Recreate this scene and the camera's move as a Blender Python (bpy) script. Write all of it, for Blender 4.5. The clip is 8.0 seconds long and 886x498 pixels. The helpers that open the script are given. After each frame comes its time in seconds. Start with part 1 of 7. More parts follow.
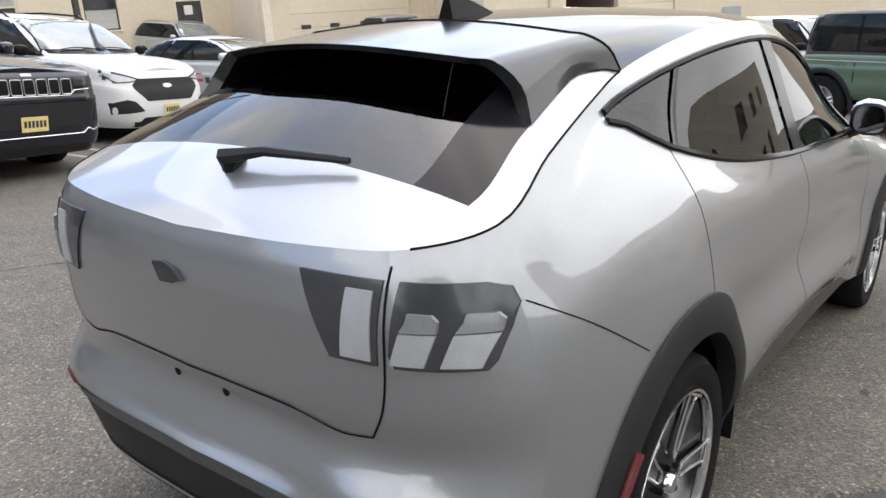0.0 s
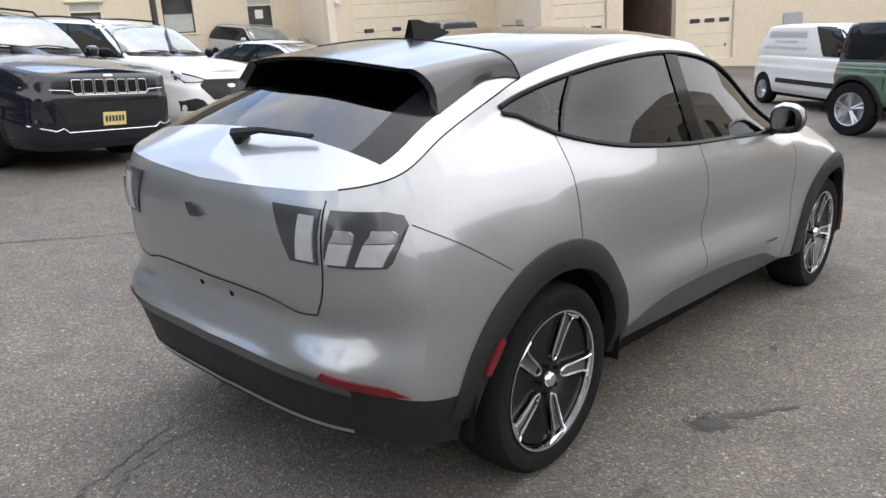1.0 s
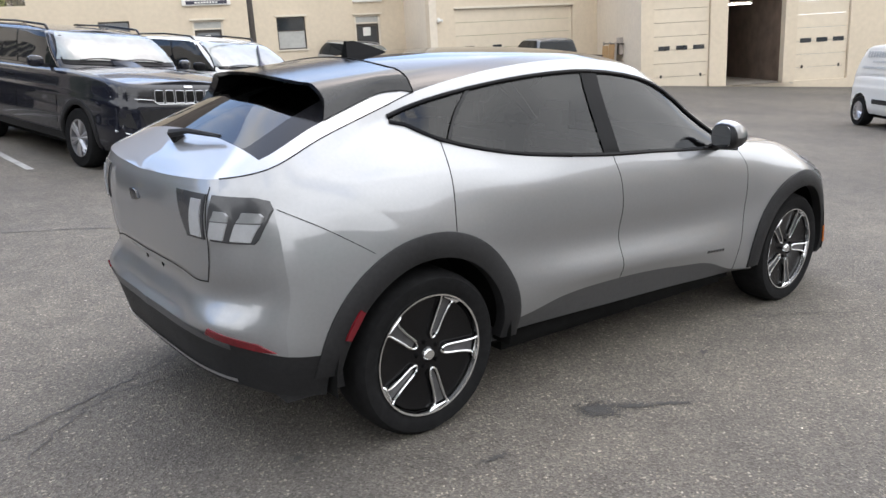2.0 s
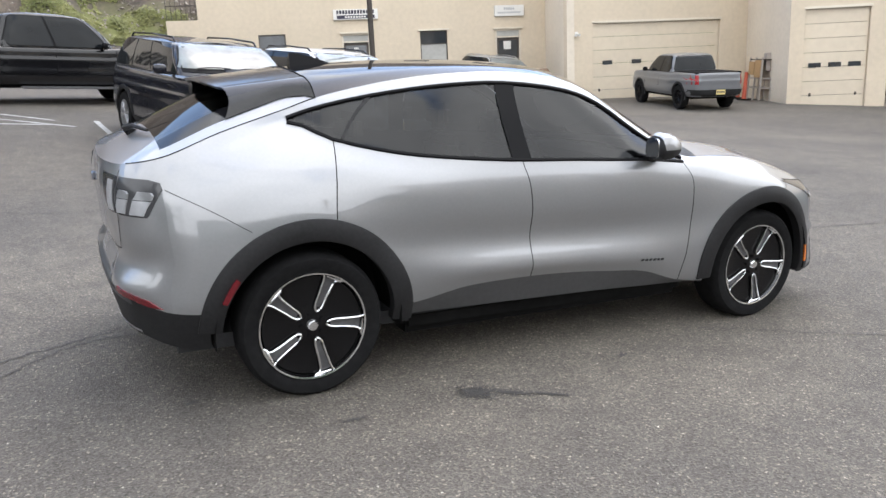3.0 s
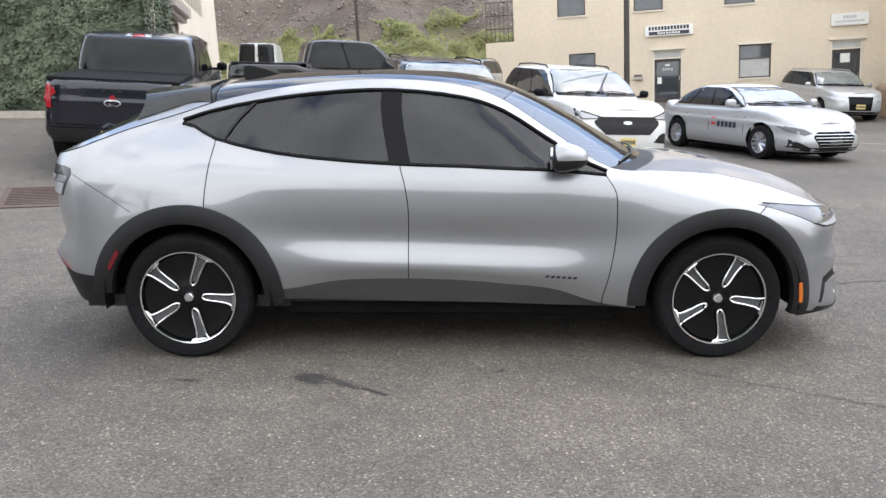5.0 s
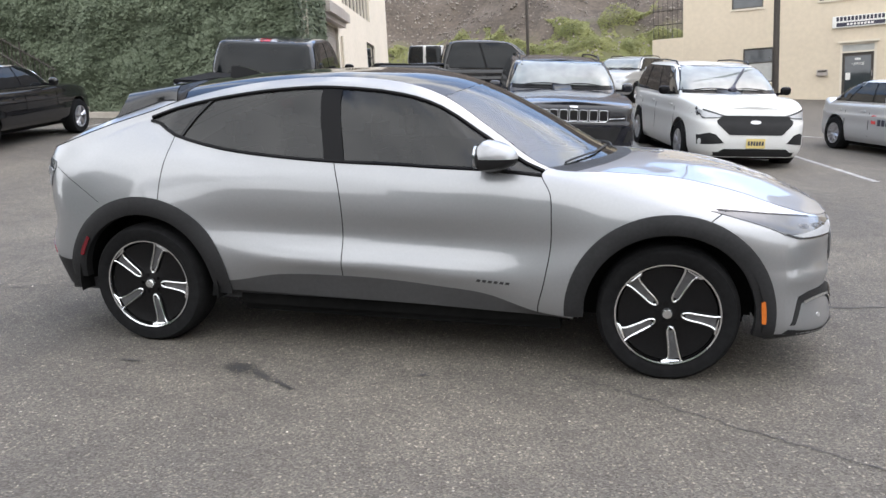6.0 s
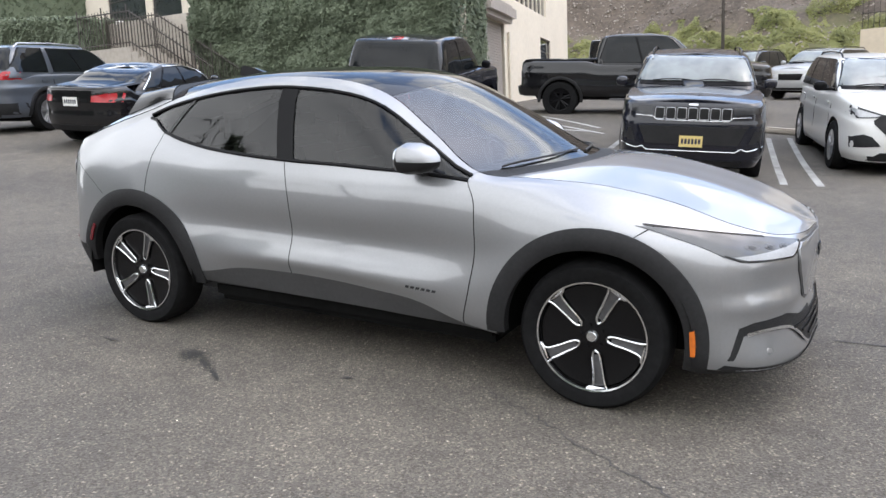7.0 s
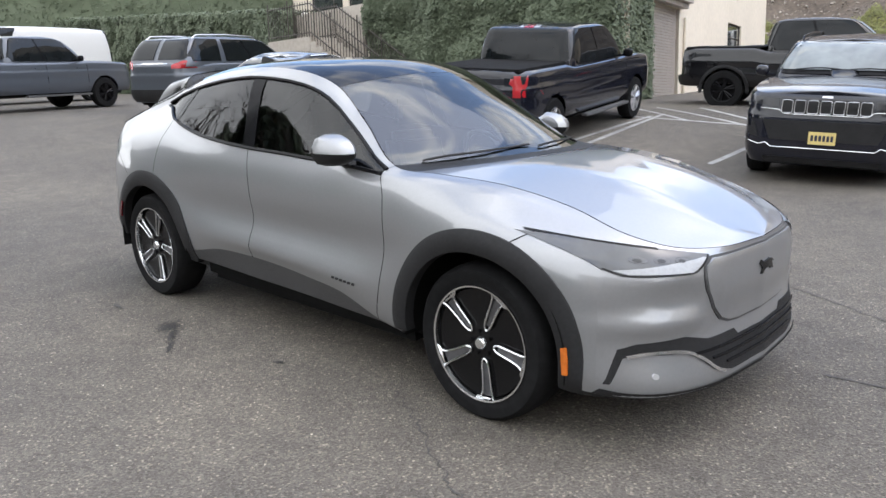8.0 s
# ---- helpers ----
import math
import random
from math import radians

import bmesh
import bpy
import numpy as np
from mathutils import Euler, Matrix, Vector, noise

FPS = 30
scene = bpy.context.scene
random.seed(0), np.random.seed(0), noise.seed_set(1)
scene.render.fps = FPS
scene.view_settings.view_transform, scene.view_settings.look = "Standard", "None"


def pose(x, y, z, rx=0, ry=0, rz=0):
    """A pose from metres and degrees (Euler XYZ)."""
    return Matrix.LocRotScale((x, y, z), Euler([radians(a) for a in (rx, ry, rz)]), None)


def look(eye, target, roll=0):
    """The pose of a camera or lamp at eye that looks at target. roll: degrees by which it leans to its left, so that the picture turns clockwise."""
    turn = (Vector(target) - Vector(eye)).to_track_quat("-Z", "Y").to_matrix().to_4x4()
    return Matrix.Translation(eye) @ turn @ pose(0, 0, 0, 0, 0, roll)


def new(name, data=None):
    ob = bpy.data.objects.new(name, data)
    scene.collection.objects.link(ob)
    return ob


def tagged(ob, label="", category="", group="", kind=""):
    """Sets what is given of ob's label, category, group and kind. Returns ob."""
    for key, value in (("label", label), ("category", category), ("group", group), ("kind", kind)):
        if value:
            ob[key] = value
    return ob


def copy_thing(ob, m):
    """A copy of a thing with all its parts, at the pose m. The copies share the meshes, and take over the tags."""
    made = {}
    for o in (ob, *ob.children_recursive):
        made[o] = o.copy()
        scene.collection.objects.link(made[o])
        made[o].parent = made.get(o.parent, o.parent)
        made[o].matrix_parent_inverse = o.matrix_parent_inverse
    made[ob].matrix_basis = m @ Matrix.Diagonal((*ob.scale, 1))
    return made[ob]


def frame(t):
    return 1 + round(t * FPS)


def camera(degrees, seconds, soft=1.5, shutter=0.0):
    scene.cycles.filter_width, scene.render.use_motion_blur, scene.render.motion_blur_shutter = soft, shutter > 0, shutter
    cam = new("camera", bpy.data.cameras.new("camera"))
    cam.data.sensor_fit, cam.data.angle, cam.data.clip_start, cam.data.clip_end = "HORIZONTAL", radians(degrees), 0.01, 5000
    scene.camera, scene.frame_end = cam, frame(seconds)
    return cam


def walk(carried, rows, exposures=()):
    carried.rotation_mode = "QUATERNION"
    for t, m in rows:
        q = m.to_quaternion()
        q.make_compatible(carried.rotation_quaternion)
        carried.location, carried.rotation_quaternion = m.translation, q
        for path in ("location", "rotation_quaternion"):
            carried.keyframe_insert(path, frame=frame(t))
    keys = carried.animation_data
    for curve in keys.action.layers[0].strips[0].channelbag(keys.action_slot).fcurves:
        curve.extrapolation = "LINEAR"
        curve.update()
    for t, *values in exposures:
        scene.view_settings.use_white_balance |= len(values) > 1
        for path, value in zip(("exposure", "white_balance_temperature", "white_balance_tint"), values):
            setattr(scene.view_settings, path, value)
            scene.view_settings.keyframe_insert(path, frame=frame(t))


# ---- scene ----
cam = camera(59.7, 8.0)
METRES, EYE, TILT, LEAN, TURN = 10.060, 1.521, 0.0, 0.0, -52.8
START_X, START_Y = -3.304, -1.490
ROWS = [
    (0.0, 0.0, 0.0, 0.0, 0.02, -15.9, -0.08),
    (0.5, 0.0142, -0.0443, 0.0027, 2.27, -16.03, -0.16),
    (1.0, 0.0429, -0.0801, 0.0054, 4.94, -15.71, -0.36),
    (1.5, 0.0814, -0.0997, 0.0056, 8.72, -15.21, -0.5),
    (2.0, 0.1358, -0.1108, 0.0076, 13.67, -14.62, -0.71),
    (3.5, 0.3274, -0.0896, 0.0082, 32.23, -13.63, -1.38),
    (4.0, 0.3826, -0.057, 0.0068, 38.81, -13.17, -1.22),
    (4.5, 0.4341, -0.0172, 0.0074, 45.38, -12.7, -0.83),
    (6.0, 0.5372, 0.1596, 0.0049, 65.94, -12.89, 0.48),
    (6.5, 0.5547, 0.228, 0.0042, 73.35, -12.99, 0.7),
    (7.0, 0.5648, 0.2966, 0.0053, 80.92, -13.05, 0.9),
    (7.5, 0.5645, 0.3676, 0.0044, 88.65, -13.31, 1.07),
    (8.0, 0.5598, 0.4357, 0.0046, 96.0, -13.66, 0.99),
]
# the lot slopes: the path was laid out square to the asphalt, SLOPE stands it upright
UP = Vector((-0.0541, 0.0431, 0.9976)).normalized()
AX = (Vector((1, 0, 0)) - UP * UP.x).normalized()
SLOPE = Matrix((AX, UP.cross(AX), UP)).to_4x4()
walk(cam, [(t, SLOPE @ pose(START_X, START_Y, EYE, TILT, LEAN, TURN) @ pose(METRES * x, METRES * y, METRES * z, 90 + pitch, roll, yaw)) for t, x, y, z, yaw, pitch, roll in ROWS],
     exposures=((0.0, 1.56, 6480, 10), (2.0, 1.62, 6340, 10), (4.5, 1.72, 6240, 10), (6.0, 1.6, 6310, 10), (8.0, 1.56, 6250, 10)))

# ---- light ----
world = bpy.data.worlds.new("world")
scene.world = world
world.use_nodes = True
wn, wl = world.node_tree.nodes, world.node_tree.links
sky = wn.new("ShaderNodeTexSky")
sky.sky_type, sky.sun_disc = "NISHITA", False
sky.sun_elevation, sky.sun_rotation = radians(62), radians(65)
sky.air_density, sky.dust_density = 1.0, 1.5
cloud = wn.new("ShaderNodeTexNoise")
cloud.inputs["Scale"].default_value, cloud.inputs["Detail"].default_value = 2.6, 7.0
cloud.inputs["Roughness"].default_value, cloud.inputs["Distortion"].default_value = 0.55, 0.6
cover = wn.new("ShaderNodeValToRGB")
cover.color_ramp.elements[0].position, cover.color_ramp.elements[1].position = 0.40, 0.53
shade = wn.new("ShaderNodeTexNoise")
shade.inputs["Scale"].default_value, shade.inputs["Detail"].default_value = 4.5, 6.0
tone = wn.new("ShaderNodeValToRGB")
tone.color_ramp.elements[0].position, tone.color_ramp.elements[1].position = 0.3, 0.7
tone.color_ramp.elements[0].color = (4.4, 4.45, 4.55, 1)
tone.color_ramp.elements[1].color = (7.0, 6.97, 6.9, 1)
mix = wn.new("ShaderNodeMix")
mix.data_type = "RGBA"
# cloud thickens towards the horizon and away from the hill
where, height, thin = wn.new("ShaderNodeTexCoord"), wn.new("ShaderNodeVectorMath"), wn.new("ShaderNodeMath")
height.operation = "DOT_PRODUCT"
height.inputs[1].default_value = (0.0, -0.14, -0.14)
thin.inputs[1].default_value = 0.11
thick = wn.new("ShaderNodeMath")
wl.new(where.outputs["Generated"], height.inputs[0])
wl.new(height.outputs["Value"], thin.inputs[0])
wl.new(thin.outputs[0], thick.inputs[0])
wl.new(cloud.outputs[0], thick.inputs[1])
wl.new(thick.outputs[0], cover.inputs[0])
wl.new(shade.outputs[0], tone.inputs[0])
wl.new(cover.outputs[0], mix.inputs[0])
wl.new(sky.outputs[0], mix.inputs[6])
wl.new(tone.outputs[0], mix.inputs[7])
wl.new(mix.outputs[2], wn["Background"].inputs[0])
wn["Background"].inputs[1].default_value = 0.14
sun = new("sun", bpy.data.lights.new("sun", "SUN"))
sun.data.energy, sun.data.angle, sun.data.color = 0.5, radians(90), (1.0, 0.97, 0.93)
sun.matrix_world = look((0, 0, 0), (-math.sin(radians(65)) * math.cos(radians(62)), -math.cos(radians(65)) * math.cos(radians(62)), -math.sin(radians(62))))


# ---- materials ----
def mat(name, color, rough=0.5, metal=0.0, coat=0.0, vary=0.0, scale=20.0, bump=0.0, bump_scale=200.0, alt=None, spec=0.5, rough_vary=0.0, per_piece=0.0, coat_rough=0.03, coat_ior=1.5):
    m = bpy.data.materials.new(name)
    m.use_nodes = True
    n, l = m.node_tree.nodes, m.node_tree.links
    b = n["Principled BSDF"]
    b.inputs["Base Color"].default_value = (*color, 1)
    b.inputs["Roughness"].default_value, b.inputs["Metallic"].default_value = rough, metal
    b.inputs["Coat Weight"].default_value, b.inputs["Coat Roughness"].default_value = coat, coat_rough
    b.inputs["Specular IOR Level"].default_value, b.inputs["Coat IOR"].default_value = spec, coat_ior
    tc = n.new("ShaderNodeTexCoord")
    if vary or alt:
        fine, broad = n.new("ShaderNodeTexNoise"), n.new("ShaderNodeTexNoise")
        fine.inputs["Scale"].default_value, fine.inputs["Detail"].default_value = scale, 6
        broad.inputs["Scale"].default_value, broad.inputs["Detail"].default_value = scale * 0.08, 4
        for x in (fine, broad):
            l.new(tc.outputs["Object"], x.inputs["Vector"])
        add = n.new("ShaderNodeMath")
        add.operation = "ADD"
        l.new(fine.outputs[0], add.inputs[0])
        l.new(broad.outputs[0], add.inputs[1])
        ramp = n.new("ShaderNodeMapRange")
        ramp.inputs[1].default_value, ramp.inputs[2].default_value = 0.7, 1.3
        l.new(add.outputs[0], ramp.inputs[0])
        mx = n.new("ShaderNodeMix")
        mx.data_type = "RGBA"
        other = alt or tuple(min(1, c * (1 + vary)) for c in color)
        mx.inputs[6].default_value = (*(c if alt else c * (1 - vary) for c in color), 1)
        mx.inputs[7].default_value = (*other, 1)
        l.new(ramp.outputs[0], mx.inputs[0])
        out = mx.outputs[2]
        if per_piece:
            info, hsv, mr = n.new("ShaderNodeObjectInfo"), n.new("ShaderNodeHueSaturation"), n.new("ShaderNodeMapRange")
            mr.inputs[3].default_value, mr.inputs[4].default_value = 1 - per_piece, 1 + per_piece
            l.new(info.outputs["Random"], mr.inputs[0])
            l.new(mr.outputs[0], hsv.inputs["Value"])
            l.new(out, hsv.inputs["Color"])
            out = hsv.outputs[0]
        l.new(out, b.inputs["Base Color"])
        if rough_vary:
            rr = n.new("ShaderNodeMapRange")
            rr.inputs[3].default_value, rr.inputs[4].default_value = max(0, rough - rough_vary), min(1, rough + rough_vary)
            l.new(broad.outputs[0], rr.inputs[0])
            l.new(rr.outputs[0], b.inputs["Roughness"])
    if bump:
        bn, bp = n.new("ShaderNodeTexNoise"), n.new("ShaderNodeBump")
        bn.inputs["Scale"].default_value, bn.inputs["Detail"].default_value = bump_scale, 5
        bp.inputs["Strength"].default_value, bp.inputs["Distance"].default_value = bump, 0.01
        l.new(tc.outputs["Object"], bn.inputs["Vector"])
        l.new(bn.outputs[0], bp.inputs["Height"])
        l.new(bp.outputs[0], b.inputs["Normal"])
    return m


def glass_mat(name, tint, see, ior=1.6):
    """Tinted car glass: mirror-like gloss over a dark see-through body."""
    m = bpy.data.materials.new(name)
    m.use_nodes = True
    n, l = m.node_tree.nodes, m.node_tree.links
    n.remove(n["Principled BSDF"])
    fres, clear, gloss, blend = n.new("ShaderNodeFresnel"), n.new("ShaderNodeBsdfTransparent"), n.new("ShaderNodeBsdfGlossy"), n.new("ShaderNodeMixShader")
    fres.inputs[0].default_value = ior
    clear.inputs[0].default_value = (*(c * see for c in tint), 1)
    gloss.inputs["Roughness"].default_value = 0.0
    l.new(fres.outputs[0], blend.inputs[0])
    l.new(clear.outputs[0], blend.inputs[1])
    l.new(gloss.outputs[0], blend.inputs[2])
    l.new(blend.outputs[0], n["Material Output"].inputs[0])
    return m


SILVER = mat("silver metallic paint", (0.285, 0.29, 0.302), 0.40, 0.7, 1.0, vary=0.04, scale=900, rough_vary=0.03, coat_rough=0.015, coat_ior=1.75)
BLACK_PLASTIC = mat("grained black plastic", (0.017, 0.017, 0.018), 0.55, spec=0.22, vary=0.25, scale=60, bump=0.12, bump_scale=900)
GLOSS_BLACK = mat("gloss black", (0.008, 0.008, 0.009), 0.10, 0, 0.0, spec=0.1)
RUBBER = mat("tyre rubber", (0.011, 0.011, 0.0115), 0.85, spec=0.1, vary=0.35, scale=30, bump=0.15, bump_scale=400)
CHROME = mat("machined alloy", (0.78, 0.79, 0.8), 0.16, 1.0, vary=0.05, scale=80)
ALLOY = mat("silver alloy", (0.5, 0.5, 0.52), 0.32, 0.9, vary=0.06, scale=60)
RIM_BLACK = mat("black rim lacquer", (0.005, 0.005, 0.0055), 0.25, spec=0.25, vary=0.2, scale=30)
HEAD_LENS = mat("clear headlamp lens", (0.07, 0.073, 0.08), 0.12, 0.2, 0.5, vary=0.25, scale=9)
DARK = mat("dark underside", (0.008, 0.008, 0.008), 0.9, vary=0.3, scale=15, spec=0.08)
TRIM = mat("dark cabin trim", (0.02, 0.02, 0.022), 0.7, vary=0.3, scale=40)
GLASS_DARK = glass_mat("tinted side glass", (0.75, 0.8, 0.85), 0.16)
GLASS = glass_mat("windscreen glass", (0.85, 0.95, 0.92), 0.5, 2.25)
ROOF_GLASS = mat("dark roof glass", (0.008, 0.008, 0.009), 0.05, spec=0.45)
RED_LENS = mat("red lens", (0.12, 0.005, 0.010), 0.2, 0, 0.3, vary=0.2, scale=60)
BRIGHT_RED_LENS = mat("bright red lens", (0.34, 0.012, 0.018), 0.2, 0, 0.4, vary=0.2, scale=60)
AMBER = mat("amber lens", (0.55, 0.14, 0.015), 0.15, 0, 0.5, vary=0.15, scale=60)
CLEAR = mat("clear grey lens", (0.42, 0.43, 0.45), 0.22, 0.3, 0.4, vary=0.1, scale=300)
SMOKE = mat("smoked lens", (0.03, 0.031, 0.034), 0.12, 0.0, 0.25, vary=0.12, scale=300, spec=0.35)
YELLOW_PLATE = mat("yellow plate", (0.68, 0.55, 0.22), 0.45, vary=0.1, scale=30)
WHITE_PLATE = mat("white plate", (0.75, 0.75, 0.72), 0.45, vary=0.1, scale=30)
INK = mat("dark ink", (0.03, 0.03, 0.05), 0.6)


# ---- building blocks ----
def part(name, bm, material, parent=None, label="", smooth=True):
    me = bpy.data.meshes.new(name)
    bm.normal_update()
    bm.to_mesh(me)
    bm.free()
    if smooth:
        me.polygons.foreach_set("use_smooth", [True] * len(me.polygons))
        me.set_sharp_from_angle(angle=radians(38))
    me.materials.append(material)
    ob = new(name, me)
    if parent:
        ob.parent = parent
    if label:
        ob["label"] = label
    return ob


def thing(name, m, label, category, group="", kind=""):
    ob = new(name)
    ob.matrix_world = m
    return tagged(ob, label, category, group, kind)


def box(bm, x0, x1, y0, y1, z0, z1, bevel=0.0):
    made = bmesh.ops.create_cube(bm, size=1)["verts"]
    for v in made:
        v.co = Vector((x0 if v.co.x < 0 else x1, y0 if v.co.y < 0 else y1, z0 if v.co.z < 0 else z1))
    if bevel:
        edges = list({e for v in made for e in v.link_edges})
        bmesh.ops.bevel(bm, geom=edges, offset=bevel, segments=2, affect="EDGES", clamp_overlap=True)
    return bm


def boxed(x0, x1, y0, y1, z0, z1, bevel=0.0):
    return box(bmesh.new(), x0, x1, y0, y1, z0, z1, bevel)


def tube(bm, pts, r, sides=6, flat=1.0):
    """A rod along points."""
    rings = []
    pts = [Vector(p) for p in pts]
    for i, p in enumerate(pts):
        way = (pts[min(i + 1, len(pts) - 1)] - pts[max(i - 1, 0)]).normalized()
        side = way.cross(Vector((0, 0, 1)) if abs(way.z) < 0.9 else Vector((1, 0, 0))).normalized()
        up = side.cross(way)
        rr = r[i] if isinstance(r, (list, tuple)) else r
        rings.append([bm.verts.new(p + rr * (math.cos(2 * math.pi * k / sides) * side + flat * math.sin(2 * math.pi * k / sides) * up)) for k in range(sides)])
    for a, b in zip(rings, rings[1:]):
        for k in range(sides):
            bm.faces.new((a[k], a[(k + 1) % sides], b[(k + 1) % sides], b[k]))
    bm.faces.new(rings[0][::-1])
    bm.faces.new(rings[-1])
    return bm


def lathe(profile, n=40):
    """Turn a profile of (radius, y) round the y axis."""
    bm = bmesh.new()
    rings = [[bm.verts.new((r * math.cos(2 * math.pi * k / n), y, r * math.sin(2 * math.pi * k / n))) for k in range(n)] for r, y in profile]
    for a, b in zip(rings, rings[1:]):
        for k in range(n):
            bm.faces.new((a[k], a[(k + 1) % n], b[(k + 1) % n], b[k]))
    for ring in (rings[0], rings[-1]):
        if ring[0].co.xz.length < 0.02:
            bmesh.ops.pointmerge(bm, verts=ring, merge_co=Vector((0, ring[0].co.y, 0)))
    bmesh.ops.recalc_face_normals(bm, faces=bm.faces)
    return bm


def spline(pts, per):
    """A smooth curve through points: per samples to each stretch."""
    p = np.array(pts, float)
    d = np.linalg.norm(np.diff(p, axis=0), axis=1) ** 0.5 + 1e-6
    m = np.zeros_like(p)
    for i in range(1, len(p) - 1):
        m[i] = ((p[i] - p[i - 1]) / d[i - 1] * d[i] + (p[i + 1] - p[i]) / d[i] * d[i - 1]) / (d[i] + d[i - 1])
    m[0], m[-1] = (p[1] - p[0]) / d[0], (p[-1] - p[-2]) / d[-1]
    out = []
    for i in range(len(p) - 1):
        for k in range(per):
            t = k / per
            out.append((2 * t**3 - 3 * t**2 + 1) * p[i] + (t**3 - 2 * t**2 + t) * d[i] * m[i] + (-2 * t**3 + 3 * t**2) * p[i + 1] + (t**3 - t**2) * d[i] * m[i + 1])
    out.append(p[-1])
    return np.array(out)


def sheet(grid, flip=False):
    """A mesh from rows of points, all of one length."""
    bm = bmesh.new()
    vs = [[bm.verts.new(p) for p in row] for row in grid]
    for a, b in zip(vs, vs[1:]):
        for i in range(len(a) - 1):
            quad = (a[i], a[i + 1], b[i + 1], b[i])
            bm.faces.new(quad[::-1] if flip else quad)
    return bm


def tidy(bm, dist=0.0004):
    bmesh.ops.remove_doubles(bm, verts=bm.verts, dist=dist)
    bmesh.ops.dissolve_degenerate(bm, dist=0.0001, edges=bm.edges)
    return bm


def mirrored(bm):
    """Adds the other half, across y = 0."""
    made = bmesh.ops.duplicate(bm, geom=bm.verts[:] + bm.edges[:] + bm.faces[:])["geom"]
    for g in made:
        if isinstance(g, bmesh.types.BMVert):
            g.co.y *= -1
    bmesh.ops.reverse_faces(bm, faces=[g for g in made if isinstance(g, bmesh.types.BMFace)])
    return bm


def flipped(bm):
    for v in bm.verts:
        v.co.y *= -1
    bmesh.ops.reverse_faces(bm, faces=bm.faces)
    return bm


AXES = {"front": (Vector((-1, 0, 0)), lambda a, b: Vector((6, a, b))), "rear": (Vector((1, 0, 0)), lambda a, b: Vector((-6, a, b))),
        "right": (Vector((0, 1, 0)), lambda a, b: Vector((a, -6, b))), "left": (Vector((0, -1, 0)), lambda a, b: Vector((a, 6, b))), "top": (Vector((0, 0, -1)), lambda a, b: Vector((a, b, 6)))}


def patch(tree, outline, face, proud=0.004, depth=0.02, step=0.04):
    """A panel of the given outline laid on a body, as seen square from one side, with a turned-in rim."""
    way, start = AXES[face]
    bm = bmesh.new()
    loop = [bm.verts.new((a, b, 0)) for a, b in outline]
    bmesh.ops.triangulate(bm, faces=[bm.faces.new(loop)], ngon_method="EAR_CLIP")
    for axis, no in ((0, (1, 0, 0)), (1, (0, 1, 0))):
        lo, hi = min(o[axis] for o in outline), max(o[axis] for o in outline)
        for k in range(1, int((hi - lo) / step) + 1):
            co = [0, 0, 0]
            co[axis] = lo + k * step
            if co[axis] < hi - 0.002:
                bmesh.ops.bisect_plane(bm, geom=bm.verts[:] + bm.edges[:] + bm.faces[:], plane_co=co, plane_no=no)
    bmesh.ops.triangulate(bm, faces=[f for f in bm.faces if len(f.verts) > 4])
    for v in bm.verts:
        hit = tree.ray_cast(start(v.co.x, v.co.y), way)
        p = hit[0] if hit[0] else None
        if p is None:
            near = tree.find_nearest(start(v.co.x, v.co.y) + way * 6)
            p = near[0]
        v.co = p - way * proud
    bm.normal_update()
    if sum((f.normal for f in bm.faces), Vector()).dot(way) > 0:
        bmesh.ops.reverse_faces(bm, faces=bm.faces)
    rim = [e for e in bm.edges if e.is_boundary]
    made = bmesh.ops.extrude_edge_only(bm, edges=rim)["geom"]
    for g in made:
        if isinstance(g, bmesh.types.BMVert):
            g.co += way * depth
    bmesh.ops.recalc_face_normals(bm, faces=bm.faces)
    bm.normal_update()
    if sum((f.normal * f.calc_area() for f in bm.faces), Vector()).dot(way) > 0:
        bmesh.ops.reverse_faces(bm, faces=bm.faces)
    return bm


def ring_patch(tree, cx, cz, r0, r1, a0, a1, face, proud, depth, n=44):
    """A wheel arch trim: a ring laid on a body's side, its edges turned in."""
    way, start = AXES[face]
    grid = []
    for r, drop in ((r0, depth), (r0, 0.004), (r0 + 0.008, 0.0), ((r0 + r1) / 2, -0.004), (r1 - 0.008, 0.0), (r1, 0.004), (r1, depth)):
        row = []
        for k in range(n + 1):
            a = radians(a0 + (a1 - a0) * k / n)
            x, z = cx + r * math.cos(a), cz + r * math.sin(a)
            hit = tree.ray_cast(start(x, z), way)[0]
            y = hit.y if hit else (row[-1].y if row else tree.find_nearest(start(x, z) + way * 5.1)[0].y)
            row.append(Vector((x, y, z)) - way * proud)
        grid.append([p + way * drop for p in row])
    return sheet(grid, flip=face == "right")


def ring_outline(cx, cz, r0, r1, a0, a1, n=28):
    out = [(cx + r1 * math.cos(radians(a0 + (a1 - a0) * k / n)), cz + r1 * math.sin(radians(a0 + (a1 - a0) * k / n))) for k in range(n + 1)]
    return out + [(cx + r0 * math.cos(radians(a1 + (a0 - a1) * k / n)), cz + r0 * math.sin(radians(a1 + (a0 - a1) * k / n))) for k in range(n + 1)]


def rounded(x0, x1, z0, z1, r, n=4):
    out = []
    for cx, cz, a in ((x1 - r, z1 - r, 0), (x0 + r, z1 - r, 90), (x0 + r, z0 + r, 180), (x1 - r, z0 + r, 270)):
        out += [(cx + r * math.cos(radians(a + 90 * k / n)), cz + r * math.sin(radians(a + 90 * k / n))) for k in range(n + 1)]
    return out


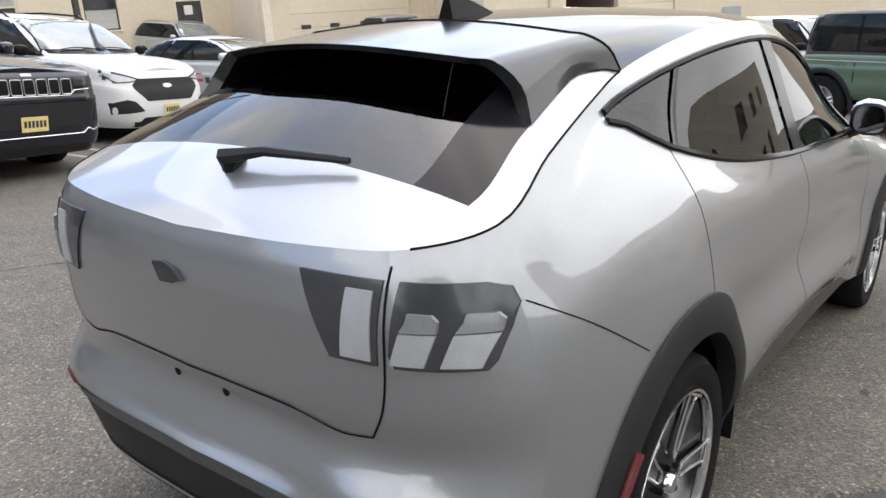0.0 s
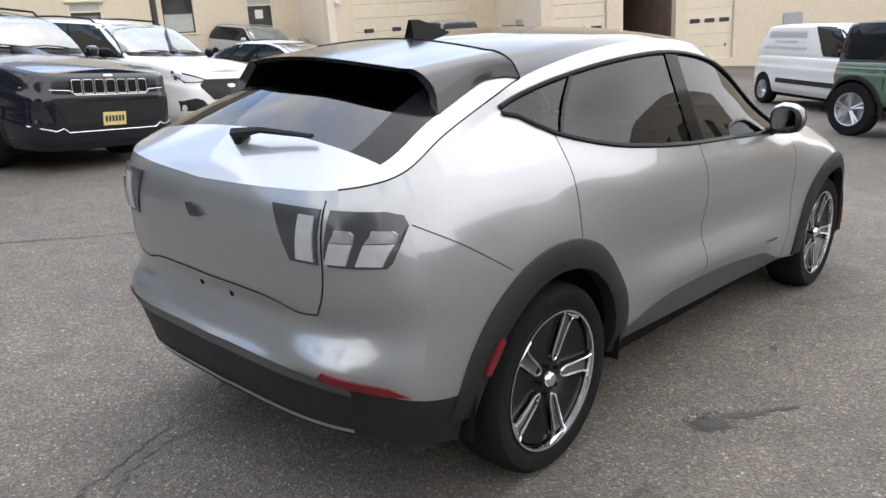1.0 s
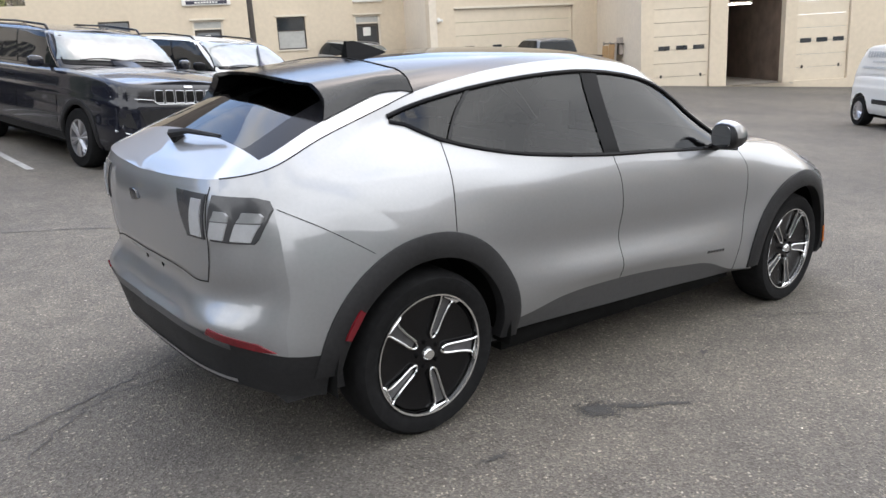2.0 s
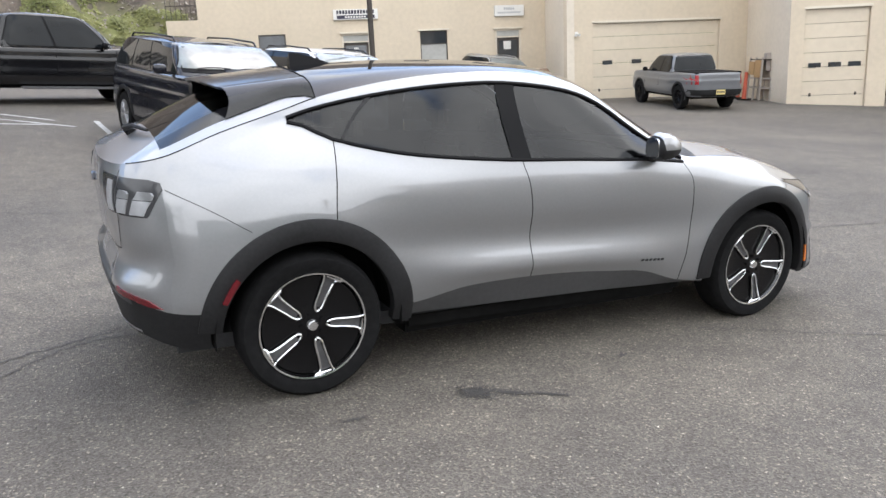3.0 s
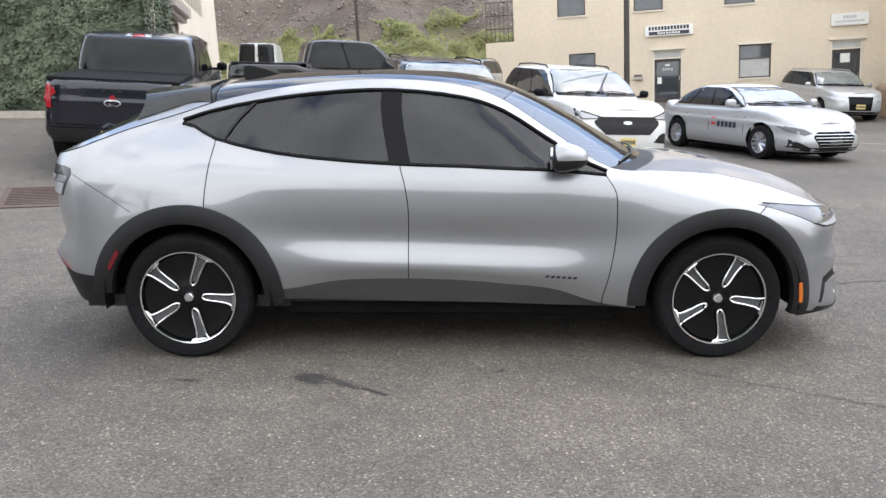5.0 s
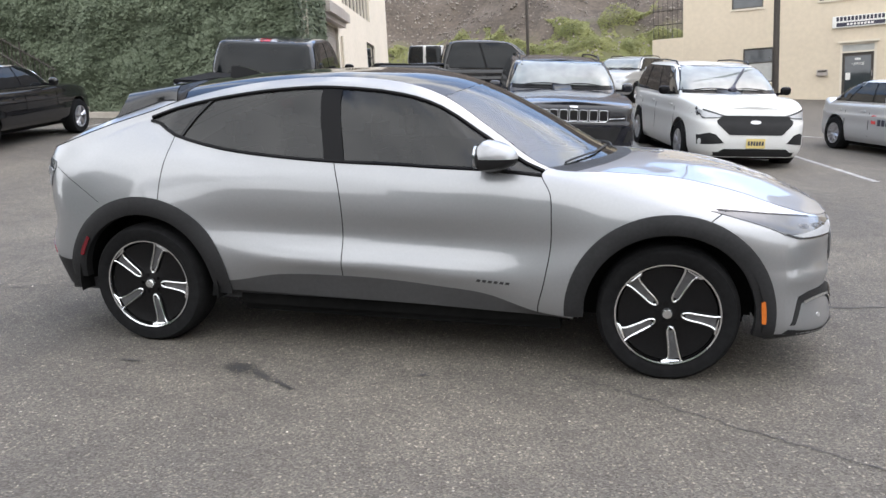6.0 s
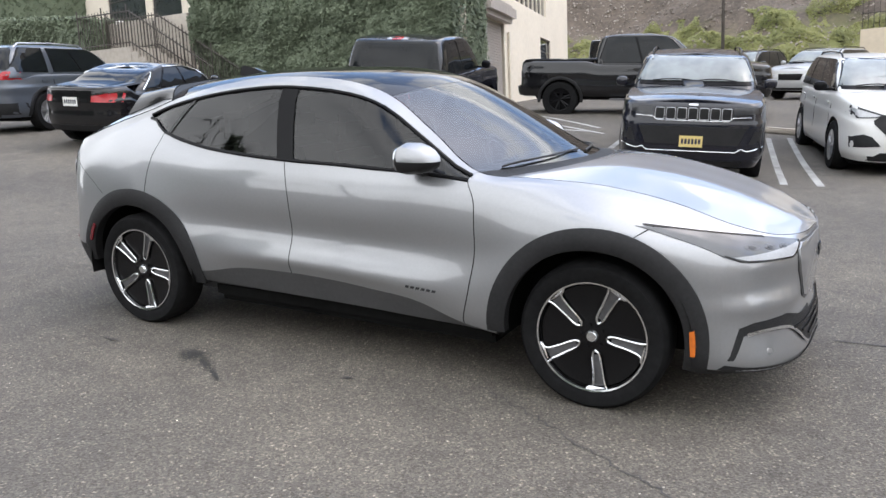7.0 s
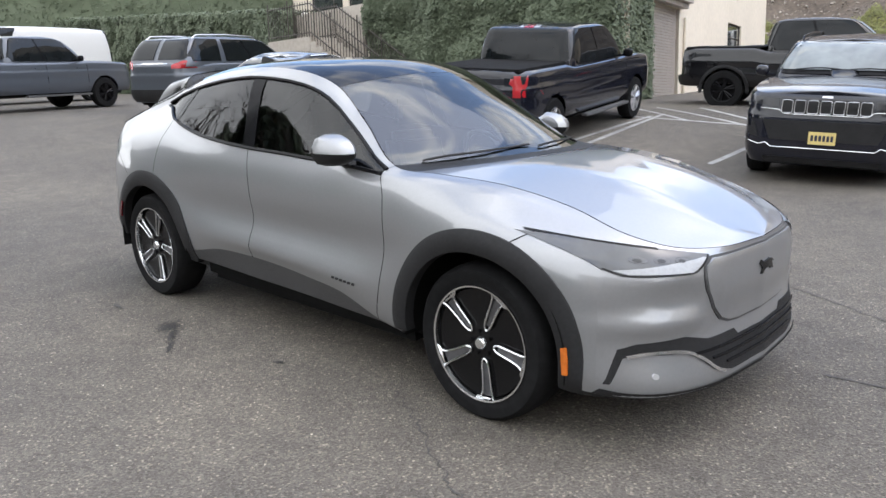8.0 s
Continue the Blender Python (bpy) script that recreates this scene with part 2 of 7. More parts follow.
# ---- ground ----
NORMAL = (SLOPE @ Vector((0, 0, 1, 0))).to_3d()


def soft(v, far):
    return far * math.tanh(v / far)


def ground_z(x, y):
    u = (y - x) * 0.707
    s = min(1, max(0, (u - 4.5) / 9))
    r = min(1, max(0, min((x - 13) / 8, (0.6 * x + 0.8 * y - 15) / 7)))
    return -(NORMAL.x * soft(x, 70) + NORMAL.y * soft(y, 70)) / NORMAL.z + 0.5 * s * s * (3 - 2 * s) + 0.28 * r * r * (3 - 2 * r)


def stand(x, y, yaw, lift=0.0):
    """The pose of a thing that stands on the sloping lot."""
    e = 0.6
    n = Vector((ground_z(x - e, y) - ground_z(x + e, y), ground_z(x, y - e) - ground_z(x, y + e), 2 * e)).normalized()
    fwd = Vector((math.cos(radians(yaw)), math.sin(radians(yaw)), 0))
    fwd = (fwd - n * fwd.dot(n)).normalized()
    m = Matrix((fwd, n.cross(fwd), n)).transposed().to_4x4()
    m.translation = (x, y, ground_z(x, y) + lift)
    return m


def asphalt_mat():
    m = bpy.data.materials.new("worn asphalt")
    m.use_nodes = True
    n, l = m.node_tree.nodes, m.node_tree.links
    b = n["Principled BSDF"]
    tc = n.new("ShaderNodeTexCoord")

    def tex(kind, scale, detail=4):
        x = n.new(kind)
        x.inputs["Scale"].default_value = scale
        if kind == "ShaderNodeTexNoise":
            x.inputs["Detail"].default_value = detail
        l.new(tc.outputs["Object"], x.inputs["Vector"])
        return x

    def ramp(src, stops):
        r = n.new("ShaderNodeValToRGB")
        while len(r.color_ramp.elements) < len(stops):
            r.color_ramp.elements.new(0.5)
        for e, (p, c) in zip(r.color_ramp.elements, stops):
            e.position, e.color = p, (*c, 1)
        l.new(src, r.inputs[0])
        return r.outputs[0]

    def mixed(kind, fac, a, c):
        x = n.new("ShaderNodeMix")
        x.data_type, x.blend_type = "RGBA", kind
        if isinstance(fac, float):
            x.inputs[0].default_value = fac
        else:
            l.new(fac, x.inputs[0])
        l.new(a, x.inputs[6])
        l.new(c, x.inputs[7])
        return x.outputs[2]

    stones = tex("ShaderNodeTexVoronoi", 112)
    grit = tex("ShaderNodeTexNoise", 420, 3)
    broad = tex("ShaderNodeTexNoise", 0.35, 6)
    mid = tex("ShaderNodeTexNoise", 4.5, 6)
    base = ramp(stones.outputs["Color"], [(0.0, (0.066, 0.060, 0.053)), (0.5, (0.112, 0.102, 0.091)), (0.88, (0.165, 0.151, 0.133)), (0.97, (0.25, 0.232, 0.206)), (1.0, (0.7, 0.66, 0.6))])
    chips = tex("ShaderNodeTexVoronoi", 105)
    pick = n.new("ShaderNodeSeparateColor")
    l.new(chips.outputs["Color"], pick.inputs[0])
    pale = ramp(pick.outputs[0], [(0.0, (0.7, 0.7, 0.7)), (0.1, (1.0, 1.0, 1.0)), (0.93, (1.0, 1.0, 1.0)), (0.955, (1.5, 1.47, 1.4)), (1.0, (2.3, 2.25, 2.15))])
    base = mixed("MULTIPLY", 1.0, base, pale)
    fine = ramp(grit.outputs[0], [(0.3, (0.66, 0.66, 0.66)), (0.72, (1.28, 1.27, 1.24))])
    wear = ramp(broad.outputs[0], [(0.3, (0.78, 0.78, 0.8)), (0.7, (1.22, 1.2, 1.16))])
    patchy = ramp(mid.outputs[0], [(0.3, (0.86, 0.86, 0.86)), (0.7, (1.12, 1.12, 1.1))])
    col = mixed("MULTIPLY", 1.0, mixed("MULTIPLY", 1.0, mixed("MULTIPLY", 1.0, base, fine), wear), patchy)
    l.new(col, b.inputs["Base Color"])
    b.inputs["Roughness"].default_value = 0.82
    b.inputs["Specular IOR Level"].default_value = 0.35
    bp = n.new("ShaderNodeBump")
    bp.inputs["Strength"].default_value, bp.inputs["Distance"].default_value = 0.7, 0.008
    l.new(stones.outputs["Distance"], bp.inputs["Height"])
    l.new(bp.outputs[0], b.inputs["Normal"])
    return m


ASPHALT = asphalt_mat()
steps = sorted({round(s * v, 2) for s in (-1, 1) for v in [*np.arange(0, 24, 0.8), *np.arange(24, 80, 4), 80, 110, 160, 260, 500, 1000, 2500]})
ground = part("ground", sheet([[(x, y, ground_z(x, y)) for x in steps] for y in steps]), ASPHALT)
tagged(ground, "worn grey asphalt car park sloping up to a hill", "ground", kind="structure")
# ---- the silver crossover ----
SILL_GREY = mat("dark grey sill plastic", (0.05, 0.05, 0.052), 0.45, vary=0.15, scale=40, bump=0.08, bump_scale=700)
SATIN_BLACK = mat("satin black", (0.012, 0.012, 0.013), 0.4, spec=0.3, vary=0.2, scale=30)
from mathutils.bvhtree import BVHTree

# stations along each line of the body, from the middle of the tail round one side to the middle of the nose
AT = (-2.33, -2.31, -2.25, -2.11, -1.85, -1.53, -1.37, -1.0, -0.65, -0.28, 0.05, 0.27, 0.55, 0.86, 1.15, 1.49, 1.8, 2.05, 2.215, 2.325, 2.37)
PER = 6


def line(name, ys, zs, tail=0.0, nose=0.0, doors=(0, 0, 0)):
    xs = list(AT)
    for i, k in ((0, 1), (1, 1), (2, 1), (3, 0.6)):
        xs[i] += tail * k
    for i, k in ((20, 1), (19, 1), (18, 0.8), (17, 0.4)):
        xs[i] += nose * k
    for i, shift in zip((6, 9, 13), doors):
        xs[i] += shift
    return spline([(x, y * (0.974 + 0.022 * min(1, max(0, (x - 0.85) / 0.4))), z) for x, y, z in zip(xs, ys, zs)], PER)


LINES = [
    line("under edge", (0, .46, .66, .82, .875, .88, .88, .875, .88, .885, .885, .885, .885, .885, .88, .88, .85, .8, .66, .4, 0),
         (.335, .335, .33, .305, .285, .29, .315, .335, .335, .33, .325, .32, .31, .30, .28, .25, .235, .23, .23, .225, .22), .03, -.05),
    line("trim edge", (0, .48, .69, .865, .92, .94, .935, .905, .91, .915, .915, .915, .915, .91, .92, .93, .895, .845, .72, .47, 0),
         (.545, .54, .525, .485, .47, .47, .46, .40, .455, .468, .458, .44, .41, .325, .30, .30, .285, .27, .26, .255, .25), -.02, .03, (0, .02, -.03)),
    line("ridge", (0, .48, .69, .86, .93, .95, .95, .925, .932, .937, .937, .937, .936, .93, .945, .955, .91, .84, .7, .46, 0),
         (.60, .60, .585, .58, .60, .62, .61, .57, .55, .54, .53, .52, .505, .49, .54, .56, .49, .43, .41, .40, .39), -.012, .015, (0, .02, .0)),
    line("hollow", (0, .46, .685, .86, .92, .94, .94, .905, .89, .888, .888, .888, .893, .91, .935, .95, .905, .825, .685, .45, 0),
         (.68, .68, .69, .72, .76, .78, .77, .72, .69, .68, .675, .67, .67, .68, .72, .75, .66, .57, .54, .53, .52), .012, -.005, (0, .02, .03)),
    line("haunch", (0, .45, .69, .85, .905, .925, .925, .91, .905, .905, .91, .91, .91, .915, .925, .935, .89, .81, .67, .44, 0),
         (.78, .78, .79, .83, .88, .93, .90, .87, .85, .84, .835, .83, .83, .83, .85, .865, .79, .69, .66, .64, .63), -.005, .005, (0, .02, .03)),
    line("shoulder", (0, .44, .68, .83, .865, .85, .865, .89, .895, .895, .90, .90, .90, .90, .90, .90, .845, .775, .645, .42, 0),
         (.88, .88, .89, .94, 1.03, 1.10, 1.08, 1.02, .995, .985, .98, .975, .97, .955, .94, .92, .855, .785, .75, .73, .72), -.015, .0, (.02, 0, .02)),
    line("belt", (0, .43, .67, .80, .775, .668, .755, .81, .845, .855, .86, .86, .86, .855, .85, .825, .78, .735, .61, .4, 0),
         (.98, .985, .99, 1.03, 1.16, 1.302, 1.225, 1.155, 1.12, 1.10, 1.09, 1.08, 1.07, 1.045, 1.01, .975, .90, .825, .79, .775, .77), -.025, -.005, (.04, -.03, -.03)),
    line("glass top", (0, .42, .655, .775, .735, .655, .66, .68, .695, .70, .695, .70, .745, .825, .80, .765, .715, .69, .58, .375, 0),
         (1.06, 1.07, 1.075, 1.095, 1.205, 1.322, 1.38, 1.445, 1.485, 1.495, 1.455, 1.385, 1.215, 1.065, 1.045, 1.015, .94, .86, .815, .795, .79), -.015, -.01, (.03, -.08, -.02)),
    line("rail", (0, .40, .63, .735, .69, .635, .62, .63, .64, .645, .635, .625, .69, .79, .75, .70, .645, .635, .535, .335, 0),
         (1.10, 1.115, 1.13, 1.165, 1.262, 1.362, 1.415, 1.497, 1.54, 1.55, 1.515, 1.44, 1.265, 1.08, 1.06, 1.035, .965, .885, .835, .815, .81), .0, -.01),
]
SPINE = spline(list(zip((-2.33, -2.28, -2.20, -2.10, -1.90, -1.66, -1.46, -1.05, -.68, -.28, .12, .40, .74, 1.20, 1.36, 1.58, 1.82, 2.04, 2.20, 2.31, 2.36), [0] * 21,
                        (1.10, 1.14, 1.185, 1.245, 1.36, 1.47, 1.53, 1.578, 1.60, 1.605, 1.58, 1.505, 1.345, 1.105, 1.10, 1.075, 1.03, .965, .90, .84, .81))), PER)
BLEND = 4
C_TAIL = 4 * PER
SIDE = np.array([spline([ln[j] for ln in LINES], BLEND) for j in range(len(SPINE))]).transpose(1, 0, 2)
SIDE[:, :, 1] *= -1
# number-plate recess and the flared lower corners of the rear bumper
for row in SIDE:
    for p in row[:C_TAIL]:
        y, z = abs(p[1]), p[2]
        if 0.5 < z < 0.8:
            deep = max(0, min(1, (0.44 - (z - 0.56) * 0.25 - y) / 0.07)) * max(0, min(1, (z - 0.545) / 0.03)) * max(0, min(1, (0.755 - z) / 0.05))
            p[0] += 0.022 * deep - 0.028 * math.exp(-((y - 0.64) / 0.17) ** 2 - ((z - 0.585) / 0.055) ** 2)
# facets between the headlamps and the lower intake
for row in SIDE:
    for j, p in enumerate(row[16 * PER + 2:]):
        y, z = abs(p[1]), p[2]
        if 0.42 < z < 0.74:
            m = max(0, min(1, (y - 0.40) / 0.12)) * max(0, min(1, (0.9 - y) / 0.08)) * min(1, j / 9)
            out = m * (0.022 * math.exp(-((z - 0.545) / 0.04) ** 2) - 0.022 * math.exp(-((z - 0.64) / 0.045) ** 2) + 0.006 * math.exp(-((z - 0.72) / 0.02) ** 2))
            p[0] += out * 0.85
            p[1] += math.copysign(out * 0.5, p[1])
BELT_ROW, GLASS_ROW = 6 * BLEND, 7 * BLEND
ACROSS = 10
TOP = np.zeros((ACROSS + 1, len(SPINE), 3))
for j in range(len(SPINE)):
    e, c = LINES[-1][j] * (1, -1, 1), SPINE[j]
    full = np.interp(j / PER, (1, 3, 5, 6, 9, 12), (1, 0.62, 0.58, 0.55, 0.55, 1))
    for k in range(ACROSS + 1):
        s = k / ACROSS
        w = math.sin(s * math.pi / 2) ** full
        TOP[k, j] = (e[0] + (c[0] - e[0]) * (1 - (1 - s) ** 2), e[1] * (1 - s), e[2] + (c[2] - e[2]) * w)

# creases in the bonnet: two raised ridges running to the nose
for j in range(14 * PER, 20 * PER):
    f = math.sin(math.pi * (j - 14 * PER) / (6 * PER)) ** 0.7
    for k in range(ACROSS + 1):
        TOP[k, j, 2] += 0.016 * f * math.exp(-((k / ACROSS - 0.55) / 0.17) ** 2)

HUBS = ((-1.492, 0.352), (1.492, 0.352))
ARCH = 0.475


def arched(bm, r=ARCH):
    """Opens the wheel arches: round above the hub, straight below."""
    def off(v, hx, hz):
        return math.hypot(v.co.x - hx, v.co.z - hz) if v.co.z > hz else abs(v.co.x - hx)
    inside = lambda v: any(off(v, hx, hz) < r for hx, hz in HUBS) and abs(v.co.y) > 0.6
    gone = [f for f in bm.faces if all(inside(v) for v in f.verts)]
    bmesh.ops.delete(bm, geom=gone, context="FACES")
    for v in bm.verts:
        for hx, hz in HUBS:
            d = off(v, hx, hz)
            if d < r and abs(v.co.y) > 0.6:
                v.co.x = hx + (v.co.x - hx) * r / d
                if v.co.z > hz:
                    v.co.z = hz + (v.co.z - hz) * r / d
    return bm


def panel(grid, r0, r1, c0, c1, gaps="", gap=0.0028):
    """A panel cut out of the body, drawn back by half a shut line at the sides named: l(ow) h(igh) b(ack) f(ront)."""
    g = grid[r0:r1 + 1, c0:c1 + 1].copy()
    def back(a, b):
        d = b - a
        n = np.linalg.norm(d, axis=1, keepdims=True) + 1e-6
        return a + d / n * np.minimum(gap, n * 0.5)
    if "b" in gaps: g[:, 0] = back(g[:, 0], g[:, 1])
    if "f" in gaps: g[:, -1] = back(g[:, -1], g[:, -2])
    if "l" in gaps: g[0] = back(g[0], g[1])
    if "h" in gaps: g[-1] = back(g[-1], g[-2])
    return arched(tidy(sheet(g, flip=False), 0.0002))


car = thing("crossover_car", SLOPE.copy(), "silver electric crossover car with tinted glass and black roof", "car")
TRIM_ROW, TOPROW = BLEND, 8 * BLEND
C = [i * PER for i in range(21)]


def both(name, make, material, label=""):
    part(name, make(), material, car, label)
    part(name, flipped(make()), material, car, label)


both("rear_quarter_panel", lambda: panel(SIDE, TRIM_ROW, BELT_ROW, C[3], C[6], "f"), SILVER)
both("rear_pillar_panel", lambda: panel(SIDE, BELT_ROW, TOPROW, C[2], C[5], "h"), SILVER)
both("rear_door", lambda: panel(SIDE, TRIM_ROW, BELT_ROW, C[6], C[9], "bf"), SILVER)
both("front_door", lambda: panel(SIDE, TRIM_ROW, BELT_ROW, C[9], C[13], "bf"), SILVER)
both("front_fender", lambda: panel(SIDE, TRIM_ROW, TOPROW, C[13], C[17], "bh"), SILVER)
both("roof_rail", lambda: panel(SIDE, GLASS_ROW, TOPROW, C[5], C[13]), SILVER)
both("sill_trim", lambda: panel(SIDE, 0, TRIM_ROW, C[6] - 3, C[14] + 2), SILL_GREY, "dark grey plastic sill trim")
part("rear_bumper", tidy(mirrored(panel(SIDE, TRIM_ROW, BELT_ROW, 0, C[3]))), SILVER, car)
part("tail_panel", tidy(mirrored(panel(SIDE, BELT_ROW, TOPROW, 0, C[2]))), SILVER, car)
part("lower_rear_bumper", tidy(mirrored(panel(SIDE, 0, TRIM_ROW, 0, C[5]))), BLACK_PLASTIC, car, "black plastic lower bumper")
part("front_bumper", tidy(mirrored(panel(SIDE, TRIM_ROW, TOPROW, C[17], C[20], "h"))), SILVER, car)
part("front_lip", tidy(mirrored(panel(SIDE, 0, TRIM_ROW, C[16] - 2, C[20]))), BLACK_PLASTIC, car, "black plastic lip")
part("tailgate", tidy(mirrored(panel(TOP, 0, ACROSS, 0, C[3]))), SILVER, car)
both("tailgate_frame", lambda: panel(TOP, 0, 1, C[3], C[6]), SILVER)
both("rear_side_trim", lambda: panel(TOP, 1, 3, C[3], C[6]), GLOSS_BLACK, "gloss black trim beside the rear window")
part("rear_window", tidy(mirrored(panel(TOP, 3, ACROSS, C[3], C[6]))), GLASS_DARK, car, "dark tinted rear window")
part("roof", tidy(mirrored(panel(TOP, 0, ACROSS, C[6], C[11], "bf"))), ROOF_GLASS, car, "glossy black glass roof")
part("windscreen", tidy(mirrored(panel(TOP, 0, ACROSS, C[11], C[13], "l", 0.006))), GLASS, car, "clear curved windscreen")
part("bonnet", tidy(mirrored(panel(TOP, 0, ACROSS, C[13] + 3, C[20], "l"))), SILVER, car)
part("cowl", tidy(mirrored(panel(TOP, 0, ACROSS, C[13], C[13] + 3))), BLACK_PLASTIC, car, "black plastic cowl below the windscreen")

# side glass, set back a little
INSET = SIDE.copy()
INSET[:, :, 1] += 0.006
both("rear_door_window", lambda: panel(INSET, BELT_ROW, GLASS_ROW, C[5], C[9] - 1), GLASS_DARK, "dark tinted glass")
both("front_door_window", lambda: panel(INSET, BELT_ROW, GLASS_ROW, C[9] + 1, C[13]), GLASS_DARK, "dark tinted glass")
both("door_pillar", lambda: panel(SIDE, BELT_ROW, GLASS_ROW, C[9] - 1, C[9] + 1), GLOSS_BLACK, "black pillar")
for side in (1, -1):
    bm = bmesh.new()
    for row in (BELT_ROW, GLASS_ROW):
        tube(bm, [SIDE[row, j] * (1, side, 1) for j in range(C[5], C[13] + 1, 2)], 0.011, 6)
    part("window_trim", bm, GLOSS_BLACK, car, "black window surround")

# the whole skin, to lay fittings on
pieces = []
for src in (SIDE, TOP):
    for s in (1, -1):
        pieces.append(src * (1, s, 1))
vs, fs = [], []
for g in pieces:
    base, (nr, nc) = len(vs), g.shape[:2]
    vs += [Vector(p) for p in g.reshape(-1, 3)]
    fs += [(base + r * nc + c, base + r * nc + c + 1, base + (r + 1) * nc + c + 1, base + (r + 1) * nc + c) for r in range(nr - 1) for c in range(nc - 1)]
SKIN = BVHTree.FromPolygons(vs, fs)

# dark shell under the panels, seen through the shut lines
g = SIDE[2:BELT_ROW + 1].copy()
g[:, :, 1] += np.sign(-g[:, :, 1]) * 0.02
g[:, :, 0] *= 0.992
part("inner_shell", arched(tidy(mirrored(sheet(g)))), DARK, car, "dark inner body")
part("underbody", box(boxed(-1.85, 1.95, -0.55, 0.55, 0.22, 0.33, 0.04), -0.99, 0.99, -0.79, 0.79, 0.19, 0.35, 0.05), DARK, car, "dark underbody")

# wheel arch cladding, liners and marker lamps
for hx, hz in HUBS:
    for side, face in ((-1, "right"), (1, "left")):
        a0, a1 = (-12, 184) if hx > 0 else (-4, 177)
        part("arch_cladding", ring_patch(SKIN, hx, hz, 0.425, 0.525 if hx > 0 else 0.53, a0, a1, face, 0.012, 0.06), BLACK_PLASTIC, car, "black plastic wheel arch")
        bm = bmesh.new()
        tube_r = [[bm.verts.new((hx + 0.46 * math.cos(radians(a)), side * y, hz + 0.46 * math.sin(radians(a)))) for a in range(-8, 189, 7)] for y in (0.90, 0.55)]
        for i in range(len(tube_r[0]) - 1):
            bm.faces.new((tube_r[0][i], tube_r[0][i + 1], tube_r[1][i + 1], tube_r[1][i]))
        bm.faces.new(tube_r[1])
        part("arch_liner", bm, DARK, car, "dark wheel arch liner")
        mk = ring_outline(hx, hz, 0.452, 0.472, *((-2, 12) if hx > 0 else (142, 158)), 8) if hx > 0 else ring_outline(hx, hz, 0.438, 0.460, 142, 158, 8)
        part("side_marker", patch(SKIN, mk, face, 0.026, 0.01, 0.05), AMBER if hx > 0 else RED_LENS, car, "amber side marker" if hx > 0 else "red side marker")


POCKET_GREY = mat("grey cast alloy", (0.11, 0.11, 0.115), 0.4, 0.5, vary=0.3, scale=40)


def wheel(parent, x, y, z, r, rim, width, turn=0.0):
    """A wheel with machined twin spokes over black inserts; it faces -y."""
    hub = new("wheel")
    hub.parent = parent
    hub.matrix_local = pose(x, y, z, 0, 0, 0 if y < 0 else 180) @ pose(0, 0, 0, 0, turn)
    h = width / 2
    part("tyre", lathe([(rim - 0.01, h * 0.7), (rim + 0.02, h), (r * 0.93, h), (r - 0.006, h * 0.8), (r, h * 0.5), (r, -h * 0.5), (r - 0.006, -h * 0.8), (r * 0.93, -h), (rim + 0.03, -h), (rim + 0.004, -h + 0.012), (rim - 0.01, -h * 0.7)], 56), RUBBER, hub, "black rubber tyre")
    part("rim", lathe([(0.0, -h + 0.035), (0.05, -h + 0.03), (0.09, -h + 0.045), (rim - 0.05, -h + 0.035), (rim - 0.018, -h + 0.03), (rim - 0.012, -h * 0.6), (rim - 0.012, h * 0.6)], 48), RIM_BLACK, hub, "gloss black rim")
    part("rim_edge", lathe([(rim + 0.004, -h + 0.012), (rim + 0.002, -h + 0.004), (rim - 0.006, -h + 0.006), (rim - 0.008, -h + 0.03)], 56), CHROME, hub, "bright machined rim edge")
    for s in range(5):
        a = radians(72 * s + 90)
        def at(rad, deg, depth):
            b = a + radians(deg)
            return Vector((rad * math.cos(b), -h + depth, rad * math.sin(b)))
        bm = bmesh.new()
        edge = [at(rim - 0.004, -15, 0.014), at(rim - 0.028, -8.5, 0.018), at(rim * 0.66, -7, 0.024), at(rim * 0.34, -8, 0.03), at(rim * 0.27, 1, 0.031), at(rim * 0.34, 11, 0.03), at(rim * 0.62, 7.5, 0.025), at(rim - 0.03, 6, 0.018), at(rim - 0.004, 7, 0.014)]
        tube(bm, spline(edge, 4), 0.0056, 6)
        box_pts = [at(rim - 0.006, -16, 0.013), at(rim - 0.012, 4, 0.013), at(rim - 0.02, -10, 0.017)]
        tube(bm, [box_pts[0], (box_pts[0] + box_pts[2]) / 2, box_pts[1]], [0.003, 0.010, 0.003], 5)
        part("spoke_edge", bm, CHROME, hub, "bright machined spoke edge")
        bm = bmesh.new()
        q = [at(rim - 0.02, -8, 0.028), at(rim * 0.35, -6, 0.036), at(rim * 0.35, 8, 0.036), at(rim - 0.02, 5, 0.028)]
        bm.faces.new([bm.verts.new(p) for p in q])
        part("spoke_pocket", bm, POCKET_GREY, hub, "grey spoke pocket", smooth=False)
        bm = tube(bmesh.new(), [at(0.056, 36, 0.02), at(0.056, 36, 0.034)], 0.009, 6)
        part("wheel_nut", bm, RIM_BLACK, hub)
    part("centre_cap", lathe([(0.0, -h + 0.012), (0.022, -h + 0.014), (0.029, -h + 0.022), (0.031, -h + 0.045)], 20), CHROME, hub, "chrome centre cap")
    return hub


for hx, hz in HUBS:
    for side in (-1, 1):
        wheel(car, hx, side * 0.79, hz, 0.36, 0.264, 0.225, 20 if hx < 0 else 24)


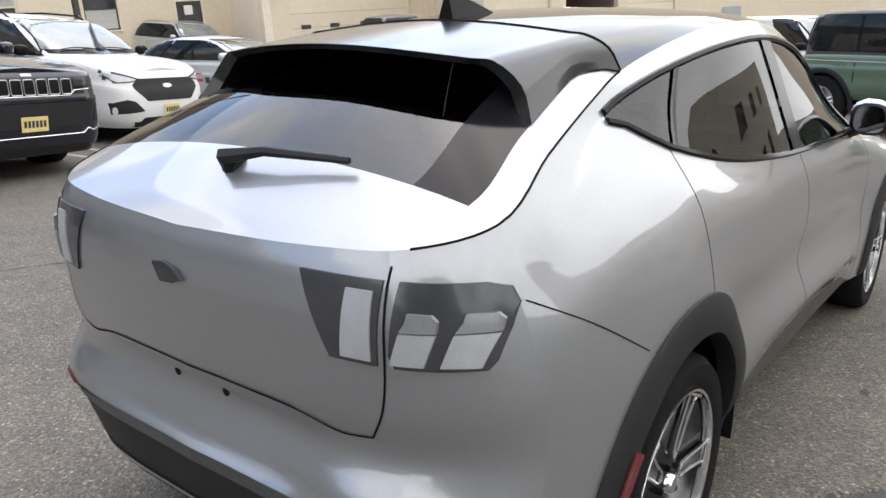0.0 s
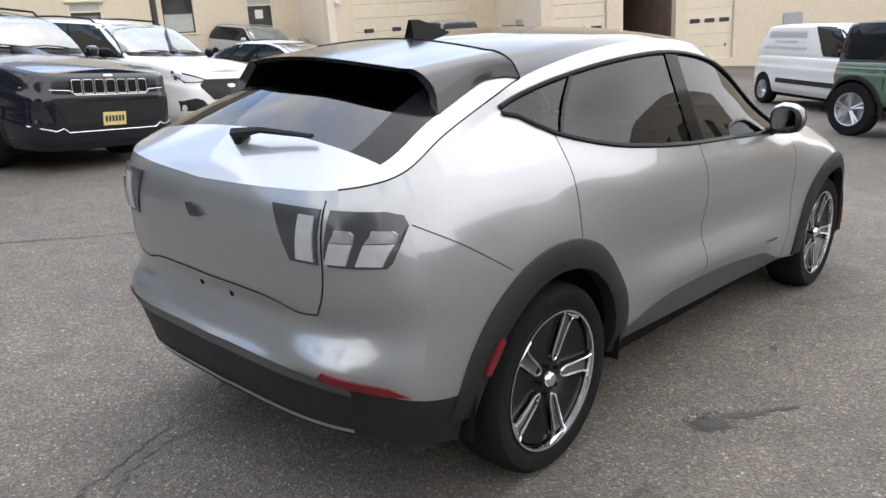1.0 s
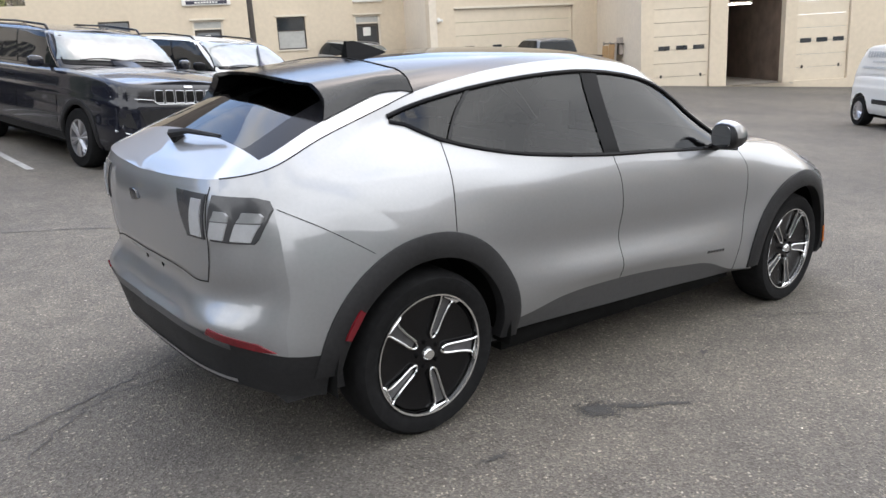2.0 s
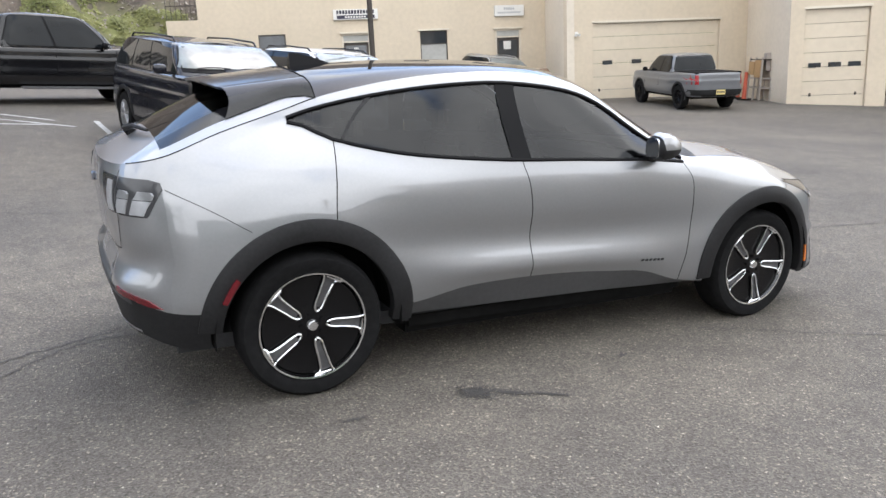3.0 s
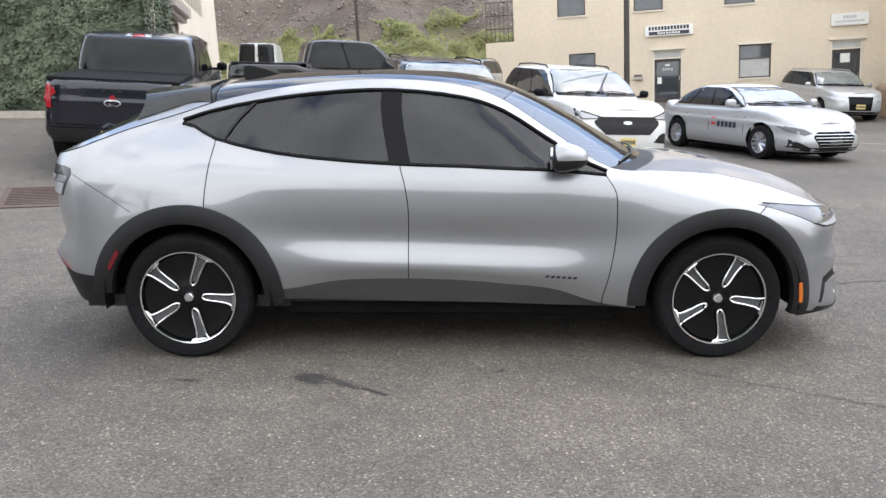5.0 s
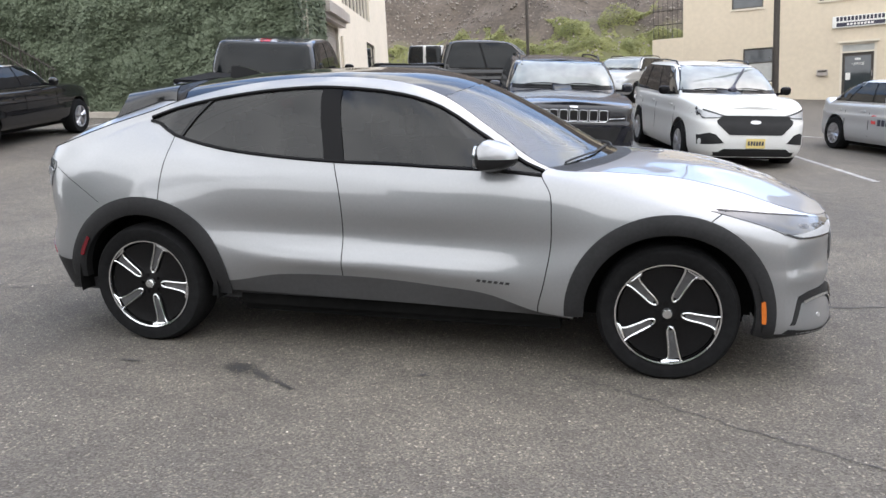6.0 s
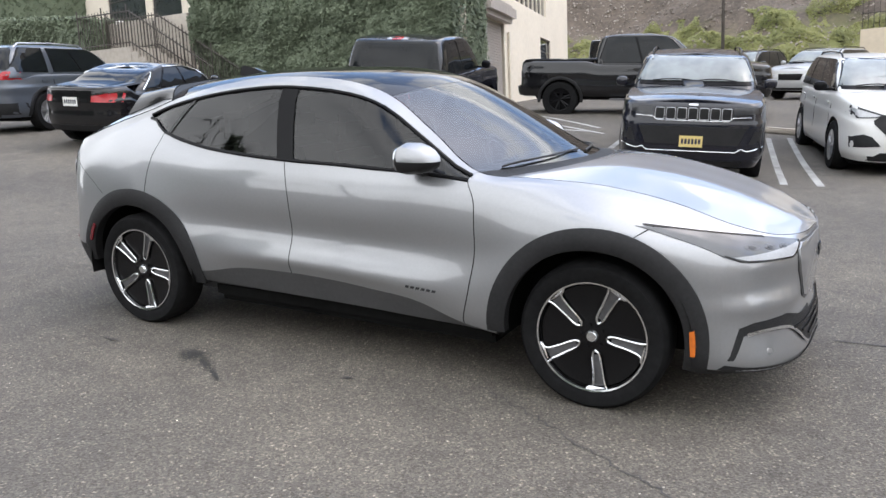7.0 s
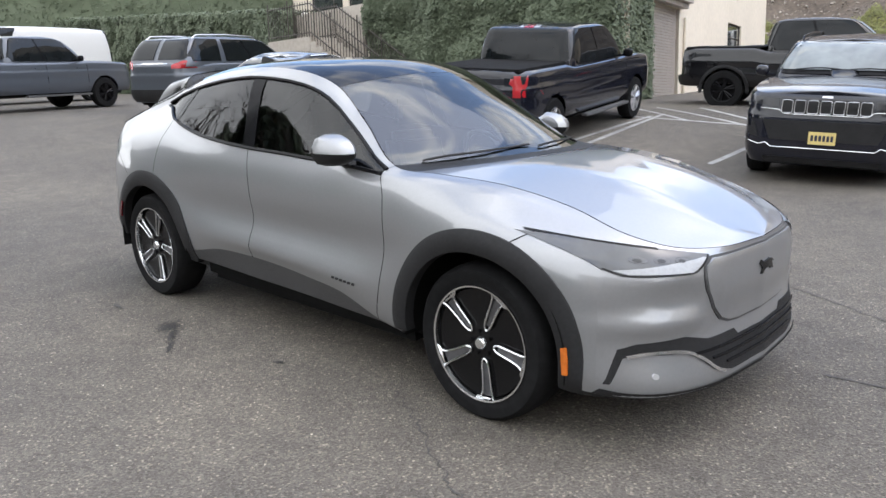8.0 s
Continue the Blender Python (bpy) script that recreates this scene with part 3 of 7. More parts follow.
# ---- fittings of the crossover ----
def seam(points, face, w=0.005, material=None, name="shut_line", proud=0.0016, twin=True, label="dark shut line"):
    """A narrow strip along a line on the skin."""
    way, start = AXES[face]
    for flip in ((1, -1) if twin else (1,)):
        way, start = AXES[face if flip == 1 or face in ("front", "rear", "top") else {"right": "left", "left": "right"}[face]]
        p = spline(points, 5)
        bm = bmesh.new()
        rows = []
        for i in range(len(p)):
            d = p[min(i + 1, len(p) - 1)] - p[max(i - 1, 0)]
            n = np.array((-d[1], d[0])) / (np.hypot(*d) + 1e-9) * w / 2
            pair = []
            for q in (p[i] - n, p[i] + n):
                a, b = (q[0] * flip, q[1]) if face in ("front", "rear") else ((q[0], q[1] * flip) if face == "top" else q)
                hit = SKIN.ray_cast(start(a, b), way)[0]
                pair.append((hit if hit else SKIN.find_nearest(start(a, b) + way * 6)[0]) - way * proud)
            rows.append([bm.verts.new(v) for v in pair])
        for a, b in zip(rows, rows[1:]):
            bm.faces.new((a[0], b[0], b[1], a[1]))
        part(name, bm, material or DARK, car, label)


def fitted(name, outline, face, material, proud=0.004, depth=0.02, label="", twin=True, step=0.035, parent=None):
    part(name, patch(SKIN, outline, face, proud, depth, step), material, parent or car, label)
    if twin:
        if face in ("right", "left"):
            part(name, patch(SKIN, outline, "left" if face == "right" else "right", proud, depth, step), material, parent or car, label)
        else:
            o = [(-a, b) for a, b in outline] if face != "top" else [(a, -b) for a, b in outline]
            part(name, patch(SKIN, o[::-1], face, proud, depth, step), material, parent or car, label)


# nose
DAY_LAMP = mat("clear ribbed light bar", (0.36, 0.37, 0.39), 0.4, 0.1, 0.1, vary=0.15, scale=90)
LENS_BOWL = mat("grey lens bowl", (0.105, 0.108, 0.115), 0.4, 0.4, 0.1, vary=0.15, scale=90)
seam([(-0.60, 0.836), (-0.74, 0.866), (-0.845, 0.898)], "front", 0.008, RIM_BLACK, "headlamp_rim", 0.012, label="dark headlamp rim")
seam([(1.745, 0.888), (1.70, 0.86), (1.66, 0.835)], "right")
fitted("headlamp", [(-0.865, 0.892), (-0.845, 0.862), (-0.79, 0.765), (-0.755, 0.742), (-0.53, 0.735), (-0.50, 0.742), (-0.42, 0.80), (-0.60, 0.832), (-0.74, 0.862)], "front", HEAD_LENS, 0.010, 0.02, "clear slim headlamp with dark rim", step=0.02)
fitted("daytime_lamp", [(-0.775, 0.765), (-0.74, 0.750), (-0.53, 0.744), (-0.508, 0.751), (-0.445, 0.792), (-0.457, 0.795), (-0.528, 0.755), (-0.735, 0.760)], "front", DAY_LAMP, 0.014, 0.008, "clear light bar", step=0.02)
for y, z in ((-0.69, 0.80), (-0.62, 0.795), (-0.55, 0.79)):
    fitted("projector_bowl", [(y + 0.026 * math.cos(k * 0.524), z + 0.011 * math.sin(k * 0.524)) for k in range(12)], "front", LENS_BOWL, 0.0125, 0.006, "grey projector bowl", step=0.02)
    fitted("projector_lens", [(y - 0.004 + 0.012 * math.cos(k * 0.524), z + 0.006 * math.sin(k * 0.524)) for k in range(12)], "front", SMOKE, 0.0155, 0.006, "small dark projector lens", step=0.02)
seam([(-0.79, 0.772), (-0.755, 0.748), (-0.64, 0.742), (-0.53, 0.741), (-0.50, 0.748), (-0.425, 0.80)], "front", 0.007, RIM_BLACK, "headlamp_rim", 0.0115, label="dark headlamp rim")
seam([(-0.845, 0.284), (-0.80, 0.272), (-0.66, 0.262), (-0.4, 0.257), (0.0, 0.253)], "front", 0.024, BLACK_PLASTIC, "lip_edge", 0.006, label="black plastic lip edge")
SHIELD = [(-0.415, 0.792), (-0.458, 0.765), (-0.47, 0.72), (-0.455, 0.66), (-0.415, 0.575), (-0.36, 0.518), (-0.30, 0.494), (-0.22, 0.486), (0.22, 0.486), (0.30, 0.494), (0.36, 0.518), (0.415, 0.575), (0.455, 0.66), (0.47, 0.72), (0.458, 0.765), (0.415, 0.792)]
# grey of this border holds the shadow round the silver panel
fitted("grille_frame", SHIELD, "front", SILL_GREY, 0.004, 0.01, "grey border with panel shadow in its colour", twin=False)
fitted("grille_panel", [(a * 0.98, 0.66 + (b - 0.66) * 0.935) for a, b in SHIELD], "front", SILVER, 0.010, 0.012, "closed silver grille panel", twin=False)
fitted("front_emblem", [(0.075, 0.655), (0.055, 0.668), (0.035, 0.66), (0.02, 0.676), (-0.02, 0.672), (-0.045, 0.652), (-0.06, 0.654), (-0.045, 0.68), (-0.07, 0.7), (-0.055, 0.715), (-0.03, 0.703), (0.02, 0.712), (0.05, 0.705), (0.085, 0.69), (0.06, 0.688)], "front", RIM_BLACK, 0.016, 0.008, "dark running-shape emblem", twin=False)
fitted("lower_intake", [(-0.835, 0.315), (-0.79, 0.455), (-0.74, 0.475), (-0.56, 0.485), (-0.44, 0.455), (-0.25, 0.455), (-0.22, 0.425), (0.22, 0.425), (0.25, 0.455), (0.44, 0.455), (0.56, 0.485), (0.74, 0.475), (0.79, 0.455), (0.835, 0.315), (0.823, 0.315), (0.782, 0.42), (0.74, 0.43), (0.57, 0.42), (0.50, 0.385), (0.42, 0.325), (0.30, 0.295), (-0.30, 0.295), (-0.42, 0.325), (-0.50, 0.385), (-0.57, 0.42), (-0.74, 0.43), (-0.782, 0.42), (-0.823, 0.315)], "front", BLACK_PLASTIC, 0.003, 0.01, "black lower intake", twin=False)
for k in range(3):
    z = 0.335 + k * 0.035
    w = 0.34 + 0.09 * k
    fitted("intake_bar", [(-w, z), (w, z), (w, z + 0.009), (-w, z + 0.009)], "front", GLOSS_BLACK, 0.012, 0.008, "black intake bar", twin=False, step=0.08)
seam([(-0.775, 0.425), (-0.72, 0.436), (-0.57, 0.426), (-0.49, 0.385), (-0.41, 0.325), (-0.36, 0.305)], "front", 0.014, CHROME, "intake_edge", 0.010, label="bright lower intake edge")
fitted("parking_sensor", [(-0.70 + 0.012 * math.cos(k * 0.785), 0.345 + 0.012 * math.sin(k * 0.785)) for k in range(8)], "front", ALLOY, 0.004, 0.004, "round parking sensor")

# tail
LAMP = [(-0.615, 1.075), (-0.735, 1.072), (-0.765, 1.060), (-0.780, 1.03), (-0.779, 0.985), (-0.768, 0.925), (-0.757, 0.907), (-0.70, 0.905), (-0.693, 0.915), (-0.685, 0.955), (-0.672, 0.955), (-0.668, 0.905), (-0.61, 0.905), (-0.60, 0.93)]
LAMP_SHELL = mat("dark grey lamp shell", (0.045, 0.046, 0.05), 0.2, 0.1, 0.3, vary=0.12, scale=250)
fitted("tail_lamp", LAMP, "rear", LAMP_SHELL, 0.006, 0.012, "smoked tail lamp with clear upright bars", step=0.025)
LAMP_GREY = mat("pale grey lamp reflector", (0.22, 0.225, 0.235), 0.3, 0.3, 0.5, vary=0.12, scale=250)
for y0, y1 in ((-0.604, -0.664), (-0.690, -0.750)):
    fitted("lamp_bar", [(y0, 0.914), (y1, 0.914), (y1 - 0.020, 0.980), (y0 - 0.020, 0.980)], "rear", CLEAR, 0.011, 0.006, "clear ribbed lamp bar", step=0.02)
    fitted("lamp_hood", [(y0 - 0.022, 0.984), (y1 - 0.021, 0.984), (y1 - 0.022, 1.006), (y1 - 0.012, 1.018), (y0 - 0.034, 1.020), (y0 - 0.032, 1.004)], "rear", LAMP_GREY, 0.014, 0.008, "pale grey lamp hood", step=0.02)
fitted("tailgate_lamp", [(-0.40, 1.075), (-0.585, 1.075), (-0.575, 0.905), (-0.47, 0.905), (-0.455, 0.955)], "rear", LAMP_SHELL, 0.006, 0.012, "smoked lamp on the tailgate", step=0.03)
fitted("lamp_bar", [(-0.50, 0.915), (-0.565, 0.915), (-0.57, 1.055), (-0.515, 1.055)], "rear", CLEAR, 0.011, 0.006, "clear ribbed lamp bar", step=0.03)
fitted("tail_reflector", [(-0.575, 0.542), (-0.78, 0.505), (-0.822, 0.50), (-0.775, 0.534), (-0.60, 0.572)], "rear", RED_LENS, 0.008, 0.01, "red strip reflector", step=0.03)
seam([(-0.592, 1.10), (-0.59, 0.93), (-0.575, 0.80), (-0.545, 0.735)], "rear")
seam([(-0.545, 0.735), (-0.47, 0.728), (-0.35, 0.752), (-0.15, 0.758), (0.0, 0.758)], "rear")
seam([(-2.115, 1.03), (-1.95, 0.945), (-1.77, 0.838)], "right", 0.003)
for y in (-0.085, 0.105):
    fitted("screw_hole", [(y + 0.011 * math.cos(k * 0.785), 0.70 + 0.011 * math.sin(k * 0.785)) for k in range(8)], "rear", DARK, 0.002, 0.004, "dark screw hole", twin=False)
seam([(-0.675, 0.512), (-0.6, 0.522), (-0.45, 0.528), (-0.2, 0.532), (0.0, 0.532)], "rear", 0.034, SILL_GREY, "bumper_ledge", 0.005, label="grey bumper ledge")
fitted("rear_emblem", [(-0.05, 0.985), (-0.02, 0.975), (0.01, 0.985), (0.03, 0.97), (0.045, 0.99), (0.06, 1.012), (0.02, 1.018), (-0.02, 1.01)], "rear", SMOKE, 0.012, 0.01, "dark chrome emblem", twin=False)
seam([(-0.64, 0.352), (-0.4, 0.358), (0.0, 0.36)], "rear", 0.014, ALLOY, "bumper_lip", 0.006, label="pale lower bumper lip")

# spoiler: carries the roof line on, with sides that wrap down to the tailgate frame
SPOILER_BLACK = mat("black spoiler paint", (0.016, 0.016, 0.017), 0.14, spec=0.5, vary=0.15, scale=40)


def strip_at(x, k):
    strip = TOP[k, C[2]:C[7] + 1]
    return np.array([np.interp(x, strip[:, 0], strip[:, i]) for i in range(3)])


def spoiler_row(s):
    """Half a section of the spoiler, from its foot beside the rear window up to the middle."""
    x, inner = -1.375 - 0.43 * s, min(1, s / 0.35) ** 0.7
    foot = strip_at(x, 1) * inner + strip_at(x, 0) * (1 - inner) + (0, -0.004, 0.004)
    edge = np.array((-1.395 - 0.39 * s, -0.515 + 0.035 * s, 1.507 - 0.055 * s))
    mid = (foot + edge) / 2 + np.array((0.02 * s, -0.014, 0.012))
    crown = [(-1.39 - 0.465 * s + (-0.01 + 0.08 * s) * v ** 3, edge[1] * v, edge[2] + (1.547 - 0.062 * s - edge[2]) * math.cos(v * math.pi / 2)) for v in (0.9, 0.7, 0.45, 0.2, 0)]
    return spline([foot, mid, edge] + crown, 3)


half = [spoiler_row(k / 10) for k in range(11)]
rows = [np.concatenate((h, h[-2::-1] * (1, -1, 1))) for h in half]
under = [r * (1, 0.93, 1) + (0.012, 0, -0.014 - 0.02 * (1 - k / 10)) for k, r in enumerate(rows)]
bm = bmesh.new()
vs = [[bm.verts.new(p) for p in r] for r in rows + under[::-1]]
for a, b in zip(vs, vs[1:] + vs[:1]):
    for i in range(len(a) - 1):
        bm.faces.new((a[i], a[i + 1], b[i + 1], b[i]))
bmesh.ops.holes_fill(bm, edges=bm.edges, sides=0)
bmesh.ops.recalc_face_normals(bm, faces=bm.faces)
part("roof_spoiler", bm, SPOILER_BLACK, car, "gloss black roof spoiler with sides down to the tailgate")
for side in (-1, 1):
    part("shut_line", tube(bmesh.new(), [TOP[0, j] * (1, side, 1) for j in range(C[2], C[6] + 1)], 0.003, 5), DARK, car, "dark shut line")
part("shut_line", tube(bmesh.new(), [p + np.array((0, 0, 0.001)) for p in rows[0]], 0.003, 5), DARK, car, "dark shut line")
part("rear_wiper", tube(tube(bmesh.new(), [(-2.15, 0, 1.19), (-2.185, 0, 1.235), (-2.165, -0.12, 1.255), (-2.12, -0.34, 1.25)], [0.028, 0.022, 0.012, 0.008]), [(-2.15, 0.02, 1.20), (-2.15, -0.02, 1.20)], 0.03, 8), BLACK_PLASTIC, car, "black rear wiper")
fin = bmesh.new()
f0 = [fin.verts.new(p) for p in ((-1.33, 0.032, 1.535), (-1.06, 0.026, 1.562), (-1.20, 0.012, 1.606), (-1.28, 0.009, 1.624), (-1.325, 0.008, 1.622))]
f1 = [fin.verts.new((v.co.x, -v.co.y, v.co.z)) for v in f0]
fin.faces.new(f0), fin.faces.new(f1[::-1])
for i in range(5):
    fin.faces.new((f0[i], f0[(i + 1) % 5], f1[(i + 1) % 5], f1[i]))
bmesh.ops.recalc_face_normals(fin, faces=fin.faces)
part("roof_aerial", fin, GLOSS_BLACK, car, "small black shark-fin aerial")

# bars across the side glass
seam([(-1.285, 1.225), (-1.21, 1.33), (-1.115, 1.425)], "right", 0.014, SATIN_BLACK, "window_bar", 0.004, label="black bar in the rear door glass")

# mirrors, wipers, door badge
MIRROR = mat("mirror glass", (0.5, 0.52, 0.55), 0.04, 1.0)


def mirror_pane(s):
    """The rounded pane, toed in a little towards the driver."""
    bm = bmesh.new()
    ring = []
    for k in range(28):
        a = 2 * math.pi * k / 28
        c, d = math.cos(a), math.sin(a)
        u, v = math.copysign(abs(c) ** 0.6, c) * 0.062, math.copysign(abs(d) ** 0.7, d) * (0.066 if d > 0 else 0.05)
        ring.append(bm.verts.new((0.512 - (u - 0.02) * 0.12, s * (0.922 + u), 1.138 + v)))
    face = bm.faces.new(ring)
    made = bmesh.ops.extrude_face_region(bm, geom=[face])
    for x in made["geom"]:
        if isinstance(x, bmesh.types.BMVert):
            x.co.x -= 0.012
    bmesh.ops.recalc_face_normals(bm, faces=bm.faces)
    return bm


for s in (-1, 1):
    rows = []
    for k, (y, sx, sz, dx) in enumerate(((0.883, 0.001, 0.001, -0.01), (0.885, 0.03, 0.035, -0.01), (0.90, 0.075, 0.062, 0.0), (0.94, 0.098, 0.078, 0.0), (0.99, 0.095, 0.076, -0.008), (1.03, 0.075, 0.062, -0.02), (1.048, 0.03, 0.03, -0.03), (1.05, 0.001, 0.001, -0.03))):
        rows.append([(0.56 + dx + 1.6 * sx * math.cos(a) * (1 if math.cos(a) > 0 else 0.3), s * (0.838 + (y - 0.883) * 1.02), 1.14 + 1.18 * sz * math.sin(a) * (1.0 if math.sin(a) > 0 else 0.75)) for a in np.linspace(0, 2 * math.pi, 21)])
    caps = np.array(rows)
    up = sheet(caps[:, 0:8], flip=s > 0)
    mirror = part("door_mirror", tidy(up), SILVER, car, "silver door mirror cap")
    part("mirror_base", tidy(sheet(caps[:, 7:21], flip=s > 0)), SATIN_BLACK, mirror, "black mirror housing")
    part("mirror_glass", mirror_pane(s), MIRROR, mirror, "mirror glass")
    part("mirror_foot", tube(bmesh.new(), [(0.60, s * 0.78, 1.065), (0.585, s * 0.84, 1.075), (0.56, s * 0.88, 1.10)], [0.05, 0.04, 0.035], 8, 0.6), BLACK_PLASTIC, mirror, "black mirror foot")
for y0, y1 in ((-0.66, -0.06), (-0.02, 0.55)):
    pts = []
    for f, dz in ((0.0, 0.008), (0.12, 0.016), (0.5, 0.014), (1.0, 0.010)):
        y = y0 + (y1 - y0) * f
        hit = SKIN.ray_cast(Vector((1.165 - 0.30 * (y / 0.76) ** 2 - 0.03 * f, y, 3)), Vector((0, 0, -1)))[0]
        pts.append(hit + Vector((0, 0, dz)))
    part("wiper", tube(bmesh.new(), spline(pts, 4), 0.006, 6), SATIN_BLACK, car, "black windscreen wiper")
for k in range(6):
    x = 0.50 + k * 0.031
    fitted("door_badge", [(x, 0.480 - 0.002 * k), (x + 0.021, 0.479 - 0.002 * k), (x + 0.027, 0.492 - 0.002 * k), (x + 0.006, 0.493 - 0.002 * k)], "right", SMOKE, 0.004, 0.003, "dark badge mark")

# cabin
part("dashboard", boxed(0.55, 1.02, -0.70, 0.70, 0.72, 1.03, 0.06), TRIM, car, "dark dashboard")
part("cabin_floor", boxed(-2.1, 1.0, -0.78, 0.78, 0.27, 0.34), TRIM, car, "dark cabin floor")
part("headlining", tidy(mirrored(sheet(TOP[1:, C[6]:C[11]] - np.array((0, 0, 0.035))))), mat("grey headlining", (0.12, 0.12, 0.12), 0.9, vary=0.1, scale=60), car, "grey headlining")
for y in (-0.36, 0.36):
    for x in (0.05, -0.85):
        bm = boxed(x - 0.05, x + 0.48, y - 0.25, y + 0.25, 0.42, 0.62, 0.06)
        vs0 = set(bm.verts)
        box(bm, x - 0.16, x + 0.0, y - 0.24, y + 0.24, 0.55, 1.12, 0.06)
        for v in set(bm.verts) - vs0:
            v.co.x -= (v.co.z - 0.55) * 0.25
        seat = part("seat", bm, TRIM, car, "black seat")
        part("headrest", boxed(x - 0.31, x - 0.21, y - 0.13, y + 0.13, 1.16, 1.33, 0.045), TRIM, seat, "black headrest")
ring = [(0.50 - 0.09 * math.sin(a), 0.36 + 0.18 * math.cos(a), 0.98 + 0.16 * math.sin(a)) for a in np.linspace(0, 2 * math.pi, 25)]
part("steering_wheel", tube(bmesh.new(), ring, 0.015, 8), TRIM, car, "black steering wheel")
# ---- parked vehicles ----
def paint(name, color, metal=0.3, rough=0.32, coat=0.7, spec=0.4):
    return mat(name, color, rough, metal, coat, spec=spec, vary=0.05, scale=500, rough_vary=0.04)


BLACK_PAINT = paint("black paint", (0.006, 0.006, 0.007), 0.0, 0.25, 0.9, 0.2)
NAVY_BLACK = paint("near-black blue paint", (0.007, 0.008, 0.014), 0.0, 0.25, 0.9, 0.2)
WHITE_PAINT = paint("white paint", (0.62, 0.62, 0.61), 0.0, 0.35)
LIGHT_SILVER = paint("light silver paint", (0.45, 0.46, 0.475), 0.5, 0.33)
GREEN_PAINT = paint("dark green paint", (0.08, 0.13, 0.088), 0.2, 0.35)
GREY_PAINT = paint("battleship grey paint", (0.15, 0.155, 0.165), 0.2, 0.35)
BLUE_GREY = paint("blue-grey metallic paint", (0.09, 0.10, 0.12), 0.4, 0.32)
CABIN_GLASS = mat("dark cabin glass", (0.008, 0.0095, 0.011), 0.03, 0, 0.0, vary=0.3, scale=3, spec=0.28)
# pale mottled base colour puts the reflected sky into the parked vehicles' screens
SKY_TONED_GLASS = mat("windscreen glass with reflected sky in its colour", (0.16, 0.178, 0.175), 0.03, 0.0, 0.0, vary=0.4, scale=3, spec=0.9)


STEP_GREY = mat("worn grey step", (0.16, 0.16, 0.165), 0.4, 0.5, vary=0.15, scale=20)


def loop_points(cx, half_l, half_w, n, count):
    out = []
    for k in range(count):
        a = math.pi * (1 - k / (count - 1))
        c, s = math.cos(a), math.sin(a)
        out.append((cx + half_l * math.copysign(abs(c) ** (2 / n), c), -half_w * max(0, s) ** (2 / n)))
    return out


def road_wheel(parent, x, y, r, rim, width, spokes, metal):
    hub = new("wheel")
    hub.parent = parent
    hub.matrix_local = pose(x, y, r, 0, 0, 0 if y < 0 else 180)
    h = width / 2
    part("tyre", lathe([(rim, h), (r * 0.94, h), (r, h * 0.7), (r, -h * 0.7), (r * 0.94, -h), (rim + 0.01, -h), (rim - 0.01, -h * 0.7)], 32), RUBBER, hub, "black rubber tyre")
    bm = lathe([(rim + 0.004, -h + 0.005), (rim - 0.015, -h + 0.012), (rim - 0.02, -h * 0.2), (0.0, -h * 0.15)], 28)
    for s in range(spokes):
        a = 2 * math.pi * s / spokes + 0.3
        d = 0.14 if spokes < 8 else 0.05
        for e in (-d, d):
            tube(bm, [(0.03 * math.cos(a), -h * 0.75, 0.03 * math.sin(a)), ((rim - 0.01) * math.cos(a + e), -h * 0.85, (rim - 0.01) * math.sin(a + e))], [0.03, 0.02], 5)
    tube(bm, [(0, -h * 0.5, 0), (0, -h * 0.9, 0)], [0.06, 0.05], 10)
    part("rim", bm, metal, hub, "spoked alloy rim")


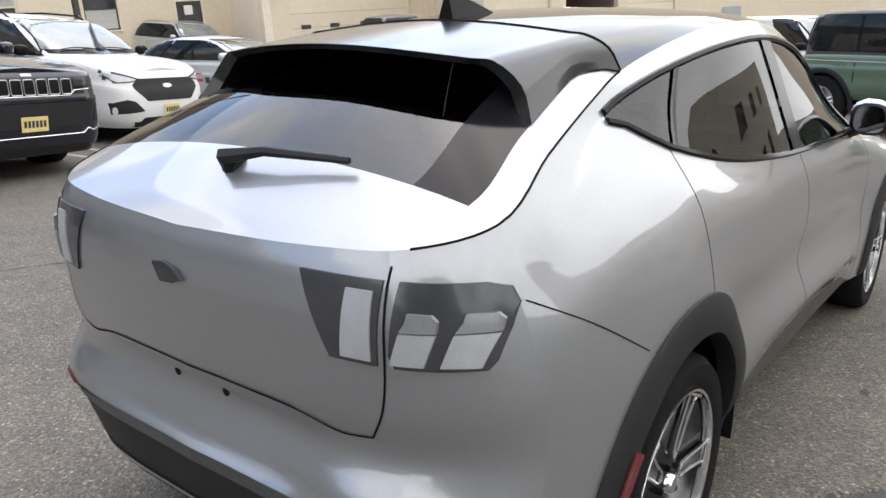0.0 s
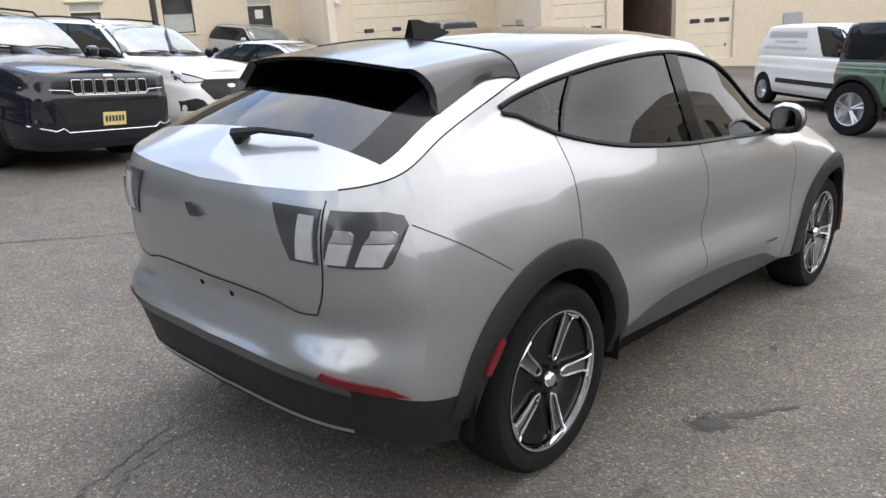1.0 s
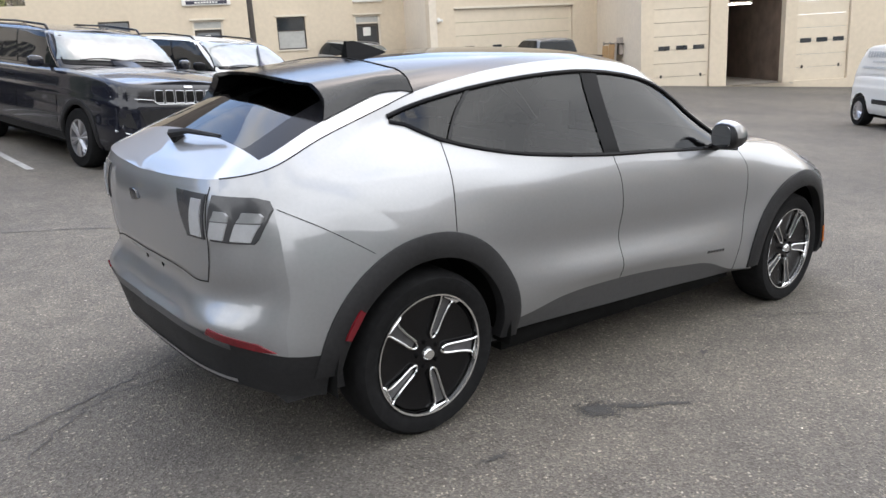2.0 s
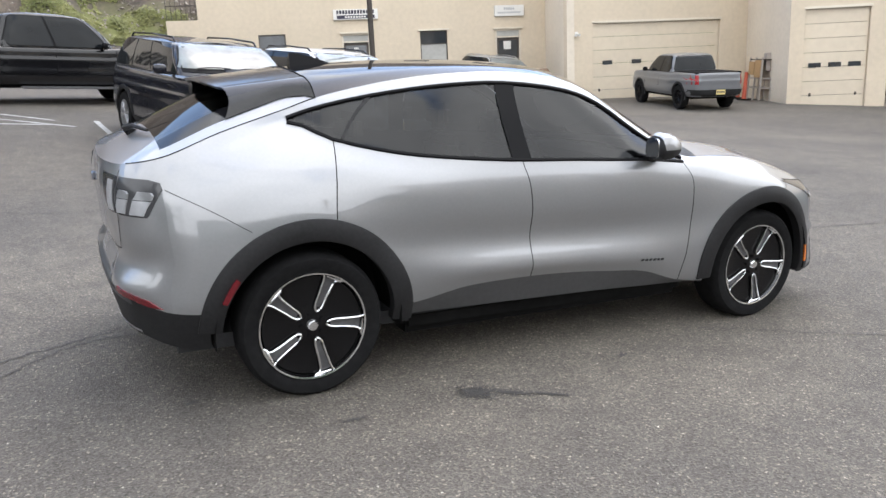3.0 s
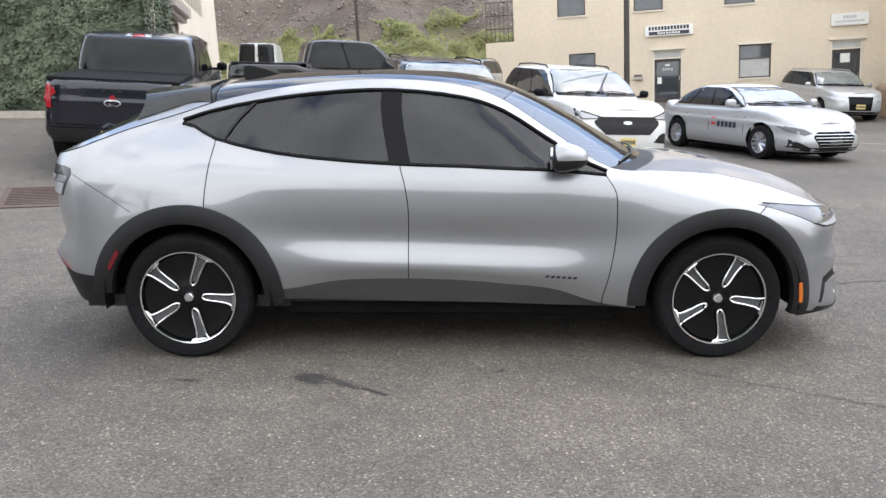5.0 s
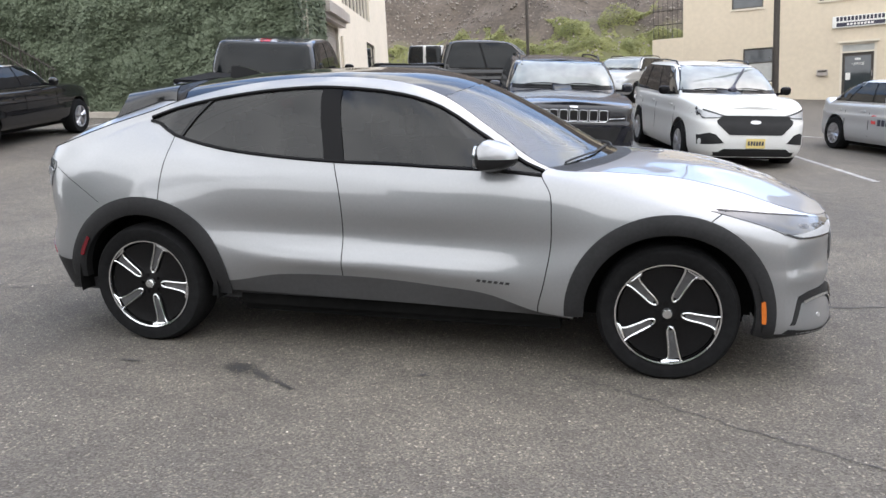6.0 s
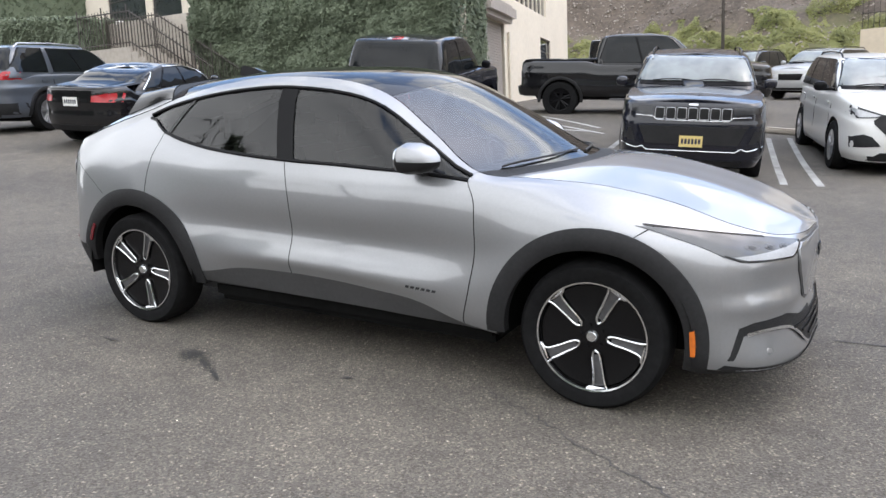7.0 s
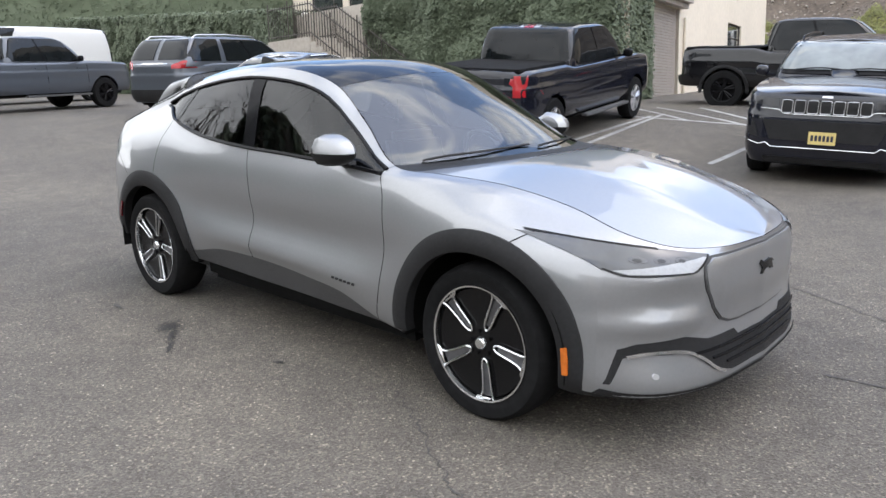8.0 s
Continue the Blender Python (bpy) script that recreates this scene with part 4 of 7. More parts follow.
def vehicle(name, m, label, category, L, W, H, col, axles, r, bonnet, belt, cabin, deck=None, rim=None, spokes=5, metal=None, bed=None, nose=0.10, square=6, fittings=(), sill=0.3, tumble=0.17, cladding=None, cladz=0.0, windows=(), screen=None, group="parked vehicles", mirrors=True, rails=False, top=None, glass_from=0.0, bright_line=False, camber=0.05, pillars=(), steps=False):
    """A parked vehicle. axles: x of rear and front; bonnet: height at nose and cowl; cabin: x of the screen's foot and top, the back's top and foot."""
    root = thing(name, m, label, category, group)
    foot, head, tail_top, tail = cabin
    count = 150
    deck = belt if deck is None else deck

    def top_line(x):
        if x > foot:
            s = (x - foot) / (L / 2 - foot)
            return bonnet[1] + (bonnet[0] - bonnet[1]) * s ** 2
        s = min(1, (foot - x) / 0.5)
        if x > tail:
            return bonnet[1] + (belt - bonnet[1]) * s
        s = min(1, (tail - x) / 0.15)
        return belt + (deck - belt) * s

    rows = []
    for inset, f in ((0.07, 0.0), (0.02, 0.12), (0.0, 0.30), (0.006, 0.50), (0.0, 0.68), (0.014, 0.75), (0.034, 0.95), (0.075, 1.0)):
        row = []
        for x, y in loop_points(0, L / 2 - inset * 0.8, W / 2 - inset, square, count):
            z = sill + (top_line(x) - sill) * f
            shift = nose * max(0, f - 0.45) / 0.55 * max(0, (x - L * 0.3) / (L * 0.2)) ** 2
            row.append((x - shift, y, z))
        rows.append(row)
    edge = rows[-1]
    deck_rows = [edge]
    for s in (0.3, 0.6, 1.0):
        deck_rows.append([(x, y * (1 - s), z + 0.05 * math.sin(s * math.pi / 2) * (1 if x > foot else 0.3)) for x, y, z in edge])
    belt_w = W / 2 - 0.06
    roof_w = W / 2 - 0.06 - tumble
    green = []
    for f, sq, pull in ((-0.1, 11, 0), (0.0, 11, 0), (0.25, 11, 0), (0.5, 11, 0), (0.72, 10, 0), (0.87, 9.5, 0.0), (0.94, 9, 0.012), (0.985, 8.5, 0.045), (1.0, 8, 0.10)):
        a = max(0, min(f, 1.0))
        bow = 0.07 * math.sin(math.pi * a)
        x1, x0 = foot + (head - foot) * a + bow * (foot - head), tail + (tail_top - tail) * a + bow * (tail - tail_top)
        w = belt_w + (roof_w - belt_w) * a + 0.02 * math.sin(math.pi * a) - pull
        cx, half = (x0 + x1) / 2, (x1 - x0) / 2 - pull * 1.3
        green.append([(x, y, belt - 0.02 + (H - belt - 0.03) * f - camber * a ** 3 * ((x - cx) / half) ** 2) for x, y in loop_points(cx, half, w, sq, 60)])
    for s in (0.5, 1.0):
        green.append([(x, y * (1 - s), z + 0.025 * s) for x, y, z in green[8]])

    def opened(bm):
        rr = r + 0.06
        for f in [f for f in bm.faces if all(any(math.hypot(v.co.x - ax, v.co.z - r) < rr for ax in axles) and abs(v.co.y) > W * 0.3 for v in f.verts)]:
            bm.faces.remove(f)
        for v in bm.verts:
            for ax in axles:
                d = math.hypot(v.co.x - ax, v.co.z - r)
                if d < rr and abs(v.co.y) > W * 0.3:
                    v.co.x, v.co.z = ax + (v.co.x - ax) * rr / d, r + (v.co.z - r) * rr / d
        return bm

    fine = np.array(rows)
    fine = np.array([spline(fine[:, j], 4) for j in range(count)]).transpose(1, 0, 2)
    part("body", opened(tidy(mirrored(sheet(fine)))), col, root)
    part("bonnet_and_deck", tidy(mirrored(sheet(deck_rows))), col, root)
    part("cabin", tidy(mirrored(sheet(green))), top or col, root)
    pts, faces = [], []
    for g in (fine, np.array(deck_rows), np.array(green)):
        for s in (1, -1):
            base, (nr, nc) = len(pts), g.shape[:2]
            pts += [Vector(p) for p in (g * (1, s, 1)).reshape(-1, 3)]
            faces += [(base + i * nc + j, base + i * nc + j + 1, base + (i + 1) * nc + j + 1, base + (i + 1) * nc + j) for i in range(nr - 1) for j in range(nc - 1)]
    tree = BVHTree.FromPolygons(pts, faces)
    part("underbody", boxed(-L / 2 + 0.4, L / 2 - 0.42, -W / 2 + 0.16, W / 2 - 0.16, sill - 0.08, sill + 0.1, 0.03), DARK, root)
    for ax in axles:
        for s in (-1, 1):
            part("arch_liner", boxed(ax - r - 0.05, ax + r + 0.05, *sorted((s * (W / 2 - 0.3), s * (W / 2 - 0.45))), sill, r * 2 + 0.05), DARK, root)
            road_wheel(root, ax, s * (W / 2 - 0.125), r, rim or r * 0.62, 0.24, spokes, metal or ALLOY)
            if cladding:
                part("arch_cladding", ring_patch(tree, ax, r, r + 0.045, r + 0.12, -8, 188, "right" if s < 0 else "left", 0.012, 0.04, 20), cladding, root)
    if cladding and cladz:
        for face in ("right", "left"):
            part("sill_cladding", patch(tree, [(axles[0] + r + 0.1, sill + 0.01), (axles[1] - r - 0.1, sill + 0.01), (axles[1] - r - 0.1, cladz), (axles[0] + r + 0.1, cladz)], face, 0.012, 0.03, 0.3), cladding, root)
    # glass
    glass_z0, glass_z1 = belt + 0.03, H - 0.115
    def cab_x(a, b, z):
        return a + (b - a) * (z - belt) / (H - belt - 0.03)
    w0, w1 = belt_w - 0.07, roof_w - 0.04
    screen_z = max(belt, bonnet[1] + 0.05) + 0.03
    def screen_outline(grow, z0, z1):
        return [(-w0 - grow, z0), (w0 + grow, z0), (w1 + grow, z1 - 0.05), (w1 - 0.05 + grow, z1), (-w1 + 0.05 - grow, z1), (-w1 - grow, z1 - 0.05)]
    part("screen_border", patch(tree, screen_outline(0.022, screen_z - 0.035, glass_z1 + 0.018), "front", 0.014, 0.03, 0.07), GLOSS_BLACK, root, "black windscreen border")
    part("windscreen", patch(tree, screen_outline(0.0, screen_z + 0.02, glass_z1), "front", 0.022, 0.03, 0.07), screen or SKY_TONED_GLASS, root, "windscreen")
    for y0, y1 in ((-0.62, 0.02), (0.0, 0.6)):
        run = [tree.ray_cast(Vector((6, y0 + (y1 - y0) * k / 4, screen_z + 0.012 + 0.025 * math.sin(k / 4 * math.pi))), Vector((-1, 0, 0)))[0] for k in range(5)]
        part("wiper", tube(bmesh.new(), [p + Vector((0.04, 0, 0.01)) for p in run], 0.009, 5), SATIN_BLACK, root, "black wiper")
    back_z = glass_z0 + 0.05
    part("rear_window", patch(tree, [(-w0 + 0.03, back_z + 0.04), (-w0 + 0.07, back_z), (w0 - 0.07, back_z), (w0 - 0.03, back_z + 0.04), (w1, glass_z1 - 0.06), (w1 - 0.06, glass_z1), (-w1 + 0.06, glass_z1), (-w1, glass_z1 - 0.06)], "rear", 0.018, 0.03, 0.07), CABIN_GLASS, root, "dark rear window")
    x_r0, x_r1 = cab_x(tail, tail_top, glass_z0) + 0.12, cab_x(tail, tail_top, glass_z1) + 0.12
    x_f0, x_f1 = cab_x(foot, head, glass_z0) - 0.14, cab_x(foot, head, glass_z1) - 0.10
    cuts = [glass_from, *windows, 1.0]

    def side_outline(a, b, gap):
        low = [(x_r0 + (x_f0 - x_r0) * a + gap, glass_z0 + gap * 0.5), (x_r0 + (x_f0 - x_r0) * b - gap, glass_z0 + gap * 0.5)]
        high = [(x_r1 + (x_f1 - x_r1) * b - gap * 0.9, glass_z1 - gap * 0.5), (x_r1 + (x_f1 - x_r1) * a + gap * 0.9, glass_z1 - gap * 0.5)]
        if a == 0.0:
            low = [(low[0][0] - 0.02, low[0][1] + 0.10), (low[0][0] + 0.10, low[0][1]), low[1]]
            high = [high[0], (high[1][0] + 0.08, high[1][1]), (high[1][0], high[1][1] - 0.05)]
        if b == 1.0:
            high = [(high[0][0] + 0.03, high[0][1] - 0.07), (high[0][0] - 0.10, high[0][1]), *high[1:]]
        return low + high
    bands = [glass_from, *pillars, 1.0]
    for face in ("right", "left"):
        for a, b in zip(bands, bands[1:]):
            part("window_band", patch(tree, side_outline(a + (0.025 if a in pillars else 0), b - (0.025 if b in pillars else 0), 0.0), face, 0.006, 0.02, 0.12), GLOSS_BLACK, root, "black window surround")
        for a, b in zip(cuts, cuts[1:]):
            part("side_window", patch(tree, side_outline(a + (0.025 if a in pillars else 0), b - (0.025 if b in pillars else 0), 0.026), face, 0.012, 0.02, 0.12), CABIN_GLASS, root, "dark side window")
    # lower valances and side steps
    for face, x in (("front", L / 2), ("rear", -L / 2)):
        part("lower_valance", patch(tree, [(-W * 0.32, sill + 0.012), (W * 0.32, sill + 0.012), (W * 0.34, sill + 0.085), (-W * 0.34, sill + 0.085)], face, 0.006, 0.03, 0.1), BLACK_PLASTIC, root, "black lower valance")
    if steps:
        for s in (-1, 1):
            x0, x1 = axles[0] + r + 0.75, axles[1] - r - 0.12
            part("side_step", boxed(x0, x1, *sorted((s * (W / 2 - 0.06), s * (W / 2 + 0.07))), sill - 0.08, sill - 0.03, 0.015), STEP_GREY, root, "grey side step")
    if bright_line:
        run = [(x_r0 + 0.02, glass_z0 - 0.01), (x_r1 + 0.02, glass_z1 + 0.012), (x_f1, glass_z1 + 0.012), (x_f0, glass_z0 - 0.01), (x_r0 + 0.02, glass_z0 - 0.01)]
        for face, side in (("right", -1), ("left", 1)):
            way, start = AXES[face]
            pts = []
            for a, b in zip(run, run[1:]):
                for k in range(8):
                    hit = tree.ray_cast(start(a[0] + (b[0] - a[0]) * k / 8, a[1] + (b[1] - a[1]) * k / 8), way)[0]
                    if hit:
                        pts.append(hit - way * 0.012)
            part("window_line", tube(bmesh.new(), pts, 0.012, 5), CHROME, root, "bright window surround")
    # door seams and handles
    for a in cuts[1:]:
        x = x_r0 + (x_f0 - x_r0) * a + (0.1 if a == 1 else 0)
        for face in ("right", "left"):
            part("door_seam", patch(tree, [(x - 0.006, sill + 0.12), (x + 0.006, sill + 0.12), (x + 0.006, belt), (x - 0.006, belt)], face, 0.002, 0.004, 0.15), DARK, root)
            part("door_handle", patch(tree, rounded(x - 0.34, x - 0.14, belt - 0.16, belt - 0.125, 0.015), face, 0.02, 0.02, 0.2), col if a < 1 else col, root)
    if mirrors:
        for s in (-1, 1):
            bm = bmesh.new()
            bmesh.ops.create_uvsphere(bm, u_segments=20, v_segments=12, radius=1)
            for v in bm.verts:
                c = [math.copysign(abs(w) ** 0.7, w) for w in v.co]
                v.co = (foot - 0.36 + 0.065 * c[0] - 0.02 * c[1] * s, s * (W / 2 + 0.115) + 0.095 * c[1], belt + 0.1 + 0.075 * c[2])
            for f in bm.faces:
                f.smooth = True
            box(bm, foot - 0.38, foot - 0.33, *sorted((s * (W / 2 - 0.1), s * (W / 2 + 0.06))), belt + 0.03, belt + 0.07, 0.01)
            part("door_mirror", bm, col if name != "pickup_truck" and col is not WHITE_PAINT else GLOSS_BLACK, root)
    if rails:
        for s in (-1, 1):
            x0, x1 = tail_top + 0.1, head - 0.15
            part("roof_rail", tube(bmesh.new(), [(x0, s * (roof_w - 0.08), H - 0.12), (x0 + 0.14, s * (roof_w - 0.08), H - 0.035), ((x0 + x1) / 2, s * (roof_w - 0.08), H - 0.012), (x1 - 0.14, s * (roof_w - 0.08), H - 0.035), (x1, s * (roof_w - 0.08), H - 0.12)], 0.017), ALLOY if rails == "silver" else GLOSS_BLACK, root)
    if bed:
        x0, x1 = -L / 2 + 0.12, tail - 0.06
        part("bed_cover", boxed(x0, x1, -W / 2 + 0.14, W / 2 - 0.14, deck - 0.02, deck + 0.035, 0.015), bed, root, "black bed cover")
    for fname, face, outline, material, proud, twin, flabel in fittings:
        part(fname, patch(tree, outline, face, proud, 0.02, 0.07), material, root, flabel)
        if twin:
            part(fname, patch(tree, [(-a, b) for a, b in outline][::-1], face, proud, 0.02, 0.07), material, root, flabel)
    return root, tree


def plate(root, tree, face, z, material, bars=True, out=0.012):
    way, start = AXES[face]
    p = tree.ray_cast(start(0.02, z), way)[0]
    s = 1 if face == "front" else -1
    x = p.x + s * out
    pl = part("number_plate", boxed(*sorted((x, x + s * 0.008)), -0.152, 0.152, z - 0.076, z + 0.076, 0.003), material, root, "number plate")
    if bars:
        bm = bmesh.new()
        for k in range(6):
            y = -0.11 + k * 0.044
            box(bm, *sorted((x + s * 0.008, x + s * 0.0095)), y - 0.015, y + 0.015, z - 0.033, z + 0.036)
        part("plate_mark", bm, INK, pl)


# suv with a wide slatted grille, facing the aisle
P_LAMP = [(0.53, 1.0), (0.93, 1.03), (0.94, 1.11), (0.53, 1.10)]
black_suv, tree = vehicle("parked_suv", stand(0.50 - 2.6 * 0.19, 6.66 + 2.6 * 0.98, -79), "black three-row suv with chrome-framed slatted grille", "suv", 5.2, 1.98, 1.80, NAVY_BLACK, (-1.55, 1.54), 0.385, (1.14, 1.24), 1.20, (1.05, 0.35, -2.15, -2.45), spokes=6, cladding=BLACK_PLASTIC, cladz=0.42, windows=(0.34, 0.64), nose=0.04, square=9, rails=True, fittings=(
    ("grille", "front", [(-0.5, 0.92), (0.5, 0.92), (0.5, 1.09), (-0.5, 1.09)], RIM_BLACK, 0.004, False, "black grille"),
    ("headlamp", "front", P_LAMP, SMOKE, 0.006, True, "narrow smoked headlamp"),
    ("lower_intake", "front", [(-0.60, 0.60), (0.60, 0.60), (0.70, 0.84), (-0.70, 0.84)], BLACK_PLASTIC, 0.006, False, "black mesh panel behind the plate"),
    ("corner_vent", "front", [(0.74, 0.62), (0.90, 0.64), (0.90, 0.80), (0.80, 0.80)], BLACK_PLASTIC, 0.006, True, "black corner vent"),
    ("badge", "front", rounded(-0.06, 0.06, 1.115, 1.14, 0.01), ALLOY, 0.006, False, "small chrome badge")))
plate(black_suv, tree, "front", 0.64, YELLOW_PLATE)
for name, run, r in (("chrome_strip", [(-0.93, 0.58), (-0.72, 0.53), (-0.64, 0.56), (-0.58, 0.51), (0.58, 0.51), (0.64, 0.56), (0.72, 0.53), (0.93, 0.58)], 0.007), ("grille_strip", [(-0.93, 0.985), (-0.52, 0.965), (-0.46, 0.915), (0.46, 0.915), (0.52, 0.965), (0.93, 0.985)], 0.005)):
    bm = bmesh.new()
    pts = [p for a, b in zip(run, run[1:]) for p in (a, ((a[0] + b[0]) / 2, (a[1] + b[1]) / 2))] + [run[-1]]
    tube(bm, [tree.ray_cast(Vector((6, *p)), Vector((-1, 0, 0)))[0] + Vector((0.014, 0, 0)) for p in pts], r, 6)
    part(name, bm, CHROME, black_suv, "chrome front strip")
for k in range(7):
    y = -0.432 + k * 0.144
    o = rounded(y - 0.060, y + 0.060, 0.930, 1.082, 0.02, 3)
    bm = bmesh.new()
    for a, b in zip(o, o[1:] + o[:1]):
        pa = tree.ray_cast(Vector((6, *a)), Vector((-1, 0, 0)))[0]
        pb = tree.ray_cast(Vector((6, *b)), Vector((-1, 0, 0)))[0]
        tube(bm, [pa + Vector((0.012, 0, 0)), pb + Vector((0.012, 0, 0))], 0.0045, 4)
    part("grille_surround", bm, ALLOY, black_suv, "chrome grille surround")

# white suv
edge, tree = vehicle("parked_suv", stand(3.3 - 2.45 * 0.225, 8.35 + 2.45 * 0.974, -77), "white mid-size suv with black mesh grille", "suv", 4.8, 1.93, 1.74, WHITE_PAINT, (-1.44, 1.41), 0.37, (0.98, 1.14), 1.12, (1.15, 0.25, -1.85, -2.25), spokes=5, windows=(0.30, 0.64), nose=0.12, square=6, sill=0.24, rails=True, fittings=(
    ("grille", "front", [(-0.50, 0.90), (-0.61, 0.82), (-0.60, 0.77), (-0.42, 0.60), (0.42, 0.60), (0.60, 0.77), (0.61, 0.82), (0.50, 0.90)], BLACK_PLASTIC, 0.008, False, "black mesh grille"),
    ("headlamp", "front", [(0.48, 0.90), (0.90, 1.03), (0.93, 0.93), (0.80, 0.84), (0.56, 0.86)], SMOKE, 0.006, True, "dark headlamp surround"),
    ("headlamp_glass", "front", [(0.53, 0.893), (0.86, 0.985), (0.88, 0.925), (0.78, 0.86), (0.58, 0.873)], CLEAR, 0.012, True, "clear headlamp"),
    ("fog_lamp_recess", "front", [(0.50, 0.47), (0.86, 0.43), (0.87, 0.58), (0.72, 0.63), (0.62, 0.60)], BLACK_PLASTIC, 0.008, True, "black fog lamp recess"),
    ("lower_intake", "front", [(-0.66, 0.26), (0.66, 0.26), (0.50, 0.38), (-0.50, 0.38)], BLACK_PLASTIC, 0.008, False, "black lower intake"),
    ("badge", "front", [(0.085 * math.cos(a / 8 * math.pi), 0.80 + 0.03 * math.sin(a / 8 * math.pi)) for a in range(16)], ALLOY, 0.016, False, "oval chrome badge")))
plate(edge, tree, "front", 0.47, YELLOW_PLATE)
# dark block and arm added to stand for the reflection and wiper here
p = [tree.ray_cast(Vector((6, y, z)), Vector((-1, 0, 0)))[0] + Vector((d, 0, 0.02)) for y, z, d in ((-0.02, 1.20, 0.06), (0.06, 1.23, 0.06), (0.10, 1.30, 0.05), (0.24, 1.44, 0.05), (0.42, 1.57, 0.05))]
part("windscreen_tool", tube(bmesh.new(), p, [0.055, 0.06, 0.02, 0.018, 0.016], 8), INK, edge, "dark block and arm added for the reflection and wiper in the windscreen")

# silver saloon with red lettering on its door
saloon_pose = stand(6.6, 11.26, -73)
silver_saloon, tree = vehicle("parked_saloon", saloon_pose, "light silver saloon with red and dark lettering on its doors", "car", 4.66, 1.80, 1.435, LIGHT_SILVER, (-1.36, 1.34), 0.32, (0.67, 0.94), 0.93, (0.95, 0.15, -0.95, -1.75), deck=1.0, spokes=10, windows=(0.24, 0.58), nose=0.14, sill=0.2, square=4.5, camber=0.085, screen=SKY_TONED_GLASS, fittings=(
    ("grille", "front", [(-0.36, 0.57), (-0.47, 0.48), (-0.34, 0.27), (0.34, 0.27), (0.47, 0.48), (0.36, 0.57)], GLOSS_BLACK, 0.008, False, "dark hexagonal grille"),
    ("headlamp", "front", [(0.46, 0.545), (0.60, 0.615), (0.84, 0.67), (0.86, 0.60), (0.62, 0.50)], LENS_BOWL, 0.008, True, "clear headlamp"),
    ("headlamp_side", "right", [(1.66, 0.665), (1.95, 0.64), (2.10, 0.60), (2.10, 0.53), (1.92, 0.57)], LENS_BOWL, 0.008, False, "clear headlamp side"),
    ("fog_lamp_recess", "front", [(0.50, 0.22), (0.68, 0.22), (0.84, 0.32), (0.84, 0.43), (0.78, 0.43), (0.74, 0.33), (0.64, 0.27), (0.50, 0.27)], BLACK_PLASTIC, 0.008, True, "black fog lamp recess"),
    ("number_plate_holder", "front", rounded(-0.15, 0.15, 0.31, 0.43, 0.01), BLACK_PAINT, 0.02, False, "blank dark plate holder")))
for k in range(5):
    z = 0.292 + k * 0.056
    w = 0.34 + 0.11 * min(k / 3.5, 1) - 0.03 * max(0, k - 3)
    part("grille_bar", patch(tree, [(-w, z), (w, z), (w, z + 0.012), (-w, z + 0.012)], "front", 0.02, 0.01, 0.1), ALLOY, silver_saloon, "chrome grille bar")
for face, sx in (("right", 1), ("left", -1)):
    part("door_logo", patch(tree, rounded(-0.13, 0.0, 0.57, 0.73, 0.02), face, 0.003, 0.003, 0.2), mat("red decal", (0.6, 0.03, 0.03), 0.4), silver_saloon, "red square decal")


def words(text, size, m, material, parent, name="lettering", depth=0.0015):
    c = bpy.data.curves.new(name, "FONT")
    c.body, c.size, c.align_x, c.align_y, c.extrude = text, size, "CENTER", "CENTER", depth
    c.resolution_u = 3
    ob = new(name, c)
    bpy.context.view_layer.update()
    me = bpy.data.meshes.new_from_object(ob.evaluated_get(bpy.context.evaluated_depsgraph_get()))
    bpy.data.objects.remove(ob)
    me.materials.clear()
    me.materials.append(material)
    ob = new(name, me)
    ob.parent = parent
    ob.matrix_local = m
    return ob


def bars(n, width, height, m, material, parent, name="marks"):
    bm = bmesh.new()
    w = width / n
    for k in range(n):
        box(bm, -width / 2 + k * w, -width / 2 + (k + 0.72) * w, -height / 2, height / 2, 0, 0.003)
    ob = part(name, bm, material, parent, smooth=False)
    ob.matrix_local = m
    return ob


bars(5, 0.62, 0.11, pose(0.38, -0.905, 0.60, 90, 0, 0), INK, silver_saloon, "door_mark")

